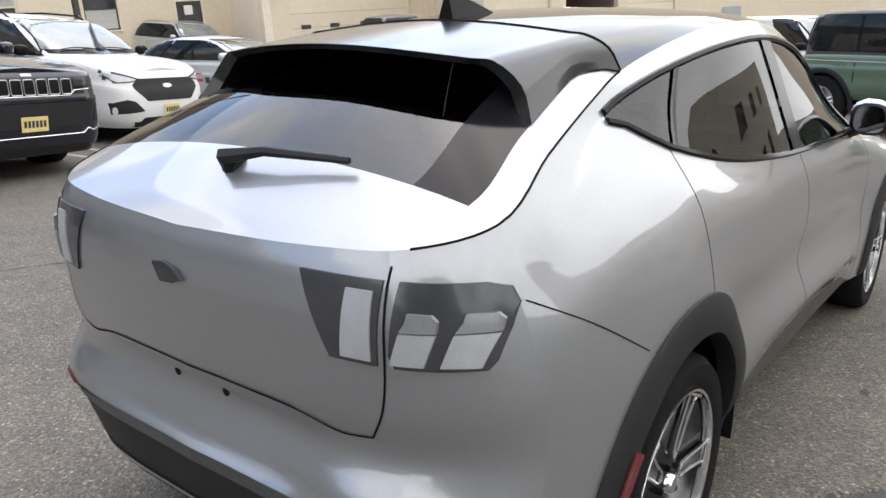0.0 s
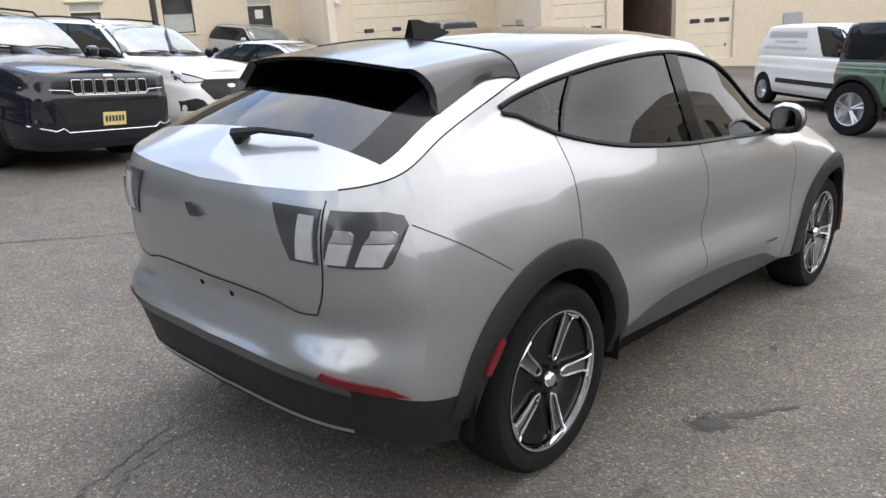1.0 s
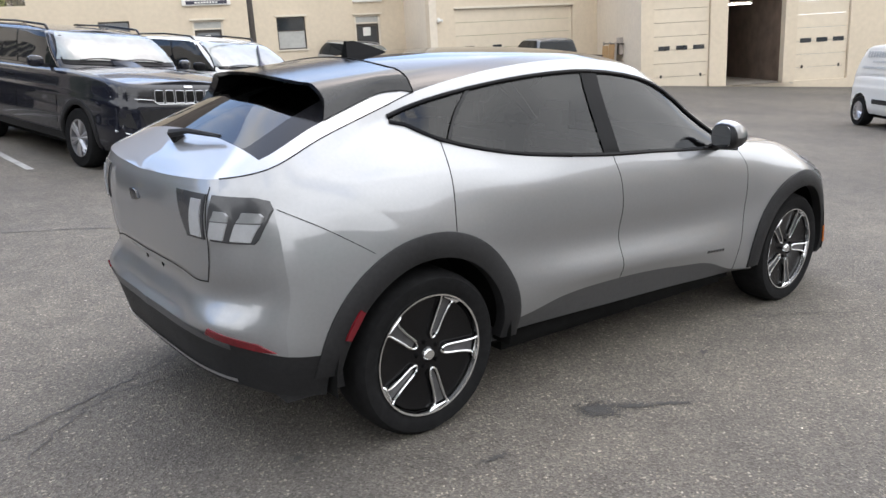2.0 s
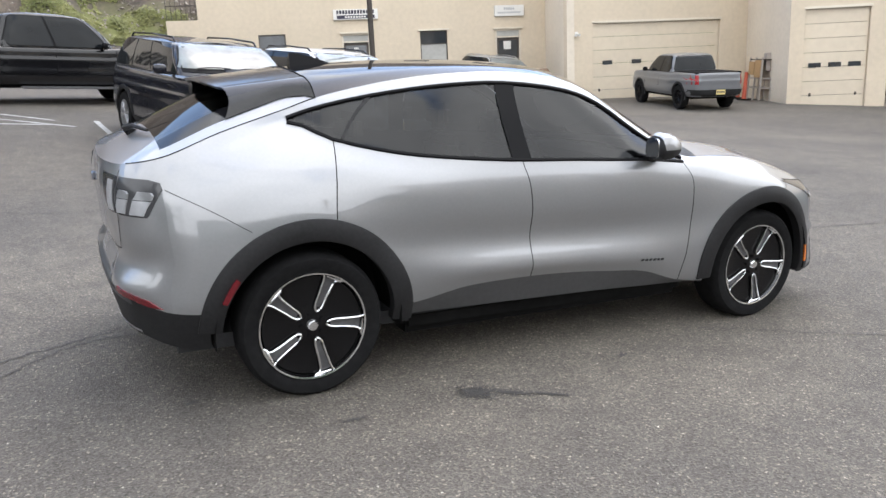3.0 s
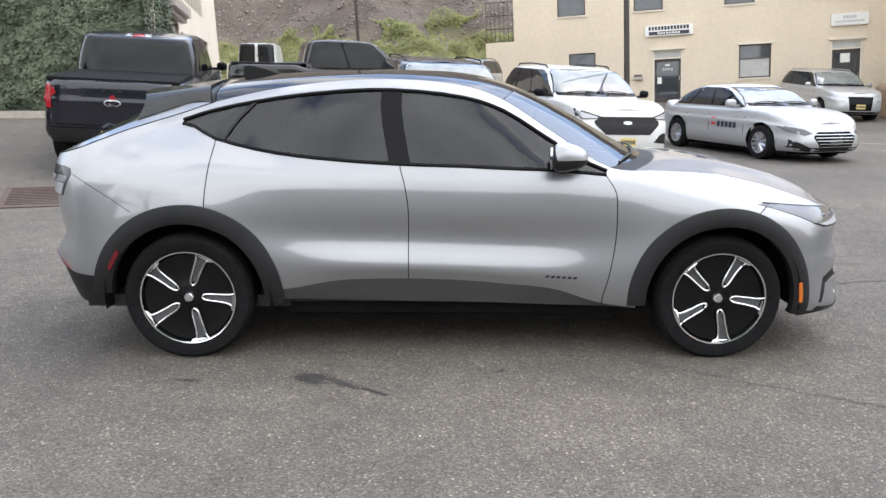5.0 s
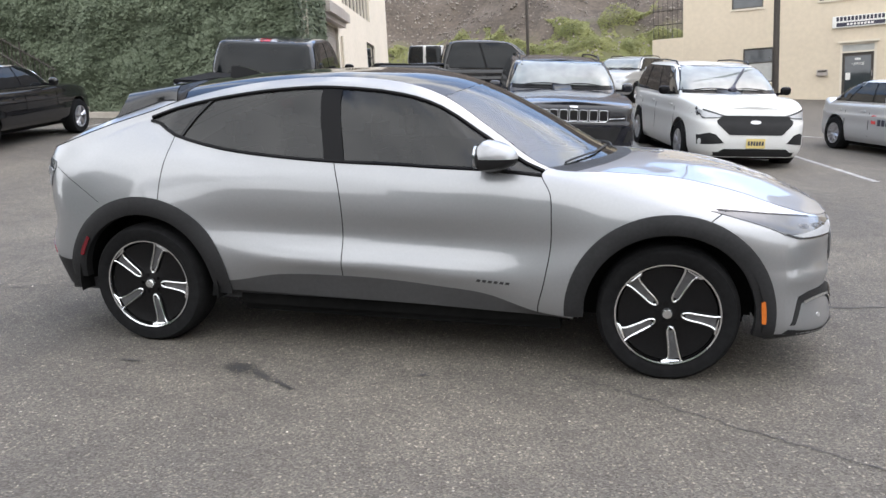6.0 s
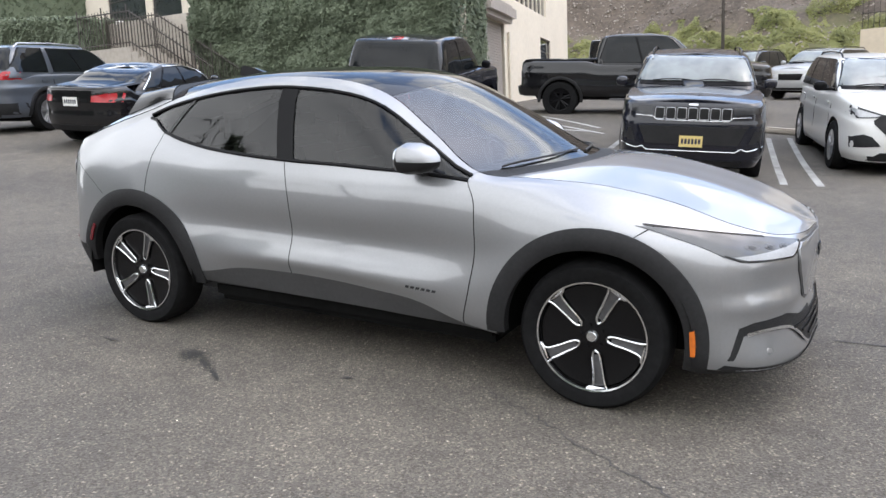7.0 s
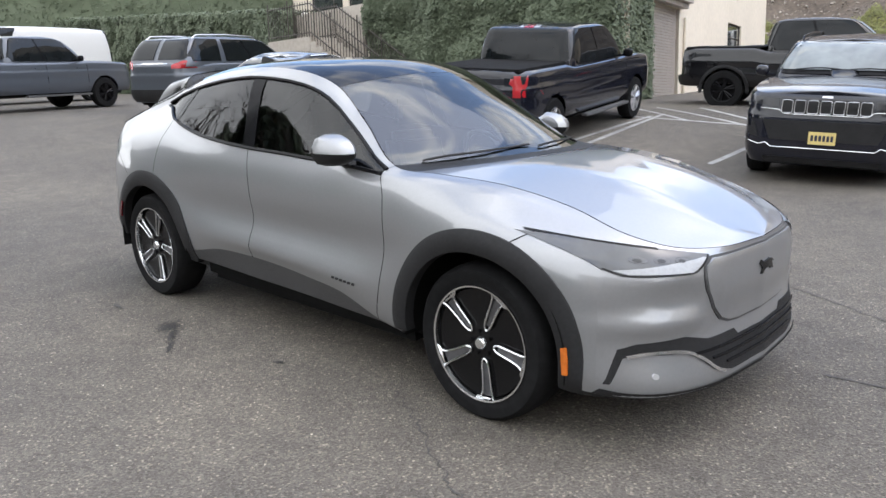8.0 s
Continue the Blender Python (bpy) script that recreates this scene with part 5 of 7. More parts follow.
# pickups
TAIL_LAMP = [(0.80, 0.92), (1.0, 0.92), (1.0, 1.24), (0.80, 1.24)]
fr = stand(-4.55 - 2.95 * 0.174, 5.9 + 2.95 * 0.985, 100)
blue_black_pickup, tree = vehicle("pickup_truck", fr, "black crew-cab pickup with covered bed and red tail lamps", "pickup truck", 5.9, 2.03, 1.97, NAVY_BLACK, (-1.85, 1.86), 0.41, (1.18, 1.28), 1.25, (1.35, 0.65, -0.95, -1.12), deck=1.30, bed=RUBBER, windows=(0.46,), spokes=6, nose=0.04, square=9, tumble=0.14, sill=0.45, steps=True, fittings=(
    ("tail_lamp", "rear", TAIL_LAMP, BRIGHT_RED_LENS, 0.012, True, "red tail lamp"),
    ("tailgate_seam", "rear", [(-0.76, 0.70), (0.76, 0.70), (0.76, 0.715), (-0.76, 0.715)], DARK, 0.003, False, ""),
    ("rear_bumper", "rear", [(-0.98, 0.46), (0.98, 0.46), (0.98, 0.66), (-0.98, 0.66)], BLACK_PLASTIC, 0.06, False, "black rear bumper"),
    ("tailgate_handle", "rear", [(-0.14, 1.17), (0.14, 1.17), (0.14, 1.215), (-0.14, 1.215)], BLACK_PLASTIC, 0.012, False, "black tailgate handle"),
    ("badge", "rear", [(0.115 * math.cos(a / 8 * math.pi), 1.02 + 0.05 * math.sin(a / 8 * math.pi)) for a in range(16)], ALLOY, 0.014, False, "oval chrome badge rim"),
    ("badge_field", "rear", [(0.098 * math.cos(a / 8 * math.pi), 1.02 + 0.036 * math.sin(a / 8 * math.pi)) for a in range(16)], NAVY_BLACK, 0.020, False, "dark oval badge field"),
    ("tail_lamp_side", "right", [(-2.945, 0.92), (-2.86, 0.94), (-2.80, 1.10), (-2.82, 1.24), (-2.945, 1.24)], BRIGHT_RED_LENS, 0.010, False, "red tail lamp side"),
    ("tail_lamp_side", "left", [(-2.945, 0.92), (-2.86, 0.94), (-2.80, 1.10), (-2.82, 1.24), (-2.945, 1.24)], BRIGHT_RED_LENS, 0.010, False, "red tail lamp side"),
    ("brake_lamp", "rear", [(-0.09, 1.865), (0.09, 1.865), (0.09, 1.905), (-0.09, 1.905)], BRIGHT_RED_LENS, 0.035, False, "red high brake lamp"),
    ("cargo_lamp", "rear", [(0.095, 1.868), (0.20, 1.868), (0.19, 1.902), (0.095, 1.905)], CLEAR, 0.035, True, "clear cargo lamp")))
plate(blue_black_pickup, tree, "rear", 0.56, YELLOW_PLATE, out=0.07)
rm = stand(-4.05 + 1.75 * 0.966, 14.2 + 1.75 * 0.259 + 0.85, 15, -0.08)
vehicle("pickup_truck", rm, "black lifted crew-cab pickup with black wheels", "pickup truck", 5.9, 2.05, 2.02, BLACK_PAINT, (-1.95, 1.85), 0.43, (1.22, 1.3), 1.26, (1.3, 0.6, -1.0, -1.15), deck=1.34, bed=RUBBER, windows=(0.46,), spokes=6, metal=GLOSS_BLACK, nose=0.05, square=9, tumble=0.15, sill=0.5, steps=True, cladding=BLACK_PLASTIC, fittings=(
    ("tail_lamp", "rear", [(0.82, 0.95), (0.955, 0.95), (0.955, 1.28), (0.82, 1.28)], SMOKE, 0.012, True, "smoked tail lamp"),
    ("rear_bumper", "rear", [(-0.98, 0.52), (0.98, 0.52), (0.98, 0.74), (-0.98, 0.74)], BLACK_PAINT, 0.08, False, "black rear bumper")))
grey_pickup, tree = vehicle("pickup_truck", stand(17.85, 16.75, 72), "grey crew-cab pickup parked by the garage door", "pickup truck", 5.3, 1.85, 1.84, GREY_PAINT, (-1.55, 1.65), 0.40, (1.1, 1.2), 1.16, (1.25, 0.55, -0.75, -0.9), deck=1.2, bed=RUBBER, windows=(0.42,), spokes=6, metal=GLOSS_BLACK, square=8, sill=0.45, cladding=BLACK_PLASTIC, fittings=(
    ("tail_lamp", "rear", [(0.72, 0.85), (0.9, 0.85), (0.9, 1.14), (0.72, 1.14)], BRIGHT_RED_LENS, 0.012, True, "red tail lamp"),
    ("rear_bumper", "rear", [(-0.9, 0.5), (0.9, 0.5), (0.9, 0.68), (-0.9, 0.68)], BLACK_PLASTIC, 0.06, False, "black rear bumper")))
plate(grey_pickup, tree, "rear", 0.6, YELLOW_PLATE, out=0.07)
grey, tree = vehicle("pickup_truck", stand(-18.9, 4.3, 108), "dark blue-grey crew-cab pickup", "pickup truck", 5.9, 2.03, 1.96, BLUE_GREY, (-1.85, 1.83), 0.41, (1.19, 1.27), 1.24, (1.35, 0.65, -0.95, -1.12), deck=1.26, bed=RUBBER, windows=(0.46,), spokes=6, metal=GLOSS_BLACK, square=9, sill=0.45, steps=True, nose=0.04)

# more suvs and saloons
dark_suv_pose = stand(-13.5, 7.3, 106)
vehicle("parked_suv", dark_suv_pose, "dark grey-blue three-row suv seen from behind", "suv", 5.05, 2.0, 1.77, BLUE_GREY, (-1.5, 1.52), 0.385, (1.05, 1.16), 1.14, (1.1, 0.3, -2.05, -2.4), spokes=5, windows=(0.32, 0.62), pillars=(0.32,), square=6, rails="silver", cladding=BLACK_PLASTIC, fittings=(
    ("tail_lamp", "rear", [(0.58, 1.02), (0.92, 1.03), (0.92, 1.19), (0.78, 1.19), (0.58, 1.10)], BRIGHT_RED_LENS, 0.012, True, "red tail lamp"),
    ("chrome_strip", "rear", [(-0.55, 1.12), (0.55, 1.12), (0.55, 1.15), (-0.55, 1.15)], CHROME, 0.01, False, "chrome strip"),
    ("rear_bumper", "rear", [(-0.95, 0.36), (0.95, 0.36), (0.95, 0.58), (-0.95, 0.58)], BLACK_PLASTIC, 0.02, False, "black lower bumper")))
black_saloon_pose = stand(-9.75, 6.9, 99)
black_saloon, tree = vehicle("parked_saloon", black_saloon_pose, "black saloon with red tail lamps", "car", 4.63, 1.81, 1.43, BLACK_PAINT, (-1.4, 1.41), 0.325, (0.78, 0.96), 0.94, (0.75, 0.05, -1.0, -1.65), deck=1.04, spokes=5, windows=(0.22, 0.58), square=4.5, nose=0.14, camber=0.085, bright_line=True, fittings=(
    ("tail_lamp", "rear", [(0.42, 0.80), (0.86, 0.78), (0.86, 0.92), (0.70, 0.94), (0.42, 0.90)], BRIGHT_RED_LENS, 0.01, True, "red tail lamp"),
    ("rear_apron", "rear", [(-0.7, 0.30), (0.7, 0.30), (0.74, 0.40), (-0.74, 0.40)], BLACK_PLASTIC, 0.01, False, "black lower bumper")))
plate(black_saloon, tree, "rear", 0.80, WHITE_PLATE)
office_suv, tree = vehicle("parked_suv", stand(14.5, 23.8, -92), "light silver suv parked by the office doors", "suv", 5.05, 1.95, 1.72, LIGHT_SILVER, (-1.5, 1.5), 0.375, (0.96, 1.12), 1.10, (1.1, 0.3, -1.9, -2.35), spokes=10, windows=(0.32, 0.64), square=5, rails="silver", fittings=(
    ("grille", "front", [(-0.42, 0.88), (0.42, 0.88), (0.36, 0.42), (-0.36, 0.42)], GLOSS_BLACK, 0.008, False, "dark grille"),
    ("headlamp", "front", [(0.52, 0.76), (0.88, 0.84), (0.88, 0.72), (0.55, 0.68)], CLEAR, 0.008, True, "clear headlamp")))
plate(office_suv, tree, "front", 0.55, YELLOW_PLATE)
vehicle("parked_suv", stand(10.2, -0.64, -112), "dark green boxy off-road suv with black roof", "suv", 4.3, 1.93, 1.86, GREEN_PAINT, (-1.65, 1.3), 0.42, (1.14, 1.18), 1.17, (0.75, 0.45, -2.0, -2.1), spokes=5, windows=(0.33, 0.66), square=10, tumble=0.08, sill=0.5, cladding=BLACK_PLASTIC, top=SILL_GREY, fittings=(("belt_band", "right", [(-2.05, 1.06), (1.9, 1.06), (1.9, 1.075), (-2.05, 1.075)], LIGHT_SILVER, 0.004, False, "pale belt line"), ("tail_lamp", "rear", [(0.72, 0.85), (0.86, 0.85), (0.86, 1.1), (0.72, 1.1)], BRIGHT_RED_LENS, 0.01, True, "red tail lamp")))
VAN = dict(L=4.82, W=1.84, H=1.84, col=WHITE_PAINT, axles=(-1.68, 1.36), r=0.33, bonnet=(0.92, 1.14), belt=1.10, cabin=(1.75, 0.75, -2.0, -2.36), spokes=10, square=8, tumble=0.1)
van_m = stand(14.6, 2.65, -131)
# ---- buildings ----
STUCCO = mat("cream painted masonry", (0.62, 0.535, 0.415), 0.85, vary=0.07, scale=6, bump=0.25, bump_scale=60)
STUCCO_PALE = mat("pale cream masonry", (0.68, 0.61, 0.51), 0.85, vary=0.07, scale=6, bump=0.25, bump_scale=60)
DOOR_CREAM = mat("cream sectional door", (0.64, 0.56, 0.44), 0.55, vary=0.06, scale=5, per_piece=0.02)
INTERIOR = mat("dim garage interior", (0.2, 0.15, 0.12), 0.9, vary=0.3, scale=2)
WINDOW_GLASS = mat("dark window glass", (0.03, 0.035, 0.04), 0.05, 0, 1.0, vary=0.4, scale=2)
BLIND = mat("pale window blind", (0.42, 0.42, 0.40), 0.7, vary=0.1, scale=8)
FRAME_CREAM = mat("cream trim", (0.66, 0.60, 0.50), 0.6, vary=0.06, scale=10)
SIGN_WHITE = mat("white sign panel", (0.72, 0.71, 0.68), 0.5, vary=0.06, scale=8)
STEEL = mat("grey shutter steel", (0.40, 0.36, 0.33), 0.5, 0.2, vary=0.12, scale=6)
BRONZE = mat("dark bronze metal", (0.05, 0.042, 0.036), 0.5, 0.3, vary=0.2, scale=20)
CONCRETE = mat("pale concrete", (0.42, 0.38, 0.33), 0.9, vary=0.15, scale=8, bump=0.3, bump_scale=40)
ORANGE = mat("orange plastic", (0.5, 0.10, 0.055), 0.5, vary=0.1, scale=10)
CARDBOARD = mat("tan board", (0.42, 0.27, 0.13), 0.8, vary=0.15, scale=8)
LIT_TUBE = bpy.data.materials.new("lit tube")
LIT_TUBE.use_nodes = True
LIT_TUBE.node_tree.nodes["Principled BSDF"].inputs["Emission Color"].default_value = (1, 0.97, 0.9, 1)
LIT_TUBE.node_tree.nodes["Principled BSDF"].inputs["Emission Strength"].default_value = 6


def wall_run(name, a, b, base, top, thick, holes, label, material):
    """An upright wall from a to b, its outer face along that line, with openings (s0, s1, z0, z1) right through it."""
    a, b = Vector((*a, 0)), Vector((*b, 0))
    n = (b - a).length
    yaw = math.degrees(math.atan2(b.y - a.y, b.x - a.x))
    xs = sorted({0, n, *(v for h in holes for v in h[:2])})
    zs = sorted({base, top, *(v for h in holes for v in h[2:])})
    solid = [[not any(h[0] < (x0 + x1) / 2 < h[1] and h[2] < (z0 + z1) / 2 < h[3] for h in holes) for z0, z1 in zip(zs, zs[1:])] for x0, x1 in zip(xs, xs[1:])]
    bm = bmesh.new()
    def quad(*p):
        bm.faces.new([bm.verts.new(v) for v in p])
    def filled(i, k):
        return 0 <= i < len(solid) and 0 <= k < len(solid[0]) and solid[i][k]
    for i in range(len(solid)):
        for k in range(len(solid[0])):
            if not solid[i][k]:
                continue
            x0, x1, z0, z1 = xs[i], xs[i + 1], zs[k], zs[k + 1]
            quad((x0, 0, z0), (x1, 0, z0), (x1, 0, z1), (x0, 0, z1))
            quad((x1, thick, z0), (x0, thick, z0), (x0, thick, z1), (x1, thick, z1))
            if not filled(i - 1, k): quad((x0, thick, z0), (x0, 0, z0), (x0, 0, z1), (x0, thick, z1))
            if not filled(i + 1, k): quad((x1, 0, z0), (x1, thick, z0), (x1, thick, z1), (x1, 0, z1))
            if not filled(i, k - 1): quad((x0, thick, z0), (x1, thick, z0), (x1, 0, z0), (x0, 0, z0))
            if not filled(i, k + 1): quad((x0, 0, z1), (x1, 0, z1), (x1, thick, z1), (x0, thick, z1))
    bmesh.ops.remove_doubles(bm, verts=bm.verts, dist=0.001)
    ob = part(name, bm, material, None, smooth=False)
    ob.matrix_world = pose(a.x, a.y, 0, 0, 0, yaw)
    return tagged(ob, label, "wall", kind="structure")


count = {"window": 0, "door": 0}


def opening(kind, wall, label):
    count[kind] += 1
    return thing(f"{kind}_{count[kind]}", wall.matrix_world.copy(), label, kind, kind="structure")


def window(wall, s0, s1, z0, z1, blind=0.0, label="dark metal-framed window in a cream wall", lintel=False):
    w = opening("window", wall, label)
    for q in ((s0, s0 + 0.05, z0, z1), (s1 - 0.05, s1, z0, z1), (s0 + 0.05, s1 - 0.05, z0, z0 + 0.05), (s0 + 0.05, s1 - 0.05, z1 - 0.05, z1)):
        part("window_frame", boxed(q[0], q[1], 0.06, 0.12, q[2], q[3], 0.004), BRONZE, w, smooth=False)
    zm = z1 - (z1 - z0) * 0.42
    part("window_bar", boxed(s0 + 0.05, s1 - 0.05, 0.065, 0.115, zm - 0.02, zm + 0.02), BRONZE, w, smooth=False)
    part("pane", boxed(s0 + 0.05, s1 - 0.05, 0.085, 0.095, zm + 0.02, z1 - 0.05), WINDOW_GLASS, w, smooth=False)
    part("pane", boxed(s0 + 0.05, s1 - 0.05, 0.085, 0.095, z0 + 0.05, zm - 0.02), BLIND if blind else WINDOW_GLASS, w, "pane with a pale blind" if blind else "", smooth=False)
    part("window_sill", boxed(s0 - 0.06, s1 + 0.06, -0.05, 0.06, z0 - 0.07, z0, 0.01), FRAME_CREAM, w, smooth=False)
    if lintel:
        part("window_hood", boxed(s0 - 0.08, s1 + 0.08, -0.07, 0.05, z1, z1 + 0.08, 0.01), FRAME_CREAM, w, smooth=False)


def office_door(wall, s0, s1, z0, z1, label, notice=False):
    w = opening("door", wall, label)
    head = z1 - 0.36
    for q in ((s0, s0 + 0.08, z0, z1), (s1 - 0.08, s1, z0, z1), (s0 + 0.08, s1 - 0.08, z1 - 0.07, z1), (s0 + 0.08, s1 - 0.08, head, head + 0.06)):
        part("door_frame", boxed(q[0], q[1], 0.03, 0.14, q[2], q[3], 0.004), FRAME_CREAM, w, smooth=False)
    part("transom", boxed(s0 + 0.08, s1 - 0.08, 0.07, 0.09, head + 0.06, z1 - 0.07), BLIND, w, "pale panel over the door", smooth=False)
    leaf = part("door_leaf", boxed(s0 + 0.08, s1 - 0.08, 0.07, 0.12, z0, head, 0.004), BRONZE, w, "dark glazed door leaf", smooth=False)
    part("door_glass", boxed(s0 + 0.17, s1 - 0.17, 0.062, 0.07, z0 + 0.28, head - 0.12), WINDOW_GLASS, leaf, smooth=False)
    part("door_handle", tube(bmesh.new(), [(s1 - 0.14, 0.02, z0 + 0.95), (s1 - 0.14, 0.02, z0 + 1.15)], 0.014), ALLOY, leaf)
    part("door_hood", boxed(s0 - 0.08, s1 + 0.08, -0.08, 0.03, z1, z1 + 0.07, 0.01), FRAME_CREAM, w, smooth=False)
    if notice:
        part("notice", boxed(s0 + 0.38, s0 + 0.72, 0.056, 0.061, head - 0.5, head - 0.15), SIGN_WHITE, leaf, "white paper notice", smooth=False)
    else:
        bars(3, 0.2, 0.08, pose((s0 + s1) / 2, 0.058, head - 0.24, 90), SIGN_WHITE, leaf, "number_mark")
        words("OFFICE", 0.13, pose((s0 + s1) / 2, 0.058, head - 0.42, 90), SIGN_WHITE, leaf)
        part("notice", boxed(s0 + 0.2, s0 + 0.36, 0.056, 0.061, head - 0.98, head - 0.72), SIGN_WHITE, leaf, "small pale notice", smooth=False)


def garage_door(wall, s0, s1, z0, z1, lites, label, lite_z=1.5):
    w = opening("door", wall, label)
    n = max(5, round((z1 - z0) / 0.5))
    h = (z1 - z0) / n
    for k in range(n):
        part("door_section", boxed(s0 + 0.02, s1 - 0.02, 0.10, 0.15, z0 + k * h + 0.006, z0 + (k + 1) * h - 0.006, 0.008), DOOR_CREAM, w, smooth=False)
    z = z0 + lite_z
    for a in lites:
        lite = part("door_lite", patch_box(s0 + a + 0.08, 0.42, 0.085, 0.098, z, 0.16), WINDOW_GLASS, w, "small dark door window", smooth=False)
    for a in (0.3, s1 - s0 - 0.3):
        part("door_latch", boxed(s0 + a - 0.04, s0 + a + 0.04, 0.08, 0.1, z0 + 0.45, z0 + 0.57, 0.01), BRONZE, w, smooth=False)
    part("door_head", boxed(s0 - 0.05, s1 + 0.05, -0.03, 0.10, z1, z1 + 0.09, 0.01), FRAME_CREAM, w, smooth=False)


def patch_box(s, w, y0, y1, z, h):
    return boxed(s, s + w, y0, y1, z, z + h, 0.005)


def on_line(angle, off, s):
    a = radians(angle)
    return (s * math.cos(a) - off * math.sin(a), s * math.sin(a) + off * math.cos(a))


# office wing
A0 = -3.75
UP_WINS = [(-1.9, -0.75), (1.2, 2.35), (4.7, 5.85), (8.0, 9.2)]
LOW_WINS = [(-1.45, -0.35, 1.95, 3.27), (5.3, 6.5, 1.9, 3.2)]
DOORS = [(1.95, 3.15, 1.0, 3.19), (8.65, 9.82, 0.75, 3.16)]
holes = [(a - A0, b - A0, 4.8, 6.25) for a, b in UP_WINS] + [(a - A0, b - A0, c, d) for a, b, c, d in LOW_WINS + DOORS]
wall_a = wall_run("wall_office", on_line(-14.5, 28.8, A0), on_line(-14.5, 28.8, 11.0), -0.5, 8.5, 0.3, holes, "cream painted two-storey office wall", STUCCO)
for a, b in UP_WINS:
    window(wall_a, a - A0, b - A0, 4.8, 6.25)
window(wall_a, -1.45 - A0, -0.35 - A0, 1.95, 3.27, 1)
window(wall_a, 5.3 - A0, 6.5 - A0, 1.9, 3.2, 1, lintel=True)
office_door(wall_a, 1.95 - A0, 3.15 - A0, 1.0, 3.19, "dark glazed office door with cream frame")
office_door(wall_a, 8.65 - A0, 9.82 - A0, 0.75, 3.16, "dark office door with white notice and cream frame", True)
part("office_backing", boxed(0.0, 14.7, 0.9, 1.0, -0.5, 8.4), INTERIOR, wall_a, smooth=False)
wall_run("wall_low", on_line(-14.5, 28.8, -4.98), on_line(-14.5, 28.8, A0 - 0.003), -0.5, 3.93, 0.3, [], "low cream end wall", STUCCO)
wall_run("wall_low_return", on_line(-14.5, 36.0, -4.98), on_line(-14.5, 29.1, -4.98), -0.5, 3.93, 0.3, [], "low cream side wall", STUCCO)
wall_run("wall_office_side", on_line(-14.5, 38.0, A0), on_line(-14.5, 29.1, A0), -0.5, 8.5, 0.3, [], "cream office side wall", STUCCO)
wall_run("wall_step", on_line(-14.5, 29.1, 11.0), on_line(-14.5, 24.7, 10.35), -0.8, 8.5, 0.3, [], "cream step wall between two wings", STUCCO_PALE)
# railing on the low wall
rail = thing("railing", wall_a.matrix_world.copy(), "dark metal railing above the low wall", "railing")
for k in range(7):
    s = -1.2 + k * 0.19
    part("baluster", tube(bmesh.new(), [(s, 0.1, 3.93), (s, 0.1, 5.6)], 0.012, 5), BRONZE, rail)
for z in (4.5, 5.05, 5.6):
    part("rail_bar", tube(bmesh.new(), [(-1.22, 0.1, z), (-0.02, 0.1, z)], 0.02, 6), BRONZE, rail)

# garage wing
B0 = 10.35
wall_b = wall_run("wall_garage", on_line(-14.5, 24.7, B0), on_line(-14.5, 24.7, 18.25), -1.2, 8.5, 0.35, [(11.45 - B0, 17.0 - B0, -1.2, 3.05)], "cream garage wall with wide sectional door", STUCCO)
garage_door(wall_b, 11.45 - B0, 17.0 - B0, -0.05, 3.05, (0.36, 1.62, 3.0, 4.4), "wide cream sectional garage door", 1.5)
C0 = 7.82
xi, yi = on_line(-14.5, 24.7, 18.25)
wall_run("wall_return", (xi, yi), on_line(-37, 24.6, C0), -1.2, 8.5, 0.3, [], "pale cream return wall", STUCCO_PALE)
wall_c = wall_run("wall_workshop", on_line(-37, 24.6, C0), on_line(-37, 24.6, 46), -2.5, 8.5, 0.35, [(8.3 - C0, 10.4 - C0, -0.42, 3.0), (11.05 - C0, 13.2 - C0, -0.38, 3.1), (13.65 - C0, 15.65 - C0, -0.35, 3.0)], "cream workshop wall with three vehicle doors", STUCCO)
garage_door(wall_c, 8.3 - C0, 10.4 - C0, -0.42, 3.0, (0.12, 0.78, 1.42), "cream sectional door with three small windows", 1.45)
garage_door(wall_c, 13.65 - C0, 15.65 - C0, -0.35, 3.0, (0.1, 0.72, 1.34), "cream sectional door with three small windows", 1.38)
# open bay, seen into
bay = thing("workshop_bay", wall_c.matrix_world.copy(), "dim open workshop bay with a lit tube lamp", "room", kind="structure")
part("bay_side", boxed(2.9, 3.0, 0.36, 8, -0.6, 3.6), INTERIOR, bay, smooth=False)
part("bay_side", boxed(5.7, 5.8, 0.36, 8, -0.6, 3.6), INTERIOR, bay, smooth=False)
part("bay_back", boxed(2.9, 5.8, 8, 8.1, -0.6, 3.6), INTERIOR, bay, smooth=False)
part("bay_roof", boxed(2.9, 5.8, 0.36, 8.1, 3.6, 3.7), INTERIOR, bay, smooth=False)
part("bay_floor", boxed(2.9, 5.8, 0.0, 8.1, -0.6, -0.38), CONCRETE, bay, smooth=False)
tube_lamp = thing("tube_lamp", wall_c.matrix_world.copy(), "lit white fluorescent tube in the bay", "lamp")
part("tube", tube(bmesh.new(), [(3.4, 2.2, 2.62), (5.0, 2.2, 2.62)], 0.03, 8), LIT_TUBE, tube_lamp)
part("tube_housing", boxed(3.35, 5.05, 2.14, 2.26, 2.65, 2.72, 0.01), FRAME_CREAM, tube_lamp, smooth=False)
sign_c = thing("wall_plaque", wall_c.matrix_world.copy(), "grey weathered plaque on the workshop wall", "sign")
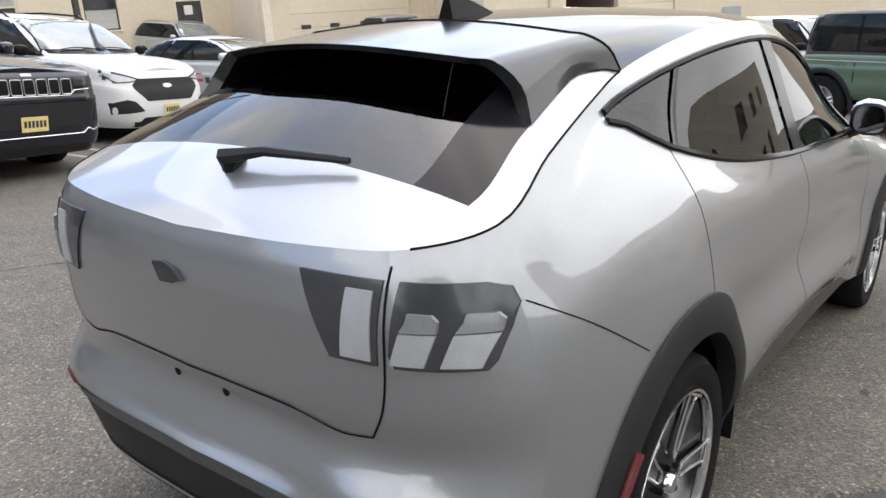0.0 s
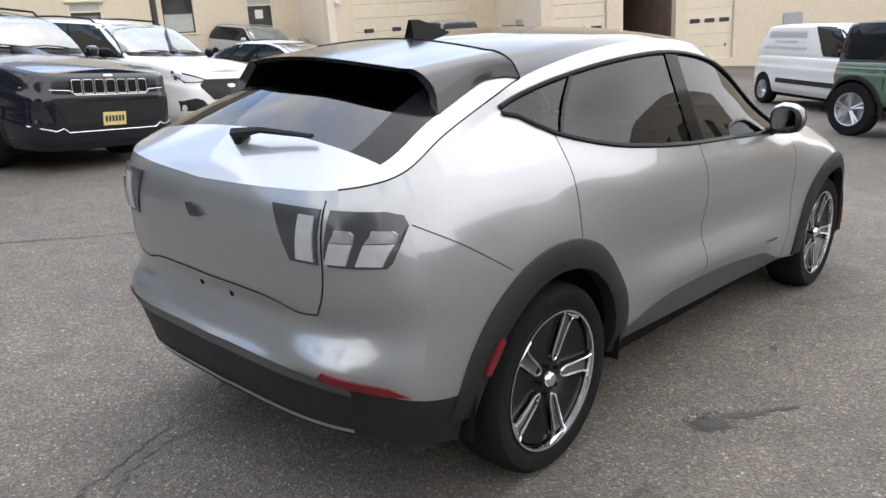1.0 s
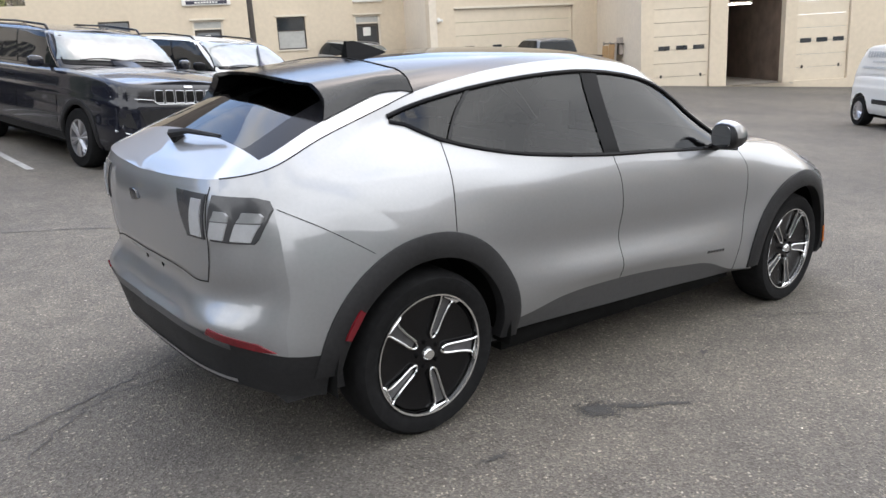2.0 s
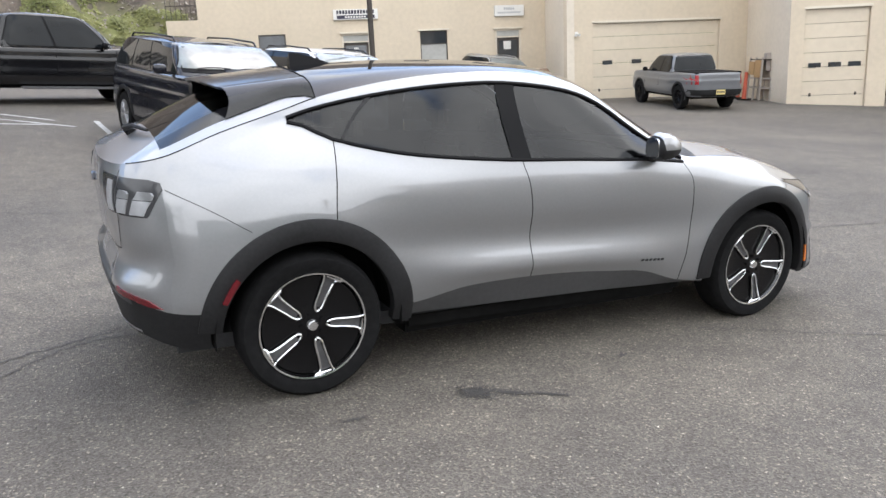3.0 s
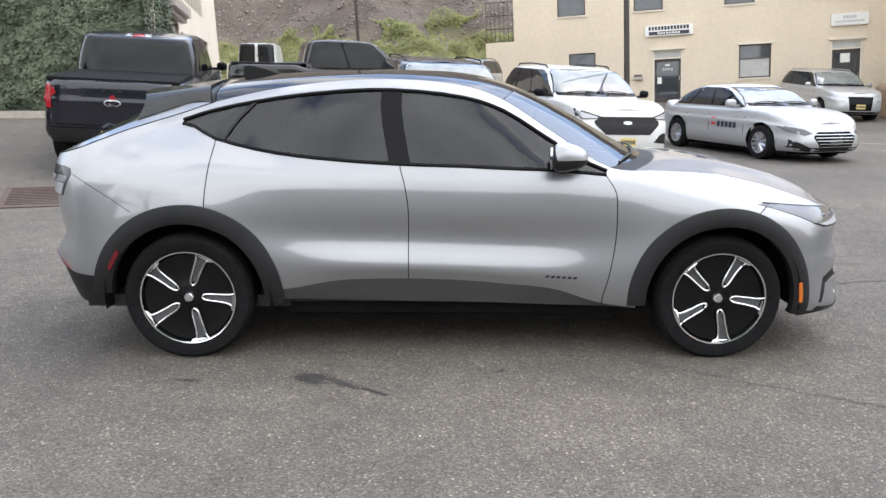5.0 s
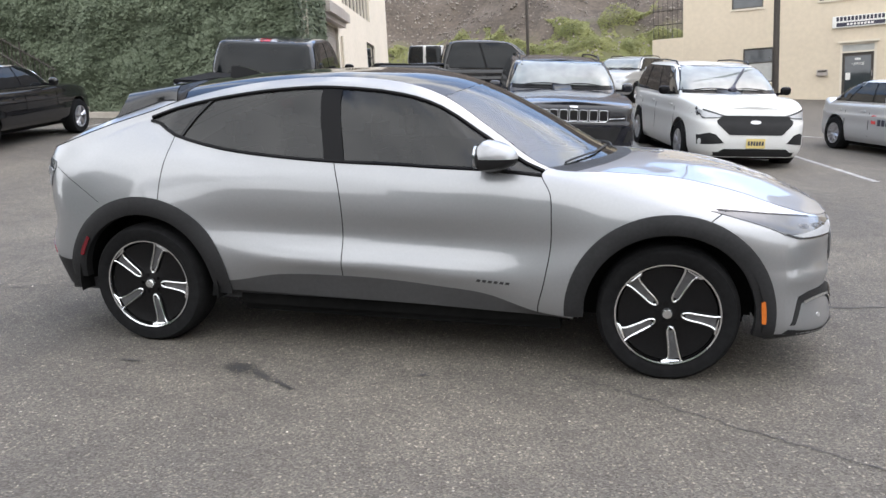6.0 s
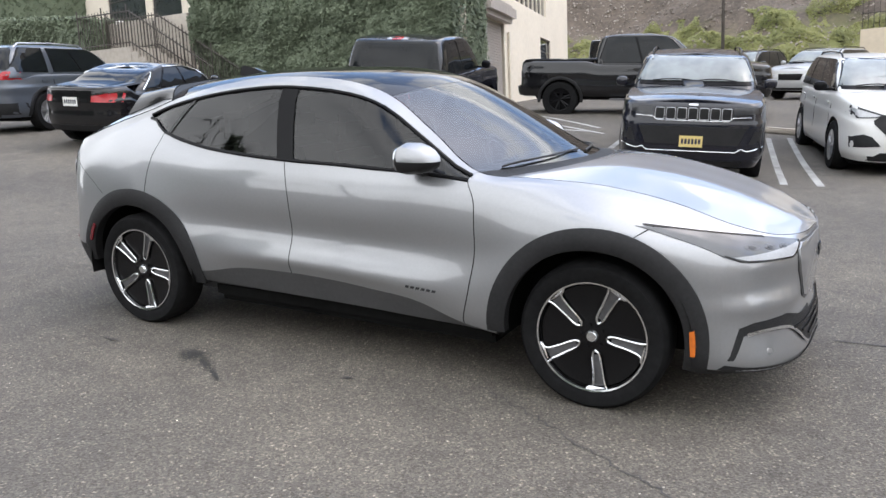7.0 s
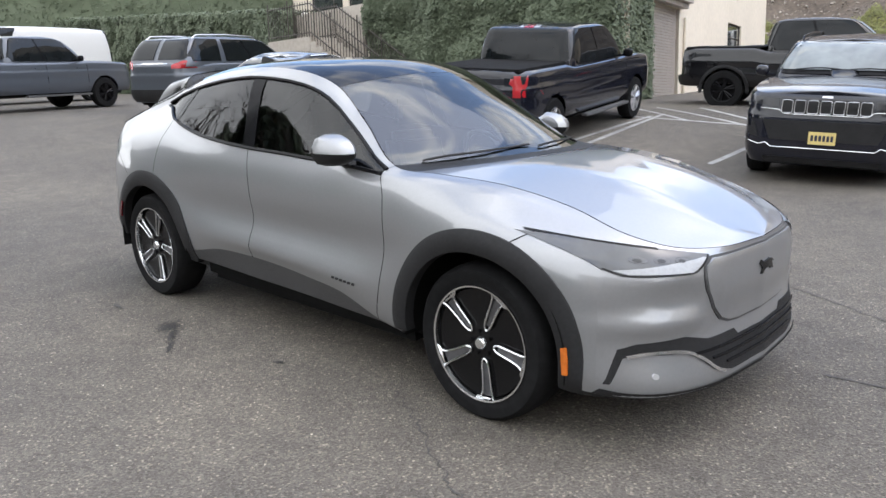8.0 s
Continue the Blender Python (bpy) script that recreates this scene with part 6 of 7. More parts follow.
part("plaque", boxed(17.75 - C0, 18.6 - C0, -0.04, 0, 0.72, 1.2, 0.01), mat("grey plaque", (0.32, 0.33, 0.34), 0.6, vary=0.1, scale=10), sign_c, smooth=False)

# signs with their writing
sign = thing("office_sign", wall_a.matrix_world.copy(), "white sign with dark company lettering", "sign")
board = part("sign_board", boxed(1.66 - A0, 3.52 - A0, -0.12, 0, 3.75, 4.17, 0.012), SIGN_WHITE, sign, smooth=False)
bars(13, 1.6, 0.15, pose(2.59 - A0, -0.122, 4.06, 90), INK, board, "lettering_mark")
part("dark_band", boxed(1.8 - A0, 3.38 - A0, -0.124, -0.12, 3.79, 3.93), INK, board, smooth=False)
bars(8, 0.9, 0.07, pose(2.59 - A0, -0.1245, 3.86, 90), SIGN_WHITE, board, "number_mark")
sign = thing("office_sign", wall_a.matrix_world.copy(), "white sign with faint grey lettering", "sign")
board = part("sign_board", boxed(8.62 - A0, 9.94 - A0, -0.12, 0, 3.69, 4.15, 0.012), SIGN_WHITE, sign, smooth=False)
bars(5, 0.5, 0.1, pose(9.28 - A0, -0.122, 4.0, 90), mat("faded print", (0.4, 0.41, 0.42), 0.6), board, "lettering_mark")
bars(12, 1.05, 0.07, pose(9.28 - A0, -0.122, 3.84, 90), bpy.data.materials["faded print"], board, "lettering_mark")
for s in (10.74 - B0 - 0.0,):
    lamp = thing("wall_lamp", wall_b.matrix_world.copy(), "small white twin floodlight on the garage wall", "lamp")
    part("lamp_plate", boxed(s - 0.06, s + 0.06, -0.04, 0, 2.62, 2.76, 0.01), SIGN_WHITE, lamp)
    for d in (-0.08, 0.08):
        part("lamp_head", tube(bmesh.new(), [(s + d * 0.4, -0.04, 2.66), (s + d, -0.16, 2.62)], [0.03, 0.06], 8), SIGN_WHITE, lamp)

letter_box = thing("letter_box", wall_a.matrix_world.copy(), "small grey letter box on the wall beside the office door", "letter box")
part("box_body", boxed(1.18 - A0, 1.56 - A0, -0.14, 0, 2.05, 2.28, 0.02), STEEL, letter_box)
part("box_flap", boxed(1.22 - A0, 1.52 - A0, -0.15, -0.14, 2.18, 2.25, 0.004), BRONZE, letter_box, "dark flap")

# things by the return wall
rack = thing("storage_rack", stand(22.25, 17.25, 58), "grey metal rack with tan boards by the wall", "rack")
for x in (-0.75, 0.0, 0.75):
    for y in (-0.2, 0.2):
        part("rack_post", boxed(x - 0.03, x + 0.03, y - 0.03, y + 0.03, 0, 1.6, 0.004), STEEL, rack, smooth=False)
for z in (0.45, 0.8, 1.5):
    part("rack_shelf", boxed(-0.78, 0.78, -0.22, 0.22, z, z + 0.05, 0.004), STEEL if z < 1 else BRONZE, rack, smooth=False)
for x0, x1, z0, z1 in ((-0.7, -0.04, 0.86, 1.5), (0.05, 0.72, 0.95, 1.45)):
    part("board", boxed(x0, x1, 0.225, 0.255, z0, z1, 0.008), CARDBOARD, rack, "tan board", smooth=False)
for k, (x, y) in enumerate(((21.55, 17.3), (22.3, 18.3))):
    cone = thing("traffic_post", stand(x, y, 0), "orange-red plastic post beside the rack", "post")
    part("post", tube(bmesh.new(), [(0, 0, 0.05), (0, 0, 1.05)], [0.085, 0.06], 10), ORANGE, cone)
    part("post_base", boxed(-0.2, 0.2, -0.2, 0.2, 0, 0.06, 0.02), RUBBER, cone)
meter = thing("meter_box", bpy.data.objects["wall_return"].matrix_world.copy(), "grey metal meter box on the wall", "meter box")
part("meter_case", boxed(2.95, 3.3, -0.16, 0, 0.95, 1.6, 0.015), STEEL, meter, smooth=False)
bin_ = thing("litter_bin", stand(*on_line(-14.5, 26.6, 10.0), -14.5), "brown litter bin beside the office wing", "bin")
part("bin_body", tube(bmesh.new(), [(0, 0, 0), (0, 0, 0.95)], [0.24, 0.3], 12), mat("brown bin", (0.26, 0.18, 0.12), 0.6, vary=0.1, scale=8), bin_)
part("bin_lid", tube(bmesh.new(), [(0, 0, 0.95), (0, 0, 1.02), (0, 0, 1.2)], [0.31, 0.31, 0.18], 12), bpy.data.materials["brown bin"], bin_)

# shuttered building
D_YAW, D_OFF = 99.4, 4.375
def d_at(s):
    return on_line(D_YAW, D_OFF, s)
D0, D1 = 15.4, 32.0
wall_d = wall_run("wall_shutter", d_at(D0), d_at(D1), 0.5, 9.5, 0.3, [(17.1 - D0, 20.0 - D0, 0.5, 4.2), (25.8 - D0, 27.8 - D0, 3.1, 4.3), (21.2 - D0, 27.0 - D0, 5.15, 7.0)], "pale cream building wall with a roller shutter", STUCCO_PALE)
wall_run("wall_shutter_end", (d_at(D0)[0] - 12, d_at(D0)[1] + 2.0), d_at(D0), 0.5, 9.5, 0.3, [], "pale cream end wall behind the hedge", STUCCO_PALE)
wall_run("wall_shutter_far", d_at(D1), (d_at(D1)[0] - 12, d_at(D1)[1]), 0.5, 9.5, 0.3, [], "pale cream far end wall", STUCCO_PALE)
part("wall_backing", boxed(0, D1 - D0, 1.2, 1.3, 0.5, 9.4), INTERIOR, wall_d, smooth=False)
shutter = opening("door", wall_d, "grey ribbed steel roller shutter, closed")
for k in range(33):
    z = 1.5 + k * 0.082
    part("slat", boxed(17.13 - D0, 19.97 - D0, 0.06, 0.085, z, z + 0.074, 0.01), STEEL, shutter, smooth=False)
part("shutter_box", boxed(16.9 - D0, 20.25 - D0, -0.42, 0.05, 4.2, 4.75, 0.14), STEEL, shutter, "rounded steel shutter box")
for s in (17.05, 20.05):
    part("shutter_rail", boxed(s - D0 - 0.05, s - D0 + 0.05, -0.03, 0.06, 1.3, 4.2), FRAME_CREAM, shutter, smooth=False)
window(wall_d, 25.8 - D0, 27.8 - D0, 3.1, 4.3)
band = opening("window", wall_d, "band of upright panes in the upper storey")
for k in range(9):
    s = 21.2 - D0 + k * 0.725
    part("window_frame", boxed(s - 0.04, s + 0.04, 0.04, 0.14, 5.15, 7.0), FRAME_CREAM, band, smooth=False)
    if k < 8:
        part("pane", boxed(s + 0.04, s + 0.685, 0.08, 0.09, 5.15, 7.0), WINDOW_GLASS, band, smooth=False)
part("downpipe", tube(bmesh.new(), [(20.5 - D0, -0.06, 0.8), (20.5 - D0, -0.06, 4.0)], 0.045, 8), FRAME_CREAM, wall_d)

# building across the lot, behind the walk
holes = [(3 + k * 3.4, 4.5 + k * 3.4, z, z + 1.5) for k in range(9) for z in (0.6, 3.8)]
wall_e = wall_run("wall_opposite", (42, -13), (8, -20), -4, 7.5, 0.3, holes, "cream two-storey building across the lot", STUCCO)
for h in holes:
    window(wall_e, *h)
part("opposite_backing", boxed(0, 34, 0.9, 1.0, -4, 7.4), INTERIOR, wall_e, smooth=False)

# lot pole, far pole
pole = thing("lamp_post", pose(4.25, 12.18, ground_z(4.25, 12.18)), "dark slender steel lot pole", "pole")
part("shaft", tube(bmesh.new(), [(0, 0, 0), (0, 0, 7.5)], [0.065, 0.05], 10), BRONZE, pole)
part("pole_base", boxed(-0.16, 0.16, -0.16, 0.16, 0, 0.05, 0.01), BRONZE, pole, smooth=False)
pole = thing("utility_pole", pose(-3.95, 39.0, 3.6), "dark utility pole on the hillside", "pole")
part("shaft", tube(bmesh.new(), [(0, 0, -1), (0, 0, 12)], [0.09, 0.07], 8), BRONZE, pole)


# ---- hillside ----
def hill_mat():
    m = mat("stony hillside", (0.042, 0.033, 0.026), 0.95, alt=(0.135, 0.108, 0.085), scale=5.0, bump=0.9, bump_scale=3.0)
    n, l = m.node_tree.nodes, m.node_tree.links
    b = n["Principled BSDF"]
    src = b.inputs["Base Color"].links[0].from_socket
    geo, sep, nz, addn, rmp, mx = n.new("ShaderNodeNewGeometry"), n.new("ShaderNodeSeparateXYZ"), n.new("ShaderNodeTexNoise"), n.new("ShaderNodeMath"), n.new("ShaderNodeValToRGB"), n.new("ShaderNodeMix")
    nz.inputs["Scale"].default_value, nz.inputs["Detail"].default_value = 0.25, 6
    l.new(geo.outputs["Position"], nz.inputs["Vector"])
    l.new(geo.outputs["Position"], sep.inputs[0])
    addn.operation = "MULTIPLY_ADD"
    addn.inputs[1].default_value, addn.inputs[2].default_value = 9.0, -4.5
    l.new(nz.outputs[0], addn.inputs[0])
    add2 = n.new("ShaderNodeMath")
    l.new(addn.outputs[0], add2.inputs[0])
    l.new(sep.outputs[2], add2.inputs[1])
    mr = n.new("ShaderNodeMapRange")
    mr.inputs[1].default_value, mr.inputs[2].default_value = 3.2, 5.6
    l.new(add2.outputs[0], mr.inputs[0])
    mx.data_type = "RGBA"
    l.new(mr.outputs[0], mx.inputs[0])
    mx.inputs[6].default_value = (0.13, 0.14, 0.045, 1)
    l.new(src, mx.inputs[7])
    l.new(mx.outputs[2], b.inputs["Base Color"])
    return m


def hill_z(x, y):
    base = 2.4 + 0.62 * (y - 36) + 0.05 * max(0, -x - 10) if y > 36 else ground_z(x, y) - 0.4 + max(0, (y - 32) / 4) * 0.6
    rough = noise.fractal(Vector((x * 0.16, y * 0.16, 1.3)), 0.9, 2.1, 5)
    return min(base, 34 + 0.1 * (y - 36)) + rough * min(1.3, max(0, (y - 34) * 0.25))


hx, hy = np.arange(-90, 60, 0.9), [*np.arange(33, 62, 0.7), *np.arange(62, 130, 4)]
hill = part("hillside", sheet([[(x, y, hill_z(x, y)) for x in hx] for y in hy]), hill_mat())
tagged(hill, "steep stony brown hillside with green scrub", "hillside", kind="structure")

LEAF_DARK = mat("hedge leaves", (0.085, 0.107, 0.065), 0.7, alt=(0.128, 0.155, 0.095), scale=1.5)
LEAF_SCRUB = mat("scrub leaves", (0.12, 0.135, 0.038), 0.7, alt=(0.24, 0.24, 0.08), scale=1.0)


def leaves(points, size, rng, material, name, label, category):
    """Many small folded leaves, one object."""
    verts, faces = [], []
    for p, n in points:
        s = size * rng.uniform(0.6, 1.4)
        a = Vector((rng.gauss(0, 1), rng.gauss(0, 1), rng.gauss(0, 1))).normalized()
        t = (a - n * a.dot(n) * 0.6).normalized()
        w = t.cross(n + a * 0.4).normalized() * s * 0.45
        i = len(verts)
        verts += [p - t * s * 0.5, p + w + n * s * 0.12, p + t * s * 0.5, p - w + n * s * 0.12]
        faces += [(i, i + 1, i + 2), (i, i + 2, i + 3)]
    me = bpy.data.meshes.new(name)
    me.from_pydata([tuple(v) for v in verts], [], faces)
    me.materials.append(material)
    return tagged(new(name, me), label, category, kind="stuff")


rng = random.Random(4)
pts = []
for _ in range(120000):
    x, y = rng.uniform(-16, 5), rng.uniform(34.5, 42)
    if noise.noise(Vector((x * 0.3, y * 0.5, 4))) > (y - 40) * 0.10 - 0.20:
        h = max(0, noise.noise(Vector((x * 0.8, y * 0.8, 9)))) * 1.3
        pts.append((Vector((x, y, hill_z(x, y) + h * rng.random())), Vector((0, -0.6, 0.8))))
leaves(pts, 0.10, rng, LEAF_SCRUB, "scrub", "yellow-green scrub on the hillside", "scrub")


rng = random.Random(9)
verts, faces = [], []
for _ in range(26000):
    x, y = rng.uniform(-22, 6), rng.uniform(36, 62)
    c, r = Vector((x, y, hill_z(x, y))), 0.025 + 0.11 * rng.random() ** 6
    i = len(verts)
    for d in ((1, 0, 0), (-1, 0, 0), (0, 1, 0), (0, -1, 0), (0, 0, 1), (0, 0, -1)):
        verts.append(tuple(c + Vector(d) * r * rng.uniform(0.6, 1.3)))
    faces += [(i + a, i + b, i + t) if (a + b) % 2 else (i + b, i + a, i + t) for a, b in ((0, 2), (2, 1), (1, 3), (3, 0)) for t in (4, 5)]
me = bpy.data.meshes.new("stones")
me.from_pydata(verts, [], faces)
me.materials.append(mat("pale broken stone", (0.10, 0.082, 0.068), 0.9, alt=(0.34, 0.3, 0.26), scale=1.6))
tagged(new("stones", me), "loose pale stones on the hillside", "stones", kind="stuff")


def hedge(name, x0, x1, y0, y1, z0, z1, count, label, slope=0.0, rise=0.0, size=0.12, face=-1, wave=0.0):
    """A clipped hedge: a dark core and a coat of leaves with an uneven face."""
    rng = random.Random(len(name) + int(x0 * 7))
    def bulge(x, y, z):
        return 0.22 * noise.fractal(Vector((x * 0.9, y * 0.9, z * 0.9)), 0.8, 2, 4)
    nx, nz = max(4, int((x1 - x0) / 0.3)), max(4, int((z1 - z0) / 0.3))
    root = thing(name, Matrix(), label, "hedge", kind="stuff")
    front = [[(x, y0 + slope * (x - x0) - 0.0 + 0.12 - bulge(x, y0, z), z) for x in np.linspace(x0, x1, nx)] for z in np.linspace(z0, z1, nz)]
    top = [[(x, y0 + slope * (x - x0) + f * (y1 - y0) + 0.12, z1 + bulge(x, f, z1) * 0.5) for x in np.linspace(x0, x1, nx)] for f in np.linspace(0, 1, 5)]
    back = [[(x, y1 + slope * (x - x0), z) for x in np.linspace(x0, x1, 3)] for z in (z1, z0)]
    end = [[(x1, y0 + slope * (x1 - x0) + 0.12 + f * (y1 - y0), z) for f in np.linspace(0, 1, 4)] for z in np.linspace(z0, z1, nz)]
    for k, gg in enumerate((front, top, back, end)):
        part("core", sheet(gg), LEAF_DARK, root)
    pts = []
    for _ in range(count):
        r = rng.random()
        z = rng.uniform(z0, z1)
        x = rng.uniform(x0, x1)
        if r < 0.8:
            y = y0 + slope * (x - x0)
            pts.append((Vector((x, y + 0.1 - bulge(x, y0, z) - rng.random() * 0.12, z)), Vector((0, -0.9, 0.4))))
        elif r < 0.9:
            f = rng.random()
            pts.append((Vector((x, y0 + slope * (x - x0) + f * (y1 - y0), z1 + rng.random() * 0.12)), Vector((0, -0.3, 0.95))))
        else:
            pts.append((Vector((x1 + rng.random() * 0.12, y0 + slope * (x1 - x0) + rng.uniform(0, y1 - y0), z)), Vector((0.9, 0, 0.4))))
    ob = leaves(pts, size, rng, LEAF_DARK, "foliage", label, "hedge")
    ob.parent = root
    for key in ("category", "kind", "label"):
        del ob[key]
    if rise:
        for ob in root.children:
            for v in ob.data.vertices:
                v.co.z += rise * (x1 - v.co.x)
    if face > 0:
        for ob in root.children:
            for v in ob.data.vertices:
                v.co.y = y0 + y1 - v.co.y
                v.co.z += wave * noise.fractal(Vector((v.co.x * 0.22, 3.1, 0)), 0.7, 2, 4) * (v.co.z - z0) / (z1 - z0)


hedge("tall_hedge", -15.0, -6.85, 13.1, 15.2, 1.2, 7.2, 110000, "tall clipped dark green hedge", slope=0.1, size=0.075)
hedge("low_hedge", -38.0, -18.7, 12.5, 14.2, 1.4, 4.85, 80000, "long clipped green hedge beside the stairs", rise=0.085, size=0.09)
# out of view: added to cut low sky light reaching under the car
hedge("back_hedge", -7.0, 14.0, -24.0, -22.0, -1.5, 3.2, 9000, "unseen dark green hedge added behind the lot to block low sky light")
hedge("side_hedge", -40.0, -12.0, -13.8, -10.8, -0.6, 8.2, 24000, "tall dark evergreen belt along the edge of the lot", size=0.3, face=1, wave=1.6)

hedge("tree_line", -52.0, -31.0, -4.0, 2.0, 0.5, 9.5, 26000, "dark dense evergreen trees beyond the lot", slope=1.5)

# outdoor stairs with an iron railing
steps_thing = thing("stairs", Matrix(), "pale concrete stairs and landing below the house", "stairs")
part("landing", boxed(-18.6, -16.3, 11.9, 13.05, 1.2, 3.8, 0.02), CONCRETE, steps_thing, smooth=False)
part("back_wall", boxed(-18.6, -15.15, 13.1, 13.3, 1.2, 4.75, 0.02), CONCRETE, steps_thing, smooth=False)
for k in range(11):
    part("step", boxed(-16.3 + k * 0.29, -16.01 + k * 0.29, 11.9, 13.05, 1.2, 3.8 - (k + 1) * 0.17, 0.01), CONCRETE, steps_thing, smooth=False)
railing = thing("railing", Matrix(), "dark wrought-iron railing beside the stairs", "railing")


def stair_z(x):
    return 3.8 - max(0, (x + 16.3) / 0.29) * 0.17


for y in (11.95, 13.0):
    for k in range(40):
        x = -18.55 + k * 0.135
        part("baluster", tube(bmesh.new(), [(x, y, stair_z(x) - 0.1), (x, y, stair_z(x) + (1.08 if k % 8 else 1.2))], 0.012 if k % 8 else 0.022, 5), BRONZE, railing)
    for up in (0.12, 1.0):
        part("handrail", tube(bmesh.new(), [(-18.6, y, 3.8 + up), (-16.3, y, 3.8 + up), (-13.2, y, stair_z(-13.2) + up)], 0.02, 6), BRONZE, railing)
lamp = thing("post_lamp", pose(-18.2, 13.2, 4.75), "small white lamp on the stair wall", "lamp")
part("lamp_body", lathe([(0.0, -0.12), (0.06, -0.12), (0.075, 0.1), (0.0, 0.14)], 10), SIGN_WHITE, lamp)

# house above the stairs
H_WINS = [(6.0, 9.5, 8.6, 11.0), (14.0, 16.5, 8.4, 10.8), (21.0, 25.0, 8.2, 10.6), (28.9, 32.3, 5.4, 9.6), (32.9, 35.6, 5.4, 9.6), (36.4, 39.5, 5.4, 9.4)]
house = wall_run("wall_house", (-59.6, 28.8), (-18.0, 21.1), 1.0, 12.0, 0.3, H_WINS, "cream house with tall dark windows above the stairs", STUCCO_PALE)
for h in H_WINS:
    window(house, *h)
part("house_backing", boxed(0, 42, 0.9, 1.0, 1, 11.9), INTERIOR, house, smooth=False)

# trees behind the walk
BARK = mat("rough grey-brown bark", (0.06, 0.048, 0.038), 0.9, alt=(0.11, 0.09, 0.075), scale=9, bump=0.8, bump_scale=25)


def bare_tree(seed, height):
    """A trunk and, apart from it, the forking limbs and twigs of a leafless tree."""
    rng = random.Random(seed)
    stem, limbs = bmesh.new(), bmesh.new()

    def limb(p, way, length, r, depth):
        q = p + way * length
        bend = (p + q) / 2 + Vector((rng.uniform(-1, 1), rng.uniform(-1, 1), rng.uniform(-0.3, 0.6))) * length * 0.14
        tube(stem if depth == 0 else limbs, [p, bend, q], [r, r * 0.82, r * 0.62], 8 if depth < 2 else 4)
        if depth < 6:
            for k in range(3 if depth < 3 else 2):
                turn = Vector((rng.gauss(0, 1), rng.gauss(0, 1), rng.gauss(0.2, 0.5))).normalized()
                limb(q, (way * 0.75 + turn * 0.8).normalized(), length * rng.uniform(0.62, 0.86), r * 0.6, depth + 1)
    limb(Vector((0, 0, -0.2)), Vector((0.05, 0.03, 1)).normalized(), height * 0.26, 0.2, 0)
    return stem, limbs


stem, limbs = bare_tree(5, 9.0)
oak = thing("tree", pose(-12.0, -9.0, ground_z(-12, -9)), "tall leafless tree with spreading grey-brown limbs", "tree", "trees along the lot")
part("trunk", stem, BARK, oak, "grey-brown trunk")
part("branches", limbs, BARK, oak, "bare forking branches and twigs")
for x, y, yaw in ((-17.5, -7.5, 70), (-22.0, -10.5, 150), (-8.5, -13.5, 230), (-27.5, -8.0, 300), (-15.5, -13.0, 20)):
    copy_thing(oak, pose(x, y, ground_z(x, y), 0, 0, yaw))


# ---- more vehicles ----
def van_thing(m, label, **kw):
    spec = dict(VAN)
    spec.update(kw)
    L, W, H = spec.pop("L"), spec.pop("W"), spec.pop("H")
    return vehicle("parked_van", m, label, "van", L, W, H, spec.pop("col"), spec.pop("axles"), spec.pop("r"), spec.pop("bonnet"), spec.pop("belt"), spec.pop("cabin"), **spec)


van, tree = van_thing(van_m, "white delivery van with dark company lettering on its side", glass_from=0.72)
for face in ("right",):
    part("side_panel", patch(tree, [(-1.95, 1.14), (0.35, 1.14), (0.35, 1.70), (-1.8, 1.70)], face, 0.010, 0.012, 0.3), WHITE_PAINT, van, "blank white side panel")
    part("rub_strip", patch(tree, [(-1.1, 0.52), (1.1, 0.52), (1.1, 0.62), (-1.1, 0.62)], face, 0.012, 0.012, 0.3), BLACK_PLASTIC, van, "black rub strip")
for n, w, h, z in ((13, 1.5, 0.13, 1.56), (9, 0.9, 0.04, 1.41), (26, 1.7, 0.05, 1.28)):
    bars(n, w, h, pose(-0.95, -0.885 + (z - 1.14) * 0.155 - 0.012, z, 90 - 8.5), bpy.data.materials["faded print"], van, "side_mark")
van_thing(stand(-8.6, 35.5, 95), "white panel van parked at the foot of the hill", glass_from=0.8, H=2.55, L=5.5, W=2.0, belt=1.25, cabin=(2.2, 1.2, -2.65, -2.72))
van_thing(stand(-24.6, 6.2, 285), "long white panel van behind the pickup", glass_from=0.8, H=2.5, L=6.2, W=2.05, belt=1.3, axles=(-1.9, 2.0), cabin=(2.4, 1.4, -3.0, -3.08))
suv, tree = vehicle("parked_suv", stand(1.3, 25.3, -112), "silver suv at the far end of the lot", "suv", 4.6, 1.86, 1.68, LIGHT_SILVER, (-1.35, 1.35), 0.35, (0.96, 1.1), 1.08, (1.05, 0.3, -1.75, -2.1), windows=(0.32, 0.64), rails=True, fittings=(
    ("headlamp", "front", [(0.5, 0.78), (0.85, 0.84), (0.85, 0.74), (0.55, 0.7)], CLEAR, 0.008, True, "clear headlamp"),
    ("grille", "front", [(-0.4, 0.82), (0.4, 0.82), (0.36, 0.62), (-0.36, 0.62)], GLOSS_BLACK, 0.008, False, "dark grille")))
vehicle("parked_suv", stand(-1.4, 26.5, -108), "black suv at the far end of the lot", "suv", 4.7, 1.9, 1.7, BLACK_PAINT, (-1.4, 1.38), 0.36, (0.98, 1.1), 1.08, (1.05, 0.3, -1.75, -2.1), windows=(0.32, 0.64), rails=True)


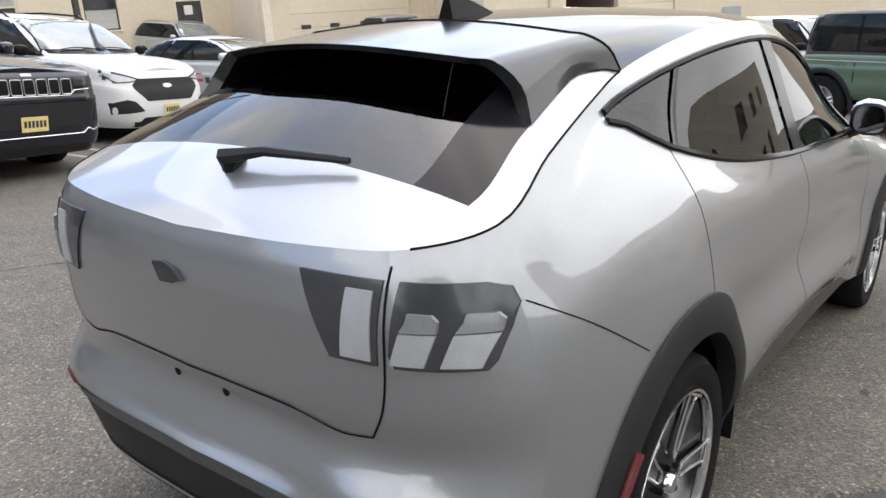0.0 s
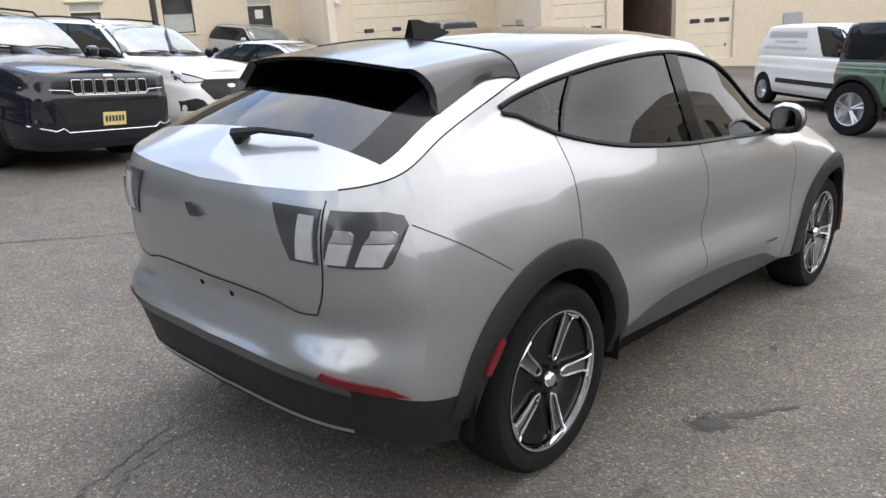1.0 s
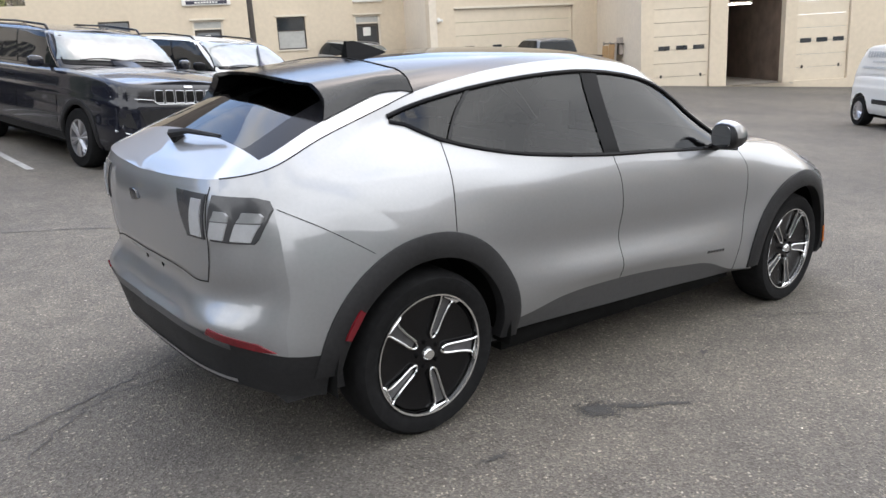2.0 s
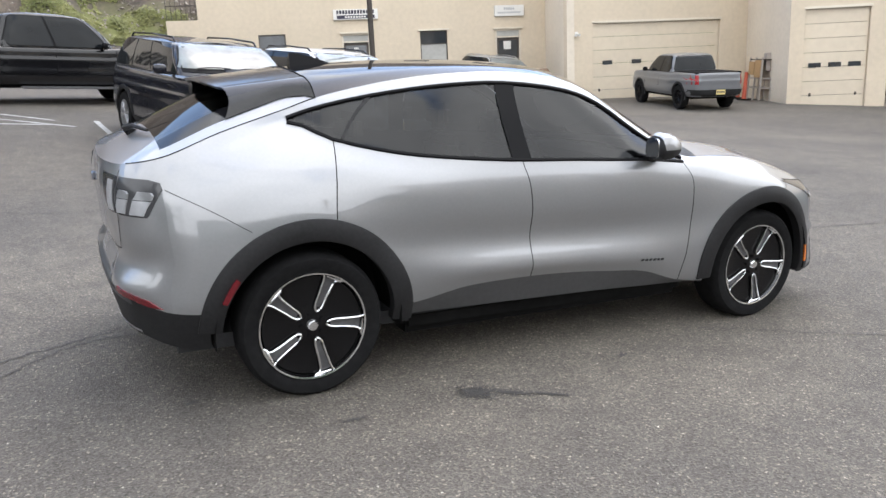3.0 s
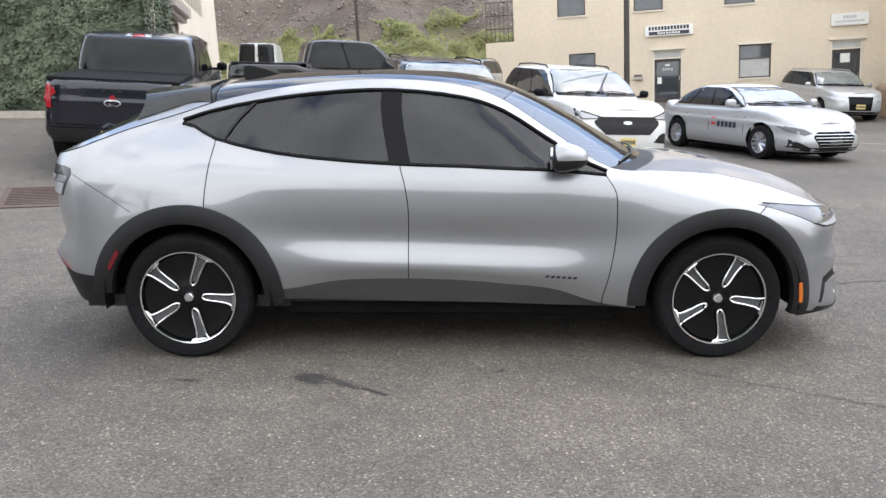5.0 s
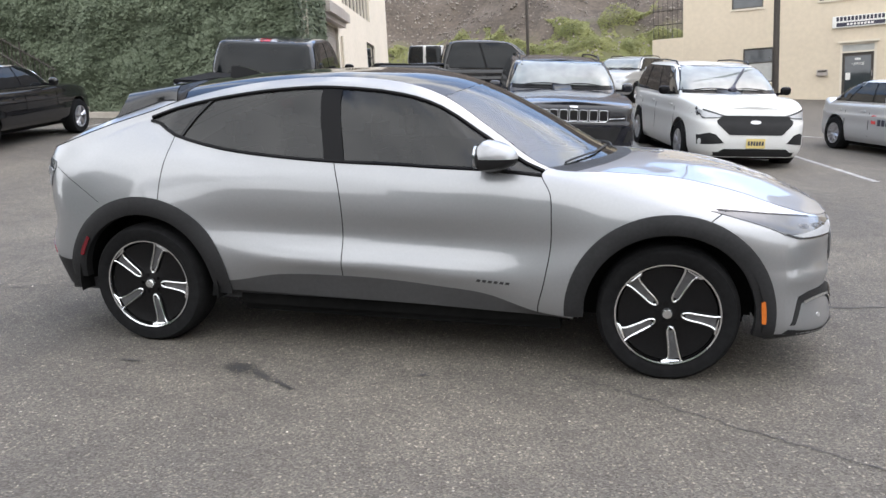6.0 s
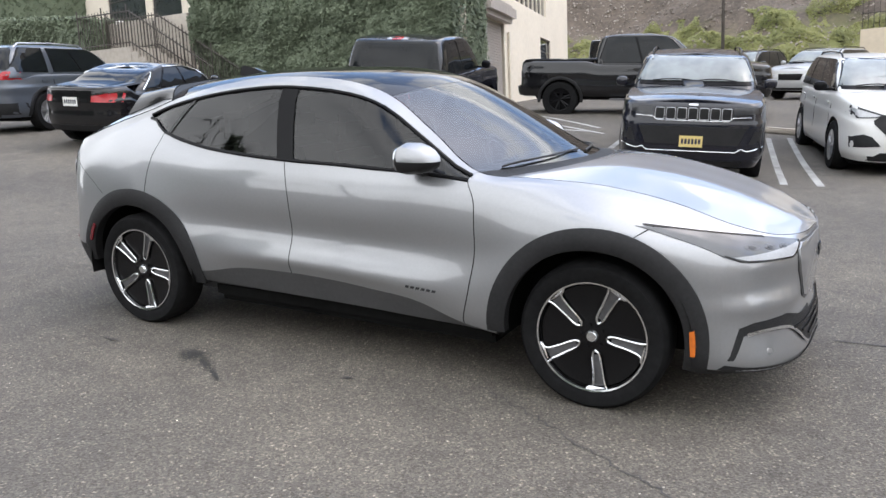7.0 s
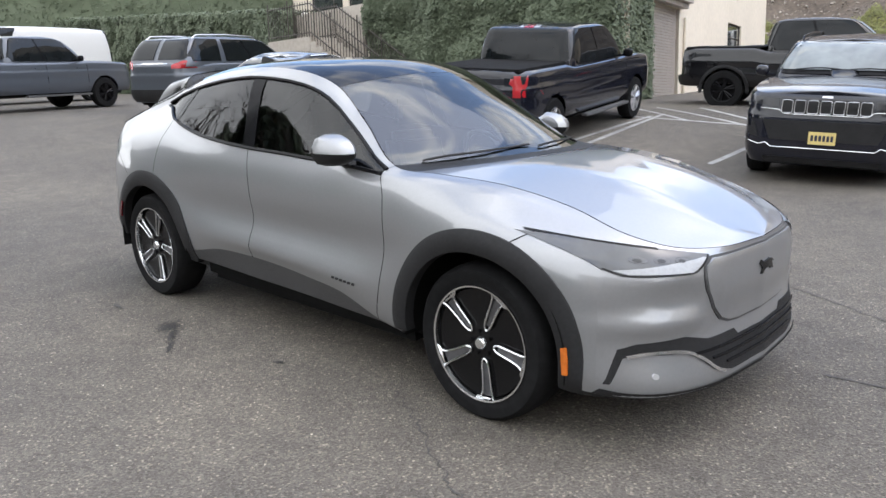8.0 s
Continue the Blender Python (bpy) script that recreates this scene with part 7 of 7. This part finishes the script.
# ---- marks on the asphalt ----
LINE_WHITE = mat("worn white line paint", (0.42, 0.42, 0.4), 0.8, alt=(0.16, 0.155, 0.15), scale=5)
OIL = mat("oil-stained asphalt", (0.038, 0.036, 0.034), 0.75, alt=(0.068, 0.064, 0.06), scale=25, bump=0.4, bump_scale=120)
CRACK = mat("dark crack filling", (0.04, 0.038, 0.036), 0.85, alt=(0.085, 0.08, 0.076), scale=14)


def lot(x, y):
    """From metres along and across the crossover to the lot."""
    p = SLOPE @ Vector((x, y, 0))
    return p.x, p.y


def ribbon(name, pts, width, material, label, jitter=0.0, lift=0.004, seed=1):
    rng = random.Random(seed)
    p = spline([(x, y) for x, y in pts], 14)
    bm = bmesh.new()
    prev = None
    for i in range(len(p)):
        d = p[min(i + 1, len(p) - 1)] - p[max(i - 1, 0)]
        n = np.array((-d[1], d[0])) / (np.hypot(*d) + 1e-9)
        c = p[i] + n * rng.uniform(-1, 1) * jitter
        w = width * (rng.uniform(0.35, 1.2) if jitter else 1) / 2
        pair = [bm.verts.new((*(c + n * e), ground_z(*(c + n * e)) + lift)) for e in (-w, w)]
        if prev:
            bm.faces.new((prev[0], pair[0], pair[1], prev[1]))
        prev = pair
    bmesh.ops.recalc_face_normals(bm, faces=bm.faces)
    ob = part(name, bm, material)
    return tagged(ob, label, "ground mark", kind="structure")


for k, pts in enumerate((
        [(-3.6, -0.3), (-3.05, 0.06), (-2.77, 0.22), (-2.56, 0.30), (-2.23, 0.48), (-1.92, 0.63), (-1.5, 0.7)],
        [(-2.9, -0.1), (-2.5, 0.28), (-2.1, 0.34), (-1.7, 0.5)],
        [(-3.4, 4.6), (-1.96, 4.08), (-1.51, 3.88), (-1.13, 3.66), (0.5, 3.2)],
        [(1.7, 2.1), (1.95, 1.99), (2.24, 1.83), (2.5, 1.69), (3.6, 1.3), (5.0, 1.2)],
        [(-3.19, -1.4), (-3.22, -0.94), (-3.33, -0.35), (-3.5, 0.6)],
        [(1.0, -0.95), (1.28, -1.09), (1.68, -1.34), (2.01, -1.51), (2.7, -1.9)],
        [(2.5, 0.6), (4.2, 0.9), (6.5, 0.6), (9.0, 0.8)])):
    ribbon("asphalt_crack", [lot(*p) for p in pts], 0.009 if k == 5 else 0.010 if k not in (2, 6) else 0.02, CRACK, "thin dark crack in the asphalt", 0.018, 0.004, k)


def blot(name, centre, rx, ry, turn, seed, material, label):
    """A ragged stain: many small flat flecks, dense in the middle and scattered at the rim."""
    rng = random.Random(seed)
    c, s = math.cos(radians(turn)), math.sin(radians(turn))
    verts, faces = [], []
    for k in range(int(40 + 30000 * rx * ry)):
        d, a = abs(rng.gauss(0, 0.42)), rng.uniform(0, 2 * math.pi)
        wob = 1 + 0.6 * noise.noise(Vector((math.cos(a) * 1.5, math.sin(a) * 1.5, seed)))
        x, y = rx * d * wob * math.cos(a), ry * d * wob * math.sin(a)
        gx, gy = lot(centre[0] + x * c - y * s, centre[1] + x * s + y * c)
        z = ground_z(gx, gy) + 0.003 + 0.0012 * rng.random()
        r = rng.uniform(0.0025, 0.008) * (1.25 - 0.5 * min(1, d))
        i, t = len(verts), rng.uniform(0, 6.28)
        for q in range(5):
            e = r * rng.uniform(0.6, 1.3)
            verts.append((gx + e * math.cos(t + q * 1.257), gy + e * math.sin(t + q * 1.257), z))
        faces.append((i, i + 1, i + 2, i + 3, i + 4))
    me = bpy.data.meshes.new(name)
    me.from_pydata(verts, [], faces)
    me.materials.append(material)
    return tagged(new(name, me), label, "ground mark", kind="structure")


blot("oil_stain", (-0.76, -1.2), 0.18, 0.12, -20, 3, OIL, "dark oil stain on the asphalt")
blot("oil_stain", (-0.60, -1.275), 0.16, 0.045, -30, 5, OIL, "dark oil streak on the asphalt")
blot("oil_stain", (-0.42, -1.38), 0.17, 0.03, -33, 8, OIL, "dark oil streak on the asphalt")
blot("oil_stain", (-1.42, -1.23), 0.09, 0.025, 0, 11, OIL, "small dark stain on the asphalt")
blot("oil_stain", (-2.05, -0.75), 0.04, 0.03, 0, 13, OIL, "small dark stain on the asphalt")
blot("oil_stain", (0.25, -1.1), 0.05, 0.03, 20, 17, OIL, "small dark stain on the asphalt")

for k, pts in enumerate(([(-3.4, 6.72), (-4.19, 11.72)], [(-3.85, 7.0), (-4.25, 11.3)], [(-4.6, 10.97), (-2.3, 11.32)], [(-5.6, 12.55), (-3.39, 11.15)], [(-4.9, 12.74), (-2.0, 11.14)], [(-4.1, 13.2), (-2.3, 11.86)], [(-1.26, 7.5), (-1.6, 12.0)], [(1.69, 7.0), (0.96, 12.3)], [(2.14, 7.0), (1.33, 12.5)], [(4.76, 7.2), (4.32, 10.8)], [(8.0, 7.4), (9.72, 8.72), (10.6, 9.6)], [(9.6, 11.5), (10.6, 11.0)], [(-9.4, 8.0), (-10.6, 11.5)], [(5.0, 14.6), (11.0, 13.0)])):
    ribbon("parking_line", pts, 0.1, LINE_WHITE, "worn white parking line", 0.0, 0.004, k)
kerb = thing("kerb", Matrix(), "pale concrete kerb along the hedge", "kerb", kind="structure")
for k in range(6):
    x = -13.6 + k * 1.15
    y = 12.75 + 0.1 * k * 1.15
    ob = part("kerb_stone", boxed(0, 1.13, -0.08, 0.08, -0.1, 0.16, 0.02), CONCRETE, kerb)
    ob.matrix_world = stand(x, y, 5.7)
stop = thing("wheel_stop", stand(1.7, 13.0, -5), "white concrete wheel stop", "wheel stop")
part("stop_bar", boxed(-0.9, 0.9, -0.08, 0.08, 0, 0.12, 0.03), CONCRETE, stop)

# rusty drain
RUST = mat("rusty cast iron", (0.06, 0.036, 0.027), 0.8, alt=(0.10, 0.072, 0.057), scale=12, bump=0.4, bump_scale=80)
dx, dy = lot(-4.75, 4.45)
drain = thing("drain_grate", stand(dx, dy, 22, 0.004), "rusty cast-iron drain grate in the asphalt", "drain")
for a, b, c, d in ((-0.62, 0.62, -0.62, -0.54), (-0.62, 0.62, 0.54, 0.62), (-0.62, -0.54, -0.54, 0.54), (0.54, 0.62, -0.54, 0.54)):
    part("grate_frame", boxed(a, b, c, d, -0.02, 0.012, 0.003), RUST, drain, smooth=False)
for k in range(11):
    y = -0.5 + k * 0.1
    part("grate_bar", boxed(-0.54, 0.54, y - 0.03, y + 0.03, -0.02, 0.008, 0.003), RUST, drain, smooth=False)
part("drain_pit", boxed(-0.54, 0.54, -0.54, 0.54, -0.001, 0.001), DARK, drain, smooth=False)
